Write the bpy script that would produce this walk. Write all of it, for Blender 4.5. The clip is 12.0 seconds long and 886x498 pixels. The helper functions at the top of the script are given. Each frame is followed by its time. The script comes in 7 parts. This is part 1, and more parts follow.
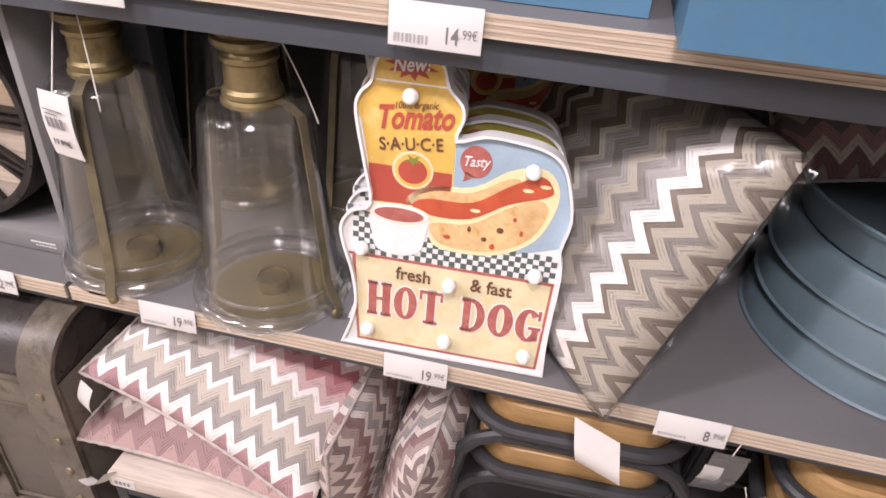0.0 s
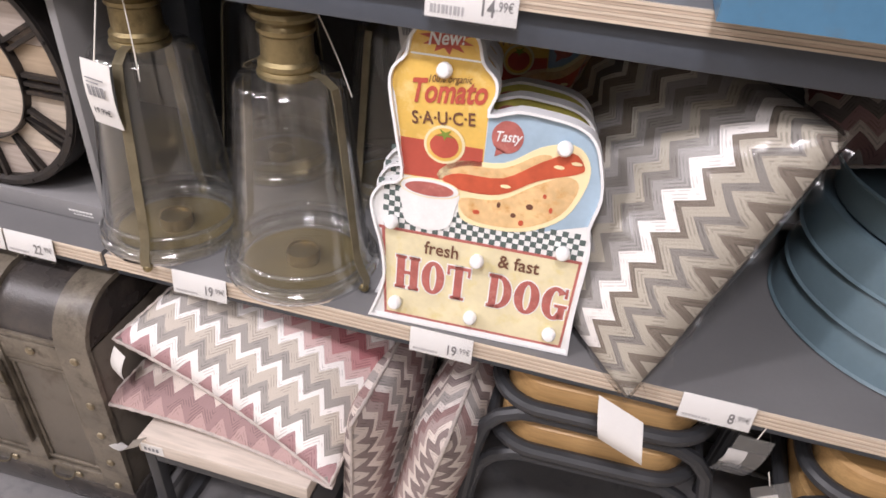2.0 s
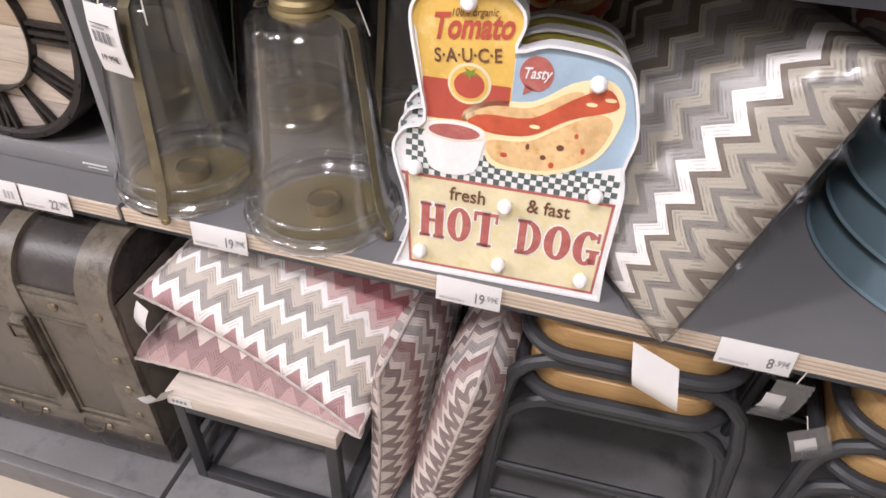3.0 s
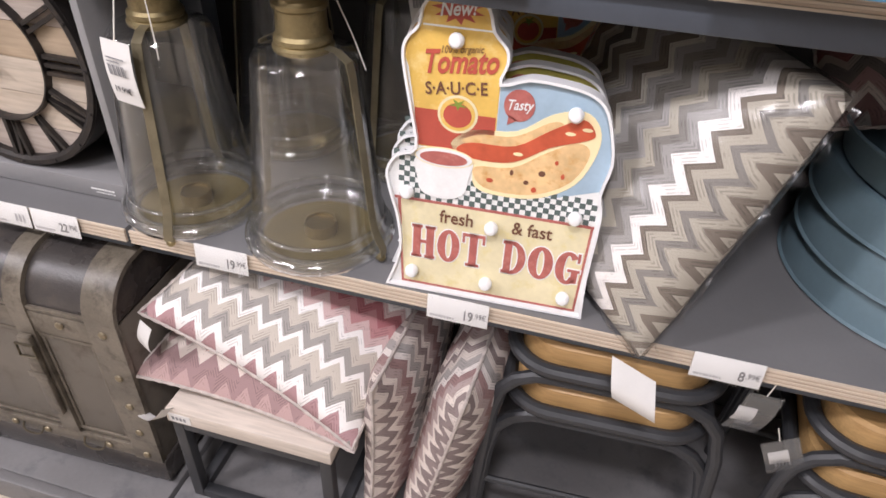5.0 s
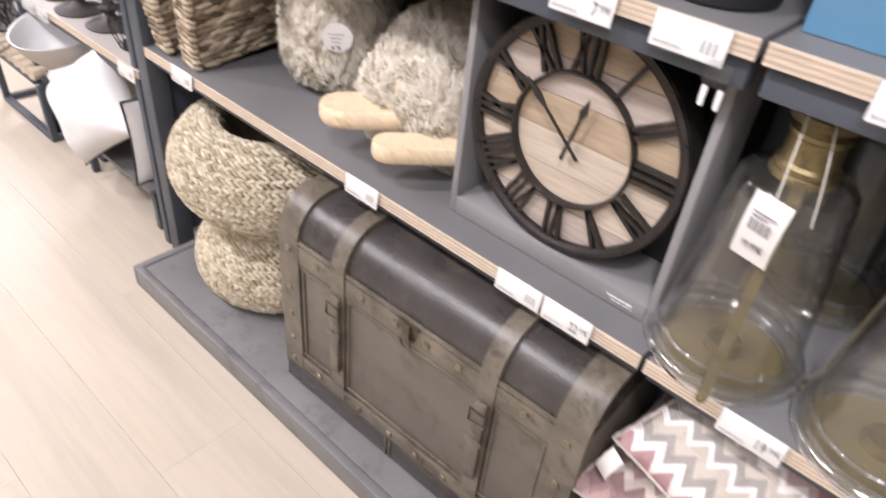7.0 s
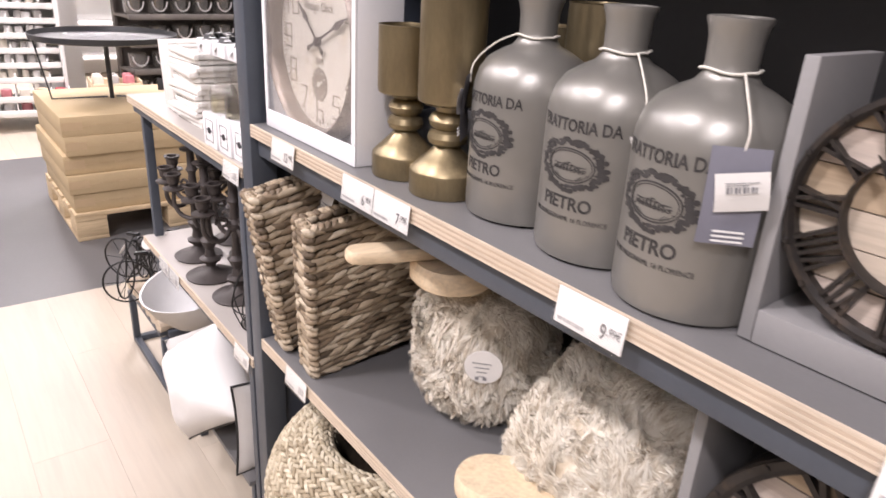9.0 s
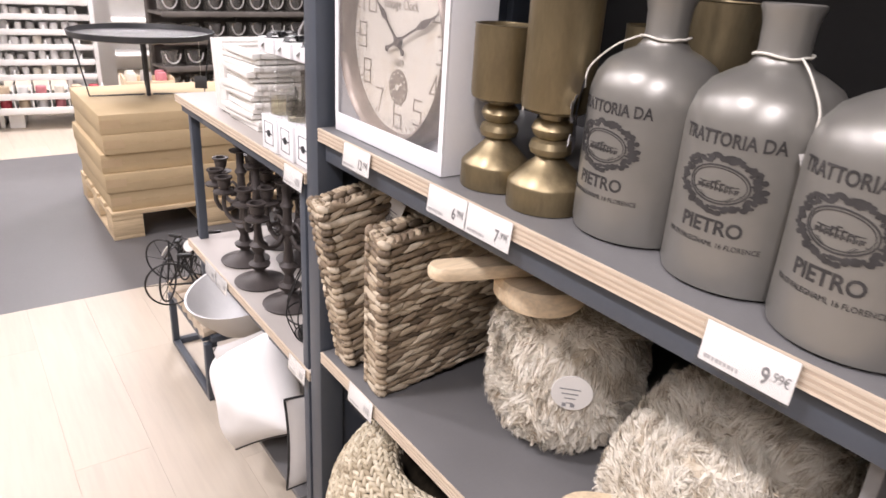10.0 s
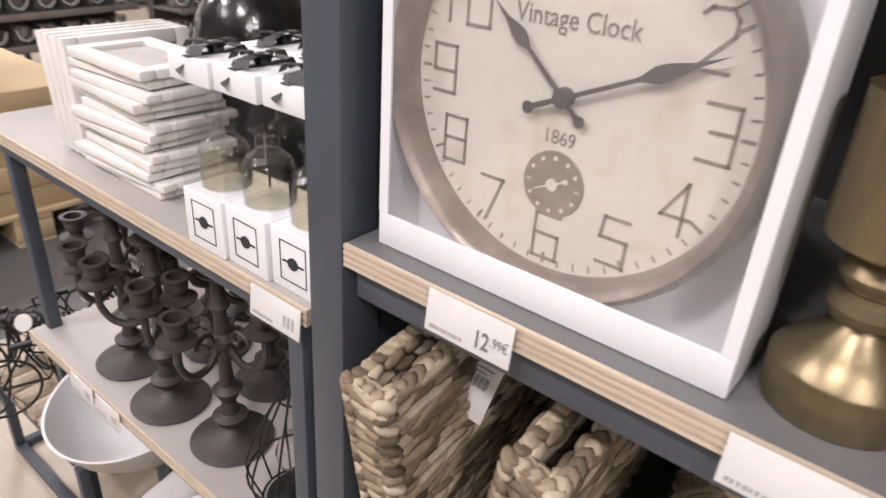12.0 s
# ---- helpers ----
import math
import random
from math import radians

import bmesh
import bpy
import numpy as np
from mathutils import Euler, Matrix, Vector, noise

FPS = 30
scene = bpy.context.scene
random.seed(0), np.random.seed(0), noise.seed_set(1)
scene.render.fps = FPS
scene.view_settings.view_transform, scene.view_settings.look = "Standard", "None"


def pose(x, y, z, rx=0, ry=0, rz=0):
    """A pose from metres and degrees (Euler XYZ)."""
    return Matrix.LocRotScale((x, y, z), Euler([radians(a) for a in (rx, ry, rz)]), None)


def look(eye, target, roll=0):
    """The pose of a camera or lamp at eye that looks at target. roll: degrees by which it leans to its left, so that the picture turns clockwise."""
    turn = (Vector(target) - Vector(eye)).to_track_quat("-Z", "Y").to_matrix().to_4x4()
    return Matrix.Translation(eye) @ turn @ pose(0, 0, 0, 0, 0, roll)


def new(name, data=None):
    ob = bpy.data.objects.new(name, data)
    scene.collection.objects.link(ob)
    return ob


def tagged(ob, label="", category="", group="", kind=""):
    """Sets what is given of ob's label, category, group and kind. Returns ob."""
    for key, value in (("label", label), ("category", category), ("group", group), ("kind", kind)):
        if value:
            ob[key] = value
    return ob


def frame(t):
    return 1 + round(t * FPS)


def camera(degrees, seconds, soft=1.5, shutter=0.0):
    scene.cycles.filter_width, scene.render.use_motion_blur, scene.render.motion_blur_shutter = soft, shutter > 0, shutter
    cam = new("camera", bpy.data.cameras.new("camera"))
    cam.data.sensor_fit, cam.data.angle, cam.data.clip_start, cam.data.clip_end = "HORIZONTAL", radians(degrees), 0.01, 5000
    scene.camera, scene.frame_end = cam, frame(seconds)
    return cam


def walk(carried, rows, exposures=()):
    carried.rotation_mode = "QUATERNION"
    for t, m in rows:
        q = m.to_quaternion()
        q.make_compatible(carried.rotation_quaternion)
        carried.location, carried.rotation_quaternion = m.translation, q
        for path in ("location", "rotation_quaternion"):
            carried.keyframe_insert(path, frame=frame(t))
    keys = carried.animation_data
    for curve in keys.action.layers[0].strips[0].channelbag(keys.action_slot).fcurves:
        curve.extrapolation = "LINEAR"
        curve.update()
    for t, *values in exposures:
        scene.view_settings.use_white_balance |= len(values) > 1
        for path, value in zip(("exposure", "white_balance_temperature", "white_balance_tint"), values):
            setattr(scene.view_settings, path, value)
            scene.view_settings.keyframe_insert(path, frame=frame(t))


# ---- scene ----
cam = camera(65.7, 12.0, soft=1.6, shutter=0.4)
PATH = [
    (0, (0.652, -0.611, 1.219), (0.322, 1.0, 0.081), 3.8),
    (0.5, (0.653, -0.615, 1.217), (0.292, 0.971, 0.053), 3.9),
    (1, (0.66, -0.629, 1.224), (0.276, 0.946, 0.053), 3.9),
    (1.5, (0.659, -0.627, 1.216), (0.271, 0.949, 0.047), 3.8),
    (2, (0.65, -0.629, 1.206), (0.261, 0.953, 0.045), 4.0),
    (2.5, (0.639, -0.617, 1.198), (0.237, 0.898, -0.046), 2.5),
    (3, (0.632, -0.609, 1.188), (0.231, 0.869, -0.099), 1.9),
    (5, (0.65, -0.654, 1.21), (0.247, 0.882, -0.006), 2.3),
    (5.5, (0.583, -0.647, 1.212), (0.011, 0.779, -0.068), 2.8),
    (6, (0.408, -0.651, 1.207), (-0.253, 0.672, -0.14), 7.0),
    (6.5, (0.272, -0.662, 1.23), (-0.514, 0.602, -0.105), 7.8),
    (7, (0.193, -0.689, 1.26), (-0.804, 0.546, 0.044), 6.4),
    (7.5, (0.116, -0.618, 1.283), (-1.097, 0.552, 0.207), 4.5),
    (7.7, (0.076, -0.575, 1.295), (-1.229, 0.567, 0.299), 3.6),
    (9.3, (-0.182, -0.462, 1.322), (-1.661, 0.663, 0.582), 2.9),
    (9.5, (-0.211, -0.472, 1.316), (-1.71, 0.62, 0.567), 2.7),
    (10, (-0.253, -0.498, 1.312), (-1.74, 0.6, 0.548), 3.5),
    (10.5, (-0.392, -0.44, 1.317), (-1.819, 0.739, 0.558), 5.4),
    (11, (-0.552, -0.365, 1.328), (-2.026, 0.785, 0.616), 4.6),
    (11.5, (-0.747, -0.362, 1.32), (-2.092, 0.901, 0.549), 5.2),
    (12, (-0.906, -0.37, 1.325), (-1.994, 1.035, 0.407), 3.9),
]
walk(cam, [(t, look(eye, target, roll)) for t, eye, target, roll in PATH],
     [(0, -0.14, 6600, 17), (1, -0.18, 6500, 14), (2, -0.21, 6400, 11), (5, -0.24, 6300, 10), (5.5, -0.26, 6300, 10), (6.2, -0.06, 6300, 10), (7, 0.03, 6350, 10), (7.7, -0.03, 6450, 11),
      (9.5, -0.1, 6550, 13), (10.2, -0.15, 6500, 11), (11, -0.22, 6500, 11), (11.5, -0.42, 6500, 12), (12, -0.58, 6600, 10)])

# ---- world and light: a closed shop hall under ceiling lamps ----
world = bpy.data.worlds.new("world")
scene.world = world
world.use_nodes = True
world.node_tree.nodes["Background"].inputs[0].default_value = (1.0, 0.95, 0.9, 1)
world.node_tree.nodes["Background"].inputs[1].default_value = 0.05


def ceiling_lamp(x, y, power, sx=0.5, sy=0.5, z=3.02, color=(1.0, 0.935, 0.975), target=None):
    data = bpy.data.lights.new("ceiling_lamp", "AREA")
    data.shape, data.size, data.size_y, data.energy, data.color = "RECTANGLE", sx, sy, power, color
    ob = new("ceiling_lamp", data)
    ob.matrix_world = look((x, y, z), target or (x, y + 0.001, 0))
    return tagged(ob, "warm white ceiling lamp of the shop hall", "ceiling lamp")


for lx in (-2.9, -1.15, 0.6):
    ceiling_lamp(lx, -1.55, 51, 0.30, 0.2, target=(lx, 0.1, 0.7))
for lx, ly, lp in ((-5.6, -1.0, 110), (-5.6, 1.6, 135), (-7.6, 0.6, 240), (-2.6, -2.6, 42), (0.8, -2.6, 55), (-3.6, 2.6, 80)):
    ceiling_lamp(lx, ly, lp, 0.9, 0.9)

# ---- materials ----
def nodes_of(name):
    m = bpy.data.materials.new(name)
    m.use_nodes = True
    nt = m.node_tree
    return m, nt, nt.nodes["Principled BSDF"]


def add(nt, kind, **inputs):
    n = nt.nodes.new(kind)
    for k, v in inputs.items():
        n.inputs[k.replace("_", " ")].default_value = v
    return n


def coords(nt, scale=(1, 1, 1)):
    tc = nt.nodes.new("ShaderNodeTexCoord")
    mp = nt.nodes.new("ShaderNodeMapping")
    mp.inputs["Scale"].default_value = scale
    nt.links.new(tc.outputs["Object"], mp.inputs["Vector"])
    return mp.outputs["Vector"]


def math_node(nt, op, a, b=0.0):
    n = nt.nodes.new("ShaderNodeMath")
    n.operation = op
    for i, v in enumerate((a, b)):
        if isinstance(v, (int, float)):
            n.inputs[i].default_value = v
        else:
            nt.links.new(v, n.inputs[i])
    return n.outputs[0]


def ramp(nt, fac, stops, constant=False):
    n = nt.nodes.new("ShaderNodeValToRGB")
    n.color_ramp.interpolation = "CONSTANT" if constant else "LINEAR"
    els = n.color_ramp.elements
    while len(els) < len(stops):
        els.new(0.5)
    for e, (p, c) in zip(els, sorted(stops, key=lambda s: s[0])):
        e.position, e.color = p, (*c, 1)
    nt.links.new(fac, n.inputs["Fac"])
    return n.outputs["Color"]


def mixc(nt, fac, a, b, mode="MIX"):
    n = nt.nodes.new("ShaderNodeMix")
    n.data_type, n.blend_type = "RGBA", mode
    for sock, v in ((n.inputs[0], fac), (n.inputs[6], a), (n.inputs[7], b)):
        if isinstance(v, (int, float)):
            sock.default_value = v
        elif isinstance(v, tuple):
            sock.default_value = (*v, 1)
        else:
            nt.links.new(v, sock)
    return n.outputs[2]


def noise_of(nt, vec, scale, detail=3.0, rough=0.55):
    n = add(nt, "ShaderNodeTexNoise", Scale=scale, Detail=detail, Roughness=rough)
    nt.links.new(vec, n.inputs["Vector"])
    return n.outputs["Fac"]


def bump_of(nt, bsdf, height, strength, distance=0.002):
    b = add(nt, "ShaderNodeBump", Strength=strength, Distance=distance)
    nt.links.new(height, b.inputs["Height"])
    nt.links.new(b.outputs["Normal"], bsdf.inputs["Normal"])


def surface(name, color, rough=0.5, metal=0.0, var=0.12, big=6.0, fine=90.0, bump=0.15, stretch=(1, 1, 1), coat=0.0, dirt=None, island=0.0, spec=0.5):
    """A surface with stains at two scales, fine relief and uneven gloss."""
    m, nt, p = nodes_of(name)
    v = coords(nt, stretch)
    n1, n2 = noise_of(nt, v, big, 4), noise_of(nt, v, fine, 3)
    dark = tuple(c * (1 - var) for c in color)
    light = tuple(min(1, c * (1 + var)) for c in color)
    col = ramp(nt, n1, [(0.3, dark), (0.7, light)])
    grain = ramp(nt, n2, [(0.3, (1 - var * 0.6,) * 3), (0.7, (1, 1, 1))])
    col = mixc(nt, 1.0, col, grain, "MULTIPLY")
    if dirt:
        col = mixc(nt, ramp(nt, noise_of(nt, v, big * 2.3, 6, 0.7), [(0.52, (0, 0, 0)), (0.68, (1, 1, 1))]), col, dirt)
    if island:
        g = nt.nodes.new("ShaderNodeNewGeometry")
        col = mixc(nt, 1.0, col, ramp(nt, g.outputs["Random Per Island"], [(0, (1 - island,) * 3), (1, (1, 1, 1))]), "MULTIPLY")
    nt.links.new(col, p.inputs["Base Color"])
    r = ramp(nt, n1, [(0.25, (max(0.02, rough - 0.08),) * 3), (0.75, (min(1, rough + 0.1),) * 3)])
    nt.links.new(r, p.inputs["Roughness"])
    p.inputs["Metallic"].default_value = metal
    p.inputs["Coat Weight"].default_value = coat
    p.inputs["Specular IOR Level"].default_value = spec
    if bump:
        bump_of(nt, p, n2, bump)
    return m


def wood(name, a, b, rough=0.5, axis=0, scale=1.0, coat=0.0, random_tone=0.0, grain=0.84):
    m, nt, p = nodes_of(name)
    st = [14 * scale] * 3
    st[axis] = 1.2 * scale
    v = coords(nt, tuple(st))
    if random_tone:
        oi = nt.nodes.new("ShaderNodeObjectInfo")
        off = nt.nodes.new("ShaderNodeVectorMath")
        off.operation = "ADD"
        cmb = nt.nodes.new("ShaderNodeCombineXYZ")
        sh = math_node(nt, "MULTIPLY", oi.outputs["Random"], 37.0)
        nt.links.new(sh, cmb.inputs[0])
        nt.links.new(sh, cmb.inputs[1])
        nt.links.new(v, off.inputs[0])
        nt.links.new(cmb.outputs[0], off.inputs[1])
        v = off.outputs[0]
    n1, n2 = noise_of(nt, v, 1.6, 5, 0.6), noise_of(nt, v, 9.0, 3)
    col = ramp(nt, n1, [(0.25, b), (0.5, a), (0.75, tuple(c * 0.85 for c in a))])
    col = mixc(nt, 1.0, col, ramp(nt, n2, [(0.35, (grain,) * 3), (0.6, (1, 1, 1))]), "MULTIPLY")
    if random_tone:
        col = mixc(nt, 1.0, col, ramp(nt, oi.outputs["Random"], [(0, (1 - random_tone,) * 3), (1, (1, 1, 1))]), "MULTIPLY")
    nt.links.new(col, p.inputs["Base Color"])
    p.inputs["Roughness"].default_value, p.inputs["Coat Weight"].default_value = rough, coat
    bump_of(nt, p, n2, 0.2, 0.001)
    return m


def thin_glass(name, tint=(0.96, 0.97, 0.96), rough=0.02, gloss=1.0, crumple=0.0, haze=0.0):
    m = bpy.data.materials.new(name)
    m.use_nodes = True
    nt = m.node_tree
    nt.nodes.clear()
    out = nt.nodes.new("ShaderNodeOutputMaterial")
    tr = add(nt, "ShaderNodeBsdfTransparent", Color=(*tint, 1))
    gl = add(nt, "ShaderNodeBsdfGlossy", Roughness=rough)
    lw = add(nt, "ShaderNodeLayerWeight", Blend=0.5)
    if crumple:
        v = coords(nt)
        b = add(nt, "ShaderNodeBump", Strength=crumple, Distance=0.01)
        nt.links.new(noise_of(nt, v, 45.0, 2), b.inputs["Height"])
        nt.links.new(b.outputs["Normal"], gl.inputs["Normal"])
        nt.links.new(b.outputs["Normal"], lw.inputs["Normal"])
    mx = nt.nodes.new("ShaderNodeMixShader")
    edge = math_node(nt, "ADD", math_node(nt, "MULTIPLY", math_node(nt, "POWER", lw.outputs["Facing"], 4.5), 0.9), 0.045)
    nt.links.new(math_node(nt, "MULTIPLY", edge, gloss), mx.inputs[0])
    nt.links.new(tr.outputs[0], mx.inputs[1])
    nt.links.new(gl.outputs[0], mx.inputs[2])
    # streaky diffuse white mixed in, also used to paint milky reflections
    if haze:
        df = add(nt, "ShaderNodeBsdfDiffuse", Color=(0.8, 0.79, 0.76, 1))
        dm = nt.nodes.new("ShaderNodeMixShader")
        v2 = coords(nt)
        streak = math_node(nt, "ADD", math_node(nt, "MULTIPLY", noise_of(nt, v2, 14.0, 3), haze * 1.2), haze * 0.4)
        nt.links.new(streak, dm.inputs[0])
        nt.links.new(mx.outputs[0], dm.inputs[1])
        nt.links.new(df.outputs[0], dm.inputs[2])
        nt.links.new(dm.outputs[0], out.inputs[0])
    else:
        nt.links.new(mx.outputs[0], out.inputs[0])
    return m


def zigzag(name, palette, pitch=0.018, period=0.16, thread=0.003, coat=0.0, turn=False, start=0.0, slope=1.15):
    """Woven zigzag bands across the object's own x, running along its y."""
    m, nt, p = nodes_of(name)
    tc = nt.nodes.new("ShaderNodeTexCoord")
    sep = nt.nodes.new("ShaderNodeSeparateXYZ")
    nt.links.new(tc.outputs["Object"], sep.inputs[0])
    u, v = (sep.outputs[1], sep.outputs[0]) if turn else (sep.outputs[0], sep.outputs[1])
    soft = math_node(nt, "MULTIPLY", math_node(nt, "SUBTRACT", noise_of(nt, tc.outputs["Object"], 14.0, 1), 0.5), 0.004)
    w = math_node(nt, "ADD", math_node(nt, "ADD", v, math_node(nt, "MULTIPLY", math_node(nt, "PINGPONG", u, pitch), slope)), soft)
    band = math_node(nt, "FRACT", math_node(nt, "ADD", math_node(nt, "DIVIDE", w, period), 10.0 + start))
    stops, at, total = [], 0.0, sum(s for s, _ in palette)
    for s, c in palette:
        stops.append((at / total, c))
        at += s
    col = ramp(nt, band, stops, True)
    fine = math_node(nt, "PINGPONG", w, thread)
    lines = ramp(nt, math_node(nt, "DIVIDE", fine, thread), [(0.25, (0.72,) * 3), (0.6, (1.04, 1.04, 1.04))])
    hatch = ramp(nt, noise_of(nt, coords(nt, (1, 1, 1)), 55.0, 2), [(0.50, (0, 0, 0)), (0.56, (1, 1, 1))])
    col = mixc(nt, hatch, col, mixc(nt, 1.0, col, lines, "MULTIPLY"))
    nt.links.new(col, p.inputs["Base Color"])
    p.inputs["Roughness"].default_value, p.inputs["Coat Weight"].default_value, p.inputs["Coat Roughness"].default_value = 0.85, coat, 0.15
    p.inputs["Specular IOR Level"].default_value = 0.2
    bump_of(nt, p, math_node(nt, "ADD", math_node(nt, "MULTIPLY", fine, 150.0), noise_of(nt, tc.outputs["Object"], 400.0, 2)), 0.35, 0.002)
    return m


def plain(name, color, rough=0.6, metal=0.0, spec=0.4):
    """Print, ink and other thin even coats."""
    return surface(name, color, rough, metal, var=0.07, big=25, fine=300, bump=0.03, spec=spec)


def island_mat(name, stops, rough=0.8, fine=60.0):
    m, nt, p = nodes_of(name)
    g = nt.nodes.new("ShaderNodeNewGeometry")
    col = ramp(nt, g.outputs["Random Per Island"], stops)
    v = coords(nt)
    n = noise_of(nt, v, fine, 3)
    col = mixc(nt, 1.0, col, ramp(nt, n, [(0.3, (0.75,) * 3), (0.65, (1, 1, 1))]), "MULTIPLY")
    nt.links.new(col, p.inputs["Base Color"])
    p.inputs["Roughness"].default_value = rough
    p.inputs["Specular IOR Level"].default_value = 0.3
    bump_of(nt, p, n, 0.4, 0.002)
    return m


# rack boards: paler than GREY_LAM, with the stronger light there put into the colour
LIT_BEIGE_LAM = surface("lit_beige_grey_laminate", (0.40, 0.37, 0.345), 0.42, var=0.06, big=5, fine=250, bump=0.04)
GREY_LAM = surface("grey_laminate", (0.15, 0.148, 0.15), 0.42, var=0.07, big=5, fine=250, bump=0.04)
STEEL = surface("blue_grey_painted_steel", (0.062, 0.072, 0.09), 0.42, var=0.1, big=9, fine=160, bump=0.06)
BLACK_PANEL = surface("black_panel", (0.026, 0.025, 0.025), 0.6, var=0.2, big=4, fine=80, bump=0.05)
NAVY_PANEL = surface("dark_side_panel", (0.045, 0.053, 0.07), 0.5, var=0.12, big=4, fine=90, bump=0.05)
PLINTH = surface("plinth_paint", (0.17, 0.165, 0.165), 0.38, var=0.12, big=7, fine=120, bump=0.08, dirt=(0.11, 0.11, 0.115))
WALL = surface("hall_wall_paint", (0.55, 0.53, 0.5), 0.8, var=0.06, big=2, fine=60, bump=0.1)
CEIL = surface("hall_ceiling_paint", (0.62, 0.6, 0.57), 0.85, var=0.05, big=2, fine=40, bump=0.1)
FLOOR_DARK = surface("dark_grey_floor", (0.12, 0.118, 0.12), 0.42, var=0.1, big=2.5, fine=70, bump=0.05)
FLOOR_JOINT = surface("floor_joint", (0.525, 0.46, 0.38), 0.8, var=0.1)
PLANK = wood("pale_oak_floor", (0.52, 0.455, 0.37), (0.51, 0.44, 0.352), 0.42, 0, 0.45, random_tone=0.045, grain=0.95)
PLY_A = wood("plywood_pale_layer", (0.63, 0.53, 0.415), (0.56, 0.46, 0.35), 0.6, 0, 2.0)
PLY_B = wood("plywood_brown_layer", (0.52, 0.415, 0.32), (0.46, 0.36, 0.27), 0.6, 0, 2.0)
LABEL = surface("price_card", (0.8, 0.79, 0.77), 0.45, var=0.03, big=30, fine=300, bump=0.02)
LABEL_CLEAR = thin_glass("clear_label_holder", (0.97, 0.97, 0.97), 0.08, 0.8)
INK = plain("black_ink", (0.03, 0.03, 0.035))
INK_GREY = plain("grey_ink", (0.22, 0.22, 0.23))
BRASS = surface("aged_brass", (0.30, 0.24, 0.125), 0.40, 0.85, var=0.22, big=12, fine=160, bump=0.12, dirt=(0.15, 0.118, 0.062))
GOLD = surface("antique_gold_metal", (0.265, 0.213, 0.125), 0.36, 0.8, var=0.2, big=16, fine=220, bump=0.1, stretch=(1, 1, 0.35), dirt=(0.21, 0.165, 0.10))
GLASS = thin_glass("clear_glass", (0.985, 0.987, 0.985), 0.04, 1.7)
# lantern glass: milky reflections and some dust put in as diffuse white
MILKY_GLASS = thin_glass("milky_clear_glass", (0.98, 0.98, 0.975), 0.05, 1.8, haze=0.010)
RIM_GLASS = thin_glass("thick_glass_rim", (0.95, 0.955, 0.945), 0.05, 4.5, haze=0.02)
BAG_FILM = thin_glass("soft_bag_film", (0.97, 0.97, 0.97), 0.22, 0.8, 0.12)
FILM = thin_glass("clear_film", (0.97, 0.97, 0.97), 0.10, 1.3, 0.35)
HAZY_FILM = thin_glass("hazy_bag_film", (0.95, 0.95, 0.95), 0.15, 1.2, 0.3, haze=0.06)
# white reflections on the window film are put in as diffuse haze
WINDOW_FILM = thin_glass("flat_clear_film", (0.96, 0.96, 0.97), 0.08, 1.5, 0.05, haze=0.04)

# ---- building helpers ----
def thing(name, label, category, at=(0, 0, 0), turn=0.0, group="", kind="", m=None):
    ob = new(name)
    ob.empty_display_size = 0.05
    ob.matrix_world = m if m is not None else pose(*at, 0, 0, turn)
    return tagged(ob, label, category, group, kind)


def part(name, bm, material, parent, label="", smooth=True, kind="", angle=35):
    me = bpy.data.meshes.new(name)
    bm.normal_update()
    bm.to_mesh(me)
    bm.free()
    return put(name, me, material, parent, label, smooth, kind, angle)


def put(name, me, material, parent, label="", smooth=True, kind="", angle=35):
    if not me.materials:
        me.materials.append(material)
    if smooth:
        me.polygons.foreach_set("use_smooth", [True] * len(me.polygons))
        me.set_sharp_from_angle(angle=radians(angle))
    ob = new(name, me)
    ob.parent = parent
    return tagged(ob, label, kind=kind)


def raw(name, verts, faces, material, parent, label="", kind="", smooth=True):
    me = bpy.data.meshes.new(name)
    me.from_pydata(verts, [], faces)
    return put(name, me, material, parent, label, smooth, kind, 60)


def box(bm, x0, x1, y0, y1, z0, z1, bevel=0.0, m=None, seg=2):
    t = Matrix.Translation(((x0 + x1) / 2, (y0 + y1) / 2, (z0 + z1) / 2)) @ Matrix.Diagonal((abs(x1 - x0), abs(y1 - y0), abs(z1 - z0), 1))
    r = bmesh.ops.create_cube(bm, size=1.0, matrix=(m @ t) if m else t)
    if bevel:
        es = list({e for v in r["verts"] for e in v.link_edges})
        bmesh.ops.bevel(bm, geom=es, offset=bevel, segments=seg, affect="EDGES", profile=0.5)
    return bm


def boxed(*a, **k):
    return box(bmesh.new(), *a, **k)


def lathe(bm, profile, segs=40, m=None, closed=False):
    """Turn a profile of (radius, height) round z."""
    rings = []
    for r, z in profile:
        if r < 1e-5:
            rings.append([bm.verts.new((0, 0, z))])
        else:
            rings.append([bm.verts.new((r * math.cos(2 * math.pi * i / segs), r * math.sin(2 * math.pi * i / segs), z)) for i in range(segs)])
    for a, b in zip(rings, rings[1:]):
        for i in range(segs):
            j = (i + 1) % segs
            if len(a) == 1 and len(b) == 1:
                continue
            if len(a) == 1:
                bm.faces.new((a[0], b[j], b[i]))
            elif len(b) == 1:
                bm.faces.new((a[i], a[j], b[0]))
            else:
                bm.faces.new((a[i], a[j], b[j], b[i]))
    if m is not None:
        bmesh.ops.transform(bm, matrix=m, verts=[v for ring in rings for v in ring])
    bmesh.ops.recalc_face_normals(bm, faces=bm.faces)
    return bm


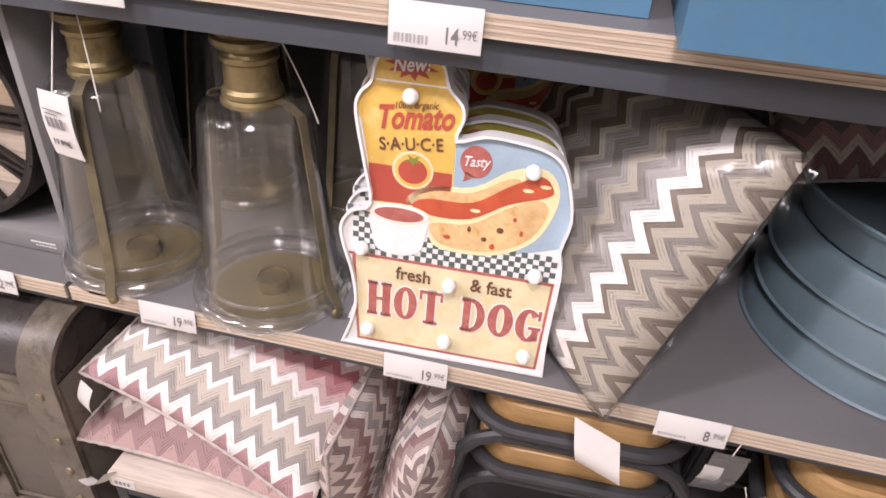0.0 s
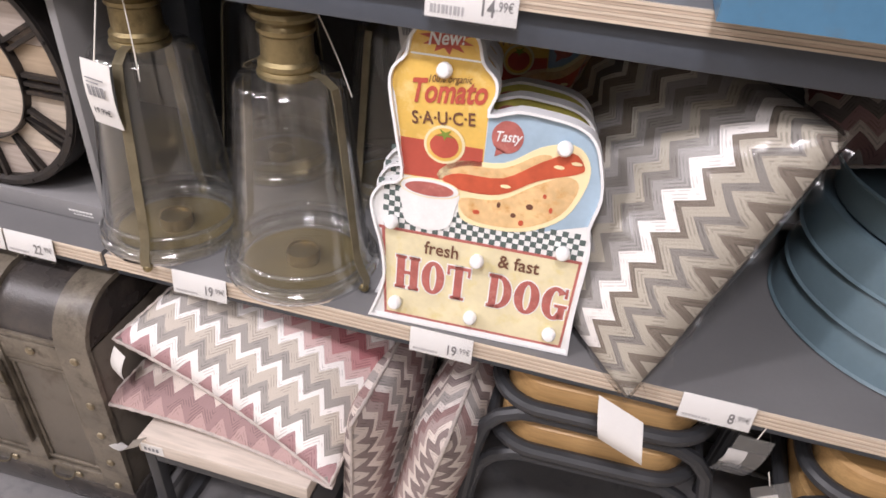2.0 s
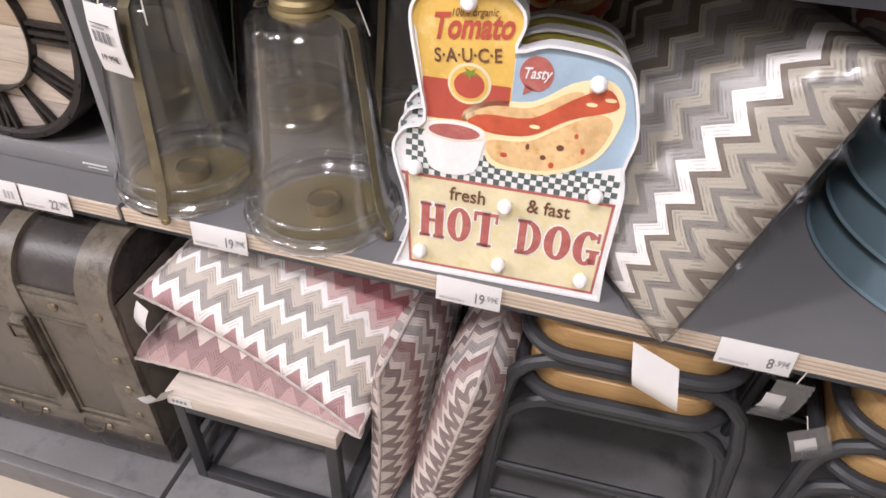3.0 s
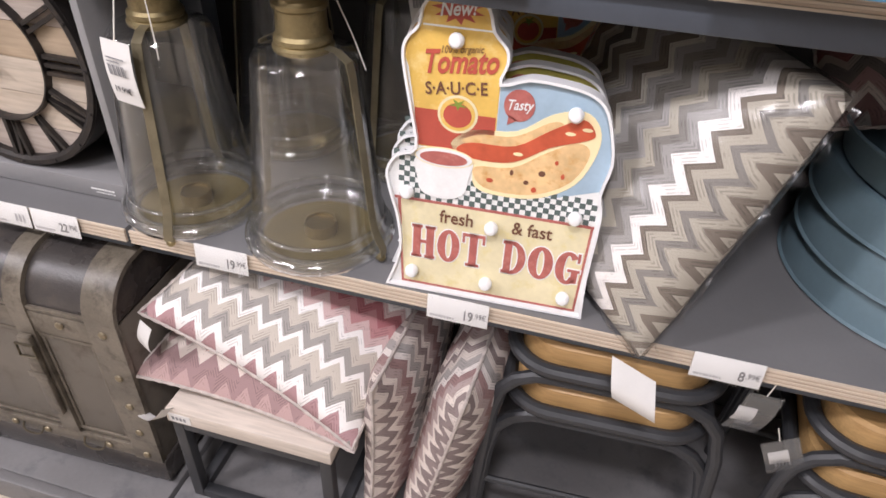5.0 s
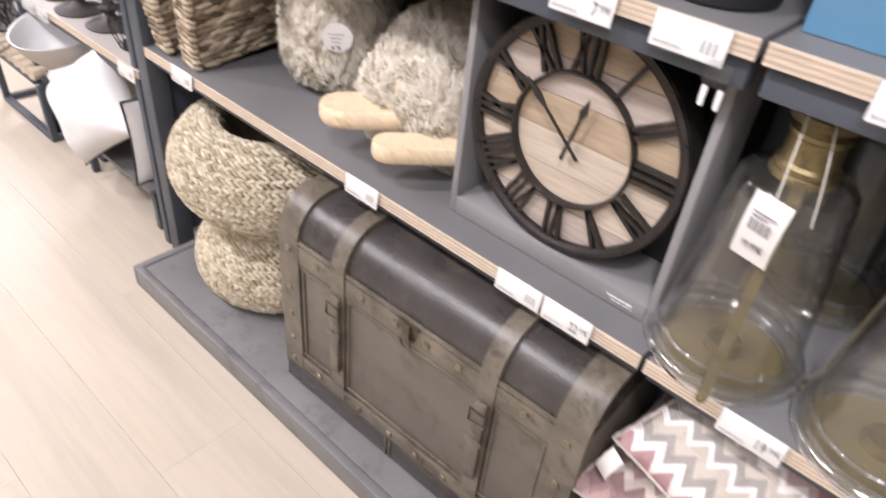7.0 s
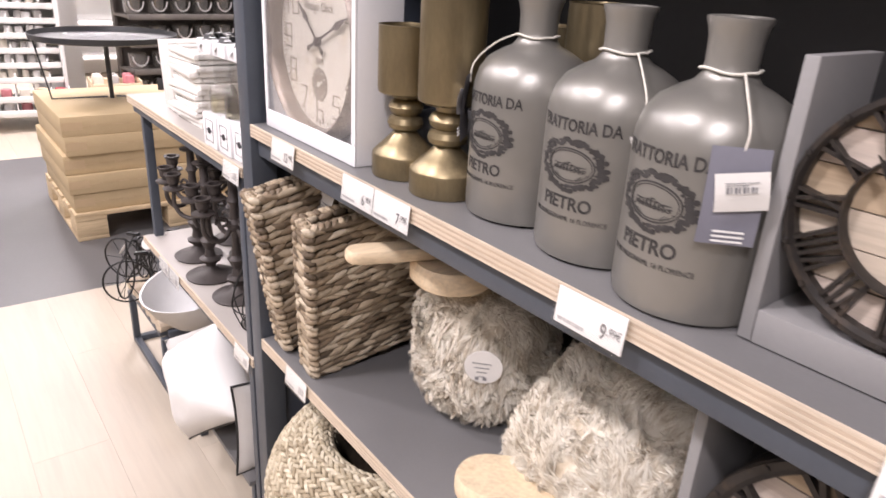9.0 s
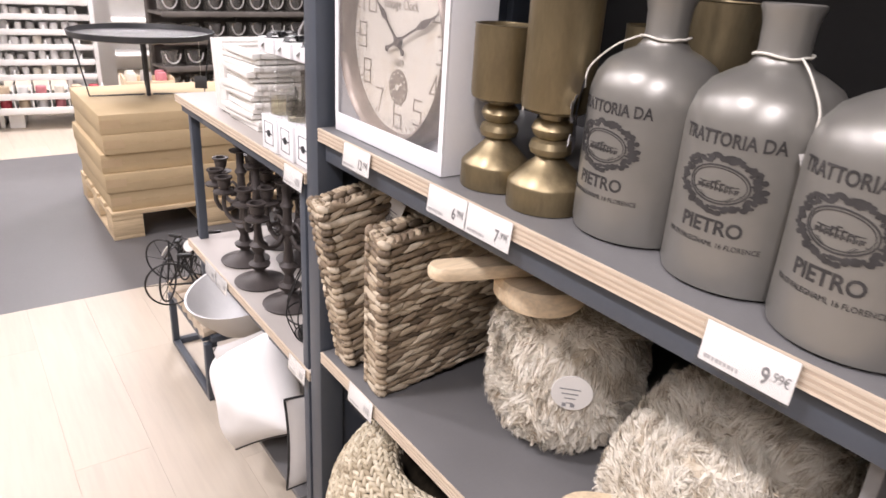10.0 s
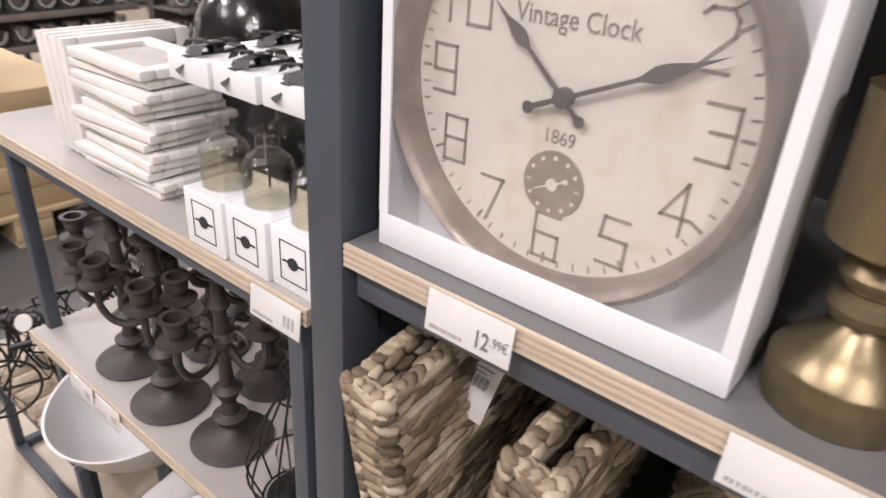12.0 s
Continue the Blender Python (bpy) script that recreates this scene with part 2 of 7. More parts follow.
def spline(points, steps=6, loop=False):
    """A smooth run through points."""
    p = [Vector(q) for q in points]
    n, out = len(p), []
    for i in range(n if loop else n - 1):
        a, b = (p[(i - 1) % n], p[(i + 2) % n]) if loop else (p[max(i - 1, 0)], p[min(i + 2, n - 1)])
        c, d = p[i], p[(i + 1) % n]
        for s in range(steps):
            t = s / steps
            out.append(0.5 * (2 * c + (d - a) * t + (2 * a - 5 * c + 4 * d - b) * t * t + (3 * c - a - 3 * d + b) * t ** 3))
    if not loop:
        out.append(p[-1])
    return out


def tube(bm, points, r, segs=8, loop=False, caps=True):
    pts = [Vector(p) for p in points]
    n, rings, ref = len(pts), [], None
    for i, p in enumerate(pts):
        a, b = (pts[(i - 1) % n], pts[(i + 1) % n]) if loop else (pts[max(i - 1, 0)], pts[min(i + 1, n - 1)])
        d = (b - a).normalized()
        if ref is None:
            ref = d.orthogonal().normalized()
        ref = (ref - d * ref.dot(d)).normalized()
        s = d.cross(ref)
        rr = r[i] if isinstance(r, (list, tuple)) else r
        rings.append([bm.verts.new(p + rr * (ref * math.cos(2 * math.pi * k / segs) + s * math.sin(2 * math.pi * k / segs))) for k in range(segs)])
    pairs = list(zip(rings, rings[1:])) + ([(rings[-1], rings[0])] if loop else [])
    for a, b in pairs:
        for k in range(segs):
            bm.faces.new((a[k], a[(k + 1) % segs], b[(k + 1) % segs], b[k]))
    if caps and not loop:
        bm.faces.new(list(reversed(rings[0])))
        bm.faces.new(rings[-1])
    return bm


def slab(bm, outline, y0, y1):
    """A flat shape in x and z, from y0 (front) to y1."""
    front = [bm.verts.new((p[0], y0, p[1])) for p in outline]
    back = [bm.verts.new((p[0], y1, p[1])) for p in outline]
    n = len(outline)
    bm.faces.new(front)
    bm.faces.new(list(reversed(back)))
    for i in range(n):
        bm.faces.new((front[i], back[i], back[(i + 1) % n], front[(i + 1) % n]))
    bmesh.ops.recalc_face_normals(bm, faces=bm.faces)
    return bm


def oval(cx, cz, rx, rz, n=28, a0=0.0):
    return [(cx + rx * math.cos(a0 + 2 * math.pi * i / n), cz + rz * math.sin(a0 + 2 * math.pi * i / n)) for i in range(n)]


def text(name, words, size, material, parent, m, extrude=0.0002, shear=0.0, bend=None, align="CENTER", squeeze=1.0, bold=0.0):
    """Lettering as mesh: reads along x, stands along z, faces -y. bend: radius of the round body it lies on."""
    cu = bpy.data.curves.new(name, "FONT")
    cu.body, cu.size, cu.align_x, cu.shear, cu.extrude, cu.offset = words, size, align, shear, extrude, bold
    cu.resolution_u = 3
    tmp = bpy.data.objects.new(name, cu)
    scene.collection.objects.link(tmp)
    me = bpy.data.meshes.new_from_object(tmp.evaluated_get(bpy.context.evaluated_depsgraph_get()))
    bpy.data.objects.remove(tmp)
    me.name = name
    turn = Matrix(((squeeze, 0, 0, 0), (0, 0, -1, 0), (0, 1, 0, 0), (0, 0, 0, 1)))
    me.transform(turn)
    if bend:
        for v in me.vertices:
            a, rr = v.co.x / bend, bend - v.co.y
            v.co = (rr * math.sin(a), -rr * math.cos(a), v.co.z)
    me.transform(m)
    me.materials.clear()
    return put(name, me, material, parent, smooth=False)


def stitches(rows):
    """Plump woven leaves. rows: centre, along, out, length, height, thickness."""
    verts, faces = [], []
    ring = [(math.cos(math.pi * k / 3), math.sin(math.pi * k / 3)) for k in range(6)]
    for c, along, out, ln, hh, th in rows:
        up = along.cross(out).normalized()
        s = len(verts)
        verts.append(c - along * ln * 0.5)
        for f, w in ((-0.3, 0.8), (0.02, 1.0), (0.32, 0.78)):
            for a, b in ring:
                verts.append(c + along * ln * f + up * (a * hh * 0.5 * w) + out * (b * th * 0.5 * w))
        verts.append(c + along * ln * 0.5)
        for k in range(6):
            j = (k + 1) % 6
            faces.append((s, s + 1 + j, s + 1 + k))
            for q in (0, 6):
                faces.append((s + 1 + q + k, s + 1 + q + j, s + 7 + q + j, s + 7 + q + k))
            faces.append((s + 13 + k, s + 13 + j, s + 19))
    return verts, faces


def pillow(bm, side_x, side_y, thick, n=22, seed=0, pinch=0.07, wrinkle=0.006, blunted=0.0):
    """A stuffed square cushion lying in x, y with pulled-out corners."""
    top, bot = {}, {}
    for i in range(n + 1):
        for j in range(n + 1):
            u, v = 2 * i / n - 1, 2 * j / n - 1
            x = u * (1 - pinch * (1 - v * v)) * side_x / 2
            y = v * (1 - pinch * (1 - u * u)) * side_y / 2
            h = thick / 2 * (max(0, (1 - u ** 4)) ** 0.55) * (max(0, (1 - v ** 4)) ** 0.55) * (0.72 + 0.28 * (1 - max(abs(u), abs(v))))
            wv = wrinkle * noise.noise(Vector((x * 16 + seed, y * 16, seed))) * min(1, h * 60)
            blunt = 1 - blunted * (u * u * v * v) ** 4
            x, y = x * blunt, y * blunt
            edge = i in (0, n) or j in (0, n)
            a = bm.verts.new((x, y, h + wv))
            top[i, j] = a
            bot[i, j] = a if edge else bm.verts.new((x, y, -h + wv))
    for i in range(n):
        for j in range(n):
            bm.faces.new((top[i, j], top[i + 1, j], top[i + 1, j + 1], top[i, j + 1]))
            q = (bot[i, j], bot[i, j + 1], bot[i + 1, j + 1], bot[i + 1, j])
            if len(set(q)) == 4 and not bm.faces.get(q):
                bm.faces.new(q)
    return bm


def pillow_edge(side_x, side_y, n=40, pinch=0.07):
    pts = []
    for k in range(4 * n):
        s, q = divmod(k, n)
        t = 2 * q / n - 1
        u, v = ((t, -1), (1, t), (-t, 1), (-1, -t))[s]
        pts.append((u * (1 - pinch * (1 - v * v)) * side_x / 2, v * (1 - pinch * (1 - u * u)) * side_y / 2, 0))
    return pts


def frame_on(origin, along, across):
    """A pose at origin with x along and y across."""
    x = Vector(along).normalized()
    z = x.cross(Vector(across)).normalized()
    y = z.cross(x)
    m = Matrix((x, y, z)).transposed().to_4x4()
    m.translation = origin
    return m

# ---- the hall: floors, walls, ceiling ----
S2, S3, DEEP = 0.610, 1.047, 0.46
ROOM = (-10.5, 5.0, -5.0, 6.0, 3.1)


def setting(name, bm, material, label):
    me = bpy.data.meshes.new(name)
    bm.to_mesh(me)
    bm.free()
    me.materials.append(material)
    return tagged(new(name, me), label, kind="structure")


floor = setting("floor", boxed(-3.05, ROOM[1], ROOM[2], ROOM[3], -0.1, -0.006), FLOOR_JOINT, "pale oak plank floor of the shop aisle")
setting("floor_dark", boxed(-5.34, -3.05, ROOM[2], ROOM[3], -0.1, 0.0), FLOOR_DARK, "dark grey smooth floor of the cross aisle")
floor_far = setting("floor_far", boxed(ROOM[0], -5.34, ROOM[2], ROOM[3], -0.1, -0.006), FLOOR_JOINT, "pale oak plank floor beyond the cross aisle")
setting("ceiling", boxed(ROOM[0], ROOM[1], ROOM[2], ROOM[3], ROOM[4], ROOM[4] + 0.15), CEIL, "plain pale ceiling of the shop hall")
for wn, dims in (("wall_west", (ROOM[0] - 0.2, ROOM[0], ROOM[2], ROOM[3])), ("wall_east", (ROOM[1], ROOM[1] + 0.2, ROOM[2], ROOM[3])),
                 ("wall_south", (ROOM[0], ROOM[1], ROOM[2] - 0.2, ROOM[2])), ("wall_north", (ROOM[0], ROOM[1], ROOM[3], ROOM[3] + 0.2))):
    setting(wn, boxed(*dims, -0.1, ROOM[4] + 0.15), WALL, "plain pale painted hall wall")

# ---- shelving bays ----
def shelf_board(parent, x0, x1, z, lip=0.036, setback=0.012, name="shelf"):
    """A grey laminated plywood board with its layered raw front edge and the steel bar under it."""
    b = part(name, boxed(x0, x1, 0.004, DEEP, z - 0.022, z, 0.0008), GREY_LAM, parent, "grey laminated plywood shelf board")
    n, h = 7, 0.022 / 7
    for k in range(n):
        zz = z - 0.0005 - k * h
        part("ply_layer", boxed(x0, x1, 0.0006 * (k % 2), 0.0042, zz - h + 0.0002, zz - 0.0001), (PLY_A, PLY_B)[k % 2], b, smooth=False)
    part("front_bar", boxed(x0 + 0.004, x1 - 0.004, setback, setback + 0.03, z - 0.022 - lip, z - 0.0225, 0.002), STEEL, parent, "blue-grey steel bar under the shelf")
    return b


def bay(name, x0, x1, left_panel=False):
    t = thing(name, "grey shop shelving bay with plywood-edged shelves", "shelving", group="shelving bays")
    part("back_panel", boxed(x0, x1, DEEP + 0.002, DEEP + 0.02, 0.0, 2.2), BLACK_PANEL, t, "black back panel")
    # the board at 1.62 is out of view, added to shade the shelf below
    for z, lip in ((S2, 0.02), (S3, 0.036), (1.62, 0.036)):
        shelf_board(t, x0, x1, z, lip)
    base = part("plinth", boxed(x0 + 0.05 if left_panel else x0, x1, -0.125, DEEP, 0.0, 0.058, 0.004), PLINTH, t, "scuffed grey plinth")
    part("plinth_edge", boxed(x0 + 0.045 if left_panel else x0, x1, -0.148, -0.1255, 0.0, 0.062, 0.004), PLINTH, base, "raised front edge of the plinth")
    if left_panel:
        part("plinth_edge", boxed(x0 + 0.028, x0 + 0.0495, -0.148, DEEP, 0.0, 0.062, 0.004), PLINTH, base)
    for px in ((x0 - 0.048, x1 - 0.02) if left_panel else (x1 - 0.02,)):
        part("post", boxed(px, px + 0.046, 0.0 if px < -1 else 0.25, 0.05 if px < -1 else 0.29, 0.0585 if px > -1 else 0.0, 2.2, 0.003), STEEL, t, "blue-grey steel post")
        part("post", boxed(px, px + 0.046, DEEP - 0.05, DEEP, 0.0605, 2.2, 0.003), STEEL, t)
    if left_panel:
        part("side_panel", boxed(x0 - 0.034, x0 - 0.018, 0.051, DEEP - 0.051, 0.0605, 2.2), NAVY_PANEL, t, "dark blue-grey side panel")
    return t


bay("shelving_bay", -1.304, -0.004, True)
bay("shelving_bay", 0.004, 1.62)

# ---- price labels on the shelf edges ----
INK_SOFT = plain("soft_print_ink", (0.2, 0.195, 0.195))
INK_FAINT = plain("faint_print_ink", (0.45, 0.44, 0.44))
def price_label(x_right, z_bottom, price="", w=0.083, h=0.037, tilt=-6.0, code=False):
    whole = price.split(".")[0]
    t = thing("price_label", f"white price card {'reading ' + price if price else 'with small print'} in a clear holder", "price label", (x_right - w / 2, -0.0045, z_bottom), group="price labels")
    t.matrix_world = pose(x_right - w / 2, -0.006, z_bottom, tilt, 0, 0)
    part("card", boxed(-w / 2, w / 2, -0.0012, 0.0, 0, h, 0.0004), LABEL, t)
    part("holder", boxed(-w / 2 - 0.0015, w / 2 + 0.0015, -0.0030, -0.0022, -0.002, h + 0.0015), LABEL_CLEAR, t, "clear plastic holder").visible_shadow = False
    if price:
        text("price_whole", whole, 0.021, INK_SOFT, t, pose(w * 0.26, -0.0016, 0.007), align="RIGHT", squeeze=0.72, bold=0.0004)
        text("price_cents", "." + price.split(".")[1] + "€", 0.0125, INK_SOFT, t, pose(w * 0.27, -0.0016, 0.0125), align="LEFT", squeeze=0.7)
    else:
        bm = bmesh.new()
        for k in range(3):
            box(bm, w * (0.18 + 0.08 * k), w * (0.18 + 0.08 * k) + 0.004, -0.0018, -0.0014, 0.008, 0.021)
        part("price_bars", bm, INK_FAINT, t, smooth=False)
    bm = bmesh.new()
    for k in range(9):
        wd = 0.0022 if k % 3 else 0.003
        box(bm, -w * 0.44 + k * 0.0038, -w * 0.44 + k * 0.0038 + wd, -0.0018, -0.0014, 0.004, 0.0075 if not code else 0.012)
    part("small_print", bm, INK_FAINT, t, smooth=False, kind="stuff")
    return t


for xr, zb, pr in ((0.198, 0.58, "19.99"), (0.544, 0.58, "19.99"), (0.883, 0.58, "8.99"), (-0.079, 0.58, "22.99"), (-0.166, 0.58, ""), (-0.515, 0.58, ""), (-1.096, 0.58, ""),
                   (-1.118, 1.01, "12.99"), (-0.878, 1.01, "6.99"), (-0.793, 1.01, "7.99"), (-0.454, 1.01, "9.99"), (-0.16, 1.01, "7.99"), (-0.03, 1.01, ""), (0.19, 1.01, "")):
    price_label(xr, zb, pr)
price_label(0.551, 1.01, "14.99", 0.088, 0.041, code=True)

# ---- bay on the right: lanterns, lamp signs, cushions, trays ----
TAG = surface("paper_tag", (0.72, 0.7, 0.67), 0.7, var=0.04, big=20, fine=300, bump=0.03)
STRING = surface("pale_string", (0.7, 0.67, 0.6), 0.8, var=0.1)


def curved_sheet(bm, w, h, bow=0.01, n=8, t=0.0006):
    """A slightly bowed paper sheet hanging from z = 0, facing -y."""
    rows = []
    for k in range(n + 1):
        f = k / n
        rows.append([(sx * w / 2, -bow * math.sin(math.pi * f) - bow * f, -h * f) for sx in (-1, 1)])
    fr = [[bm.verts.new(p) for p in r] for r in rows]
    bk = [[bm.verts.new((p[0], p[1] + t, p[2])) for p in r] for r in rows]
    for k in range(n):
        bm.faces.new((fr[k][0], fr[k + 1][0], fr[k + 1][1], fr[k][1]))
        bm.faces.new((bk[k][1], bk[k + 1][1], bk[k + 1][0], bk[k][0]))
    return bm


def paper_tag(parent, m, w=0.035, h=0.07, price="", bow=0.004, name="price_tag"):
    bm = curved_sheet(bmesh.new(), w, h, bow)
    bm.transform(m)
    tg = part(name, bm, TAG, parent, "white paper price tag")
    bm = bmesh.new()
    for k in range(8):
        box(bm, -w * 0.3 + k * w * 0.075, -w * 0.3 + k * w * 0.075 + w * (0.03 if k % 2 else 0.05), -bow * 1.9 - 0.0012, -bow * 1.9 - 0.0008, -h * 0.5, -h * 0.33)
    box(bm, -w * 0.32, w * 0.3, -bow * 1.6 - 0.001, -bow * 1.6 - 0.0006, -h * 0.24, -h * 0.22)
    box(bm, -w * 0.32, w * 0.1, -bow * 1.6 - 0.001, -bow * 1.6 - 0.0006, -h * 0.3, -h * 0.285)
    bm.transform(m)
    part("barcode", bm, INK_GREY, tg, smooth=False)
    if price:
        text("tag_price", price, h * 0.14, INK, tg, m @ pose(0, -bow * 1.9 - 0.001, -h * 0.78), squeeze=0.8)
    return tg


STRAP = surface("dark_aged_metal", (0.21, 0.18, 0.115), 0.45, 0.6, var=0.2, big=30, fine=200, bump=0.05)


BASE_BROWN = surface("dark_brown_brass", (0.165, 0.132, 0.062), 0.5, 0.4, var=0.2, big=14, fine=180, bump=0.1)


def lantern(x, y, turn, tagged_price=None, tag_m=None):
    t = thing("glass_lantern", "tapered clear glass lantern with aged brass neck and lid", "lantern", (x, y, S2), turn, "glass lanterns")
    wall = [(0.088, 0.010), (0.097, 0.012), (0.1005, 0.020), (0.099, 0.030), (0.0945, 0.040), (0.091, 0.055), (0.068, 0.262), (0.0665, 0.274), (0.060, 0.283), (0.042, 0.288), (0.032, 0.291)]
    inner = [(r - 0.003, z + (0.003 if r > 0.06 and z < 0.02 else 0)) for r, z in reversed(wall)]
    g = part("glass_body", lathe(bmesh.new(), wall, 56), MILKY_GLASS, t, "clear tapered glass", angle=80)
    g.visible_shadow = False
    g2 = part("glass_inner_wall", lathe(bmesh.new(), inner, 56), GLASS, g, angle=80)
    g2.visible_shadow = False
    for zz, r0, r1 in ((0.0195, 0.0955, 0.0115), (0.0155, 0.0815, 0.0020), (0.047, 0.0915, 0.003)):
        rm = part("glass_rim", lathe(bmesh.new(), [(r0 + r1 * math.cos(a * math.pi / 5), zz + r1 * math.sin(a * math.pi / 5)) for a in range(11)], 56), RIM_GLASS, g, "thick glass foot rim", angle=80)
        rm.visible_shadow = False
    part("base_plate", lathe(bmesh.new(), [(0, 0.001), (0.084, 0.001), (0.0865, 0.003), (0.0865, 0.007), (0.080, 0.0085), (0.079, 0.012), (0, 0.012)], 48), BASE_BROWN, t, "dull brass base plate")
    part("candle_cup", lathe(bmesh.new(), [(0.023, 0.012), (0.023, 0.031), (0.020, 0.031), (0.0195, 0.027), (0, 0.0265)], 24), BRASS, t)
    part("neck", lathe(bmesh.new(), [(0.033, 0.284), (0.0375, 0.286), (0.0375, 0.291), (0.0335, 0.294), (0.0355, 0.297), (0.0350, 0.302), (0.0310, 0.306), (0.0302, 0.334), (0.0335, 0.337), (0.0335, 0.342), (0.029, 0.346), (0.028, 0.350)], 40), BRASS, t, "ringed brass neck")
    lid = part("lid", lathe(bmesh.new(), [(0.028, 0.350), (0.038, 0.353), (0.0415, 0.358), (0.040, 0.363), (0.036, 0.366), (0.039, 0.370), (0.037, 0.378), (0.029, 0.388), (0.018, 0.394), (0.010, 0.397), (0.010, 0.400), (0, 0.401)], 40), BRASS, t, "domed brass lid")
    part("knob", lathe(bmesh.new(), [(0.006, 0.400), (0.010, 0.404), (0.011, 0.409), (0.007, 0.414), (0, 0.416)], 20), BRASS, lid)
    for s in (0, 1):
        a = math.pi * s
        run = [(0.034, 0.293), (0.050, 0.2915), (0.0665, 0.282), (0.0705, 0.264), (0.0935, 0.057), (0.1000, 0.040), (0.1085, 0.026), (0.1085, 0.014), (0.097, 0.006)]
        bm = bmesh.new()
        cols = []
        for w in (-0.0065, 0.0065):
            cols.append([[bm.verts.new((r + o, w, z)) for r, z in run] for o in (0, 0.0016)])
        for k in range(len(run) - 1):
            bm.faces.new((cols[0][1][k], cols[0][1][k + 1], cols[1][1][k + 1], cols[1][1][k]))
            bm.faces.new((cols[1][0][k], cols[1][0][k + 1], cols[0][0][k + 1], cols[0][0][k]))
            for c in cols:
                bm.faces.new((c[0][k], c[0][k + 1], c[1][k + 1], c[1][k]))
        bmesh.ops.recalc_face_normals(bm, faces=bm.faces)
        bm.transform(pose(0, 0, 0, 0, 0, math.degrees(a)))
        st = part("strap", bm, STRAP, t, "flat dark metal strap")
        bm = bmesh.new()
        bmesh.ops.create_uvsphere(bm, u_segments=12, v_segments=8, radius=0.0065, matrix=Matrix.Translation((0.106 * math.cos(a), 0.106 * math.sin(a), 0.010)))
        part("ball_rivet", bm, BRASS, st)
    bm = tube(bmesh.new(), spline([(0.036, 0.006, 0.372), (0.046, 0.012, 0.345), (0.060, 0.020, 0.305), (0.072, 0.026, 0.265)], 6), 0.0008, 6)
    part("tie_string", bm, STRING, t, "thin pale tie")
    return t


L1 = lantern(0.066, 0.088, -78)
bm = tube(bmesh.new(), [(-0.012, -0.040, 0.366), (0.002, -0.088, 0.290)], 0.0009, 6)
bm.transform(pose(0, 0, 0, 0, 0, 78))
part("tag_string", bm, STRING, L1)
paper_tag(L1, pose(0, 0, 0, 0, 0, 78) @ pose(0.002, -0.088, 0.291, 6, 3, -8), 0.044, 0.084, "19.99€")
lantern(0.276, 0.074, -15)
lantern(0.110, 0.335, 40)
L4 = lantern(0.325, 0.330, 70)
paper_tag(L4, pose(0, 0, 0, 0, 0, -70) @ pose(0.035, -0.075, 0.33, 4, -8, 10), 0.03, 0.08)

# the lamp sign: a white metal tray cut to shape, with a printed front and round bulbs
SIGN_WHITE = surface("white_enamel", (0.8, 0.8, 0.8), 0.32, var=0.04, big=12, fine=150, bump=0.04)
P_YEL = surface("print_yellow", (0.74, 0.48, 0.11), 0.45, var=0.1, big=18, fine=140, bump=0.02, dirt=(0.78, 0.58, 0.22))
P_CREAM = surface("print_cream", (0.76, 0.68, 0.44), 0.45, var=0.1, big=16, fine=140, bump=0.02, dirt=(0.72, 0.62, 0.3))
P_RED = surface("print_red", (0.47, 0.085, 0.055), 0.45, var=0.12, big=18, fine=140, bump=0.02)
P_REDDULL = surface("print_worn_red", (0.44, 0.13, 0.11), 0.5, var=0.15, big=60, fine=200, bump=0.02, dirt=(0.5, 0.2, 0.16))
P_BLUE = surface("print_blue", (0.36, 0.48, 0.58), 0.45, var=0.1, big=18, fine=140, bump=0.02)
P_BUN = surface("print_bun", (0.78, 0.53, 0.26), 0.45, var=0.16, big=30, fine=120, bump=0.02, dirt=(0.62, 0.34, 0.12))
P_BUNEDGE = surface("print_bun_edge", (0.9, 0.76, 0.45), 0.45, var=0.06, big=18, fine=140, bump=0.02)
P_SAUS = surface("print_sausage", (0.55, 0.1, 0.045), 0.42, var=0.2, big=25, fine=120, bump=0.02)
P_BROWN = plain("print_brown", (0.16, 0.07, 0.04))
P_WHITE = plain("print_white", (0.82, 0.82, 0.8))
P_DKGRN = plain("print_checker", (0.10, 0.13, 0.12))
P_OLIVE = surface("print_olive", (0.46, 0.42, 0.09), 0.45, var=0.15, big=18, fine=140, bump=0.02)
P_GREEN = plain("print_leaf", (0.2, 0.26, 0.04))
BULB = surface("frosted_bulb", (0.86, 0.86, 0.85), 0.25, var=0.03, big=30, fine=200, bump=0.0)
SIGN_EDGE = ((0.0, 0.0), (0.2605, 0.0), (0.2585, 0.06), (0.2615, 0.145), (0.256, 0.176), (0.2625, 0.215), (0.2545, 0.255), (0.243, 0.281), (0.222, 0.294), (0.19, 0.299), (0.158, 0.300), (0.129, 0.291),
             (0.1345, 0.312), (0.132, 0.329), (0.117, 0.345), (0.110, 0.367), (0.094, 0.380), (0.072, 0.384), (0.05, 0.379), (0.035, 0.363), (0.031, 0.343), (0.018, 0.328), (0.0145, 0.305), (0.026, 0.245), (0.033, 0.201),
             (0.011, 0.19), (-0.002, 0.168), (0.002, 0.14), (0.013, 0.103), (0.017, 0.055))


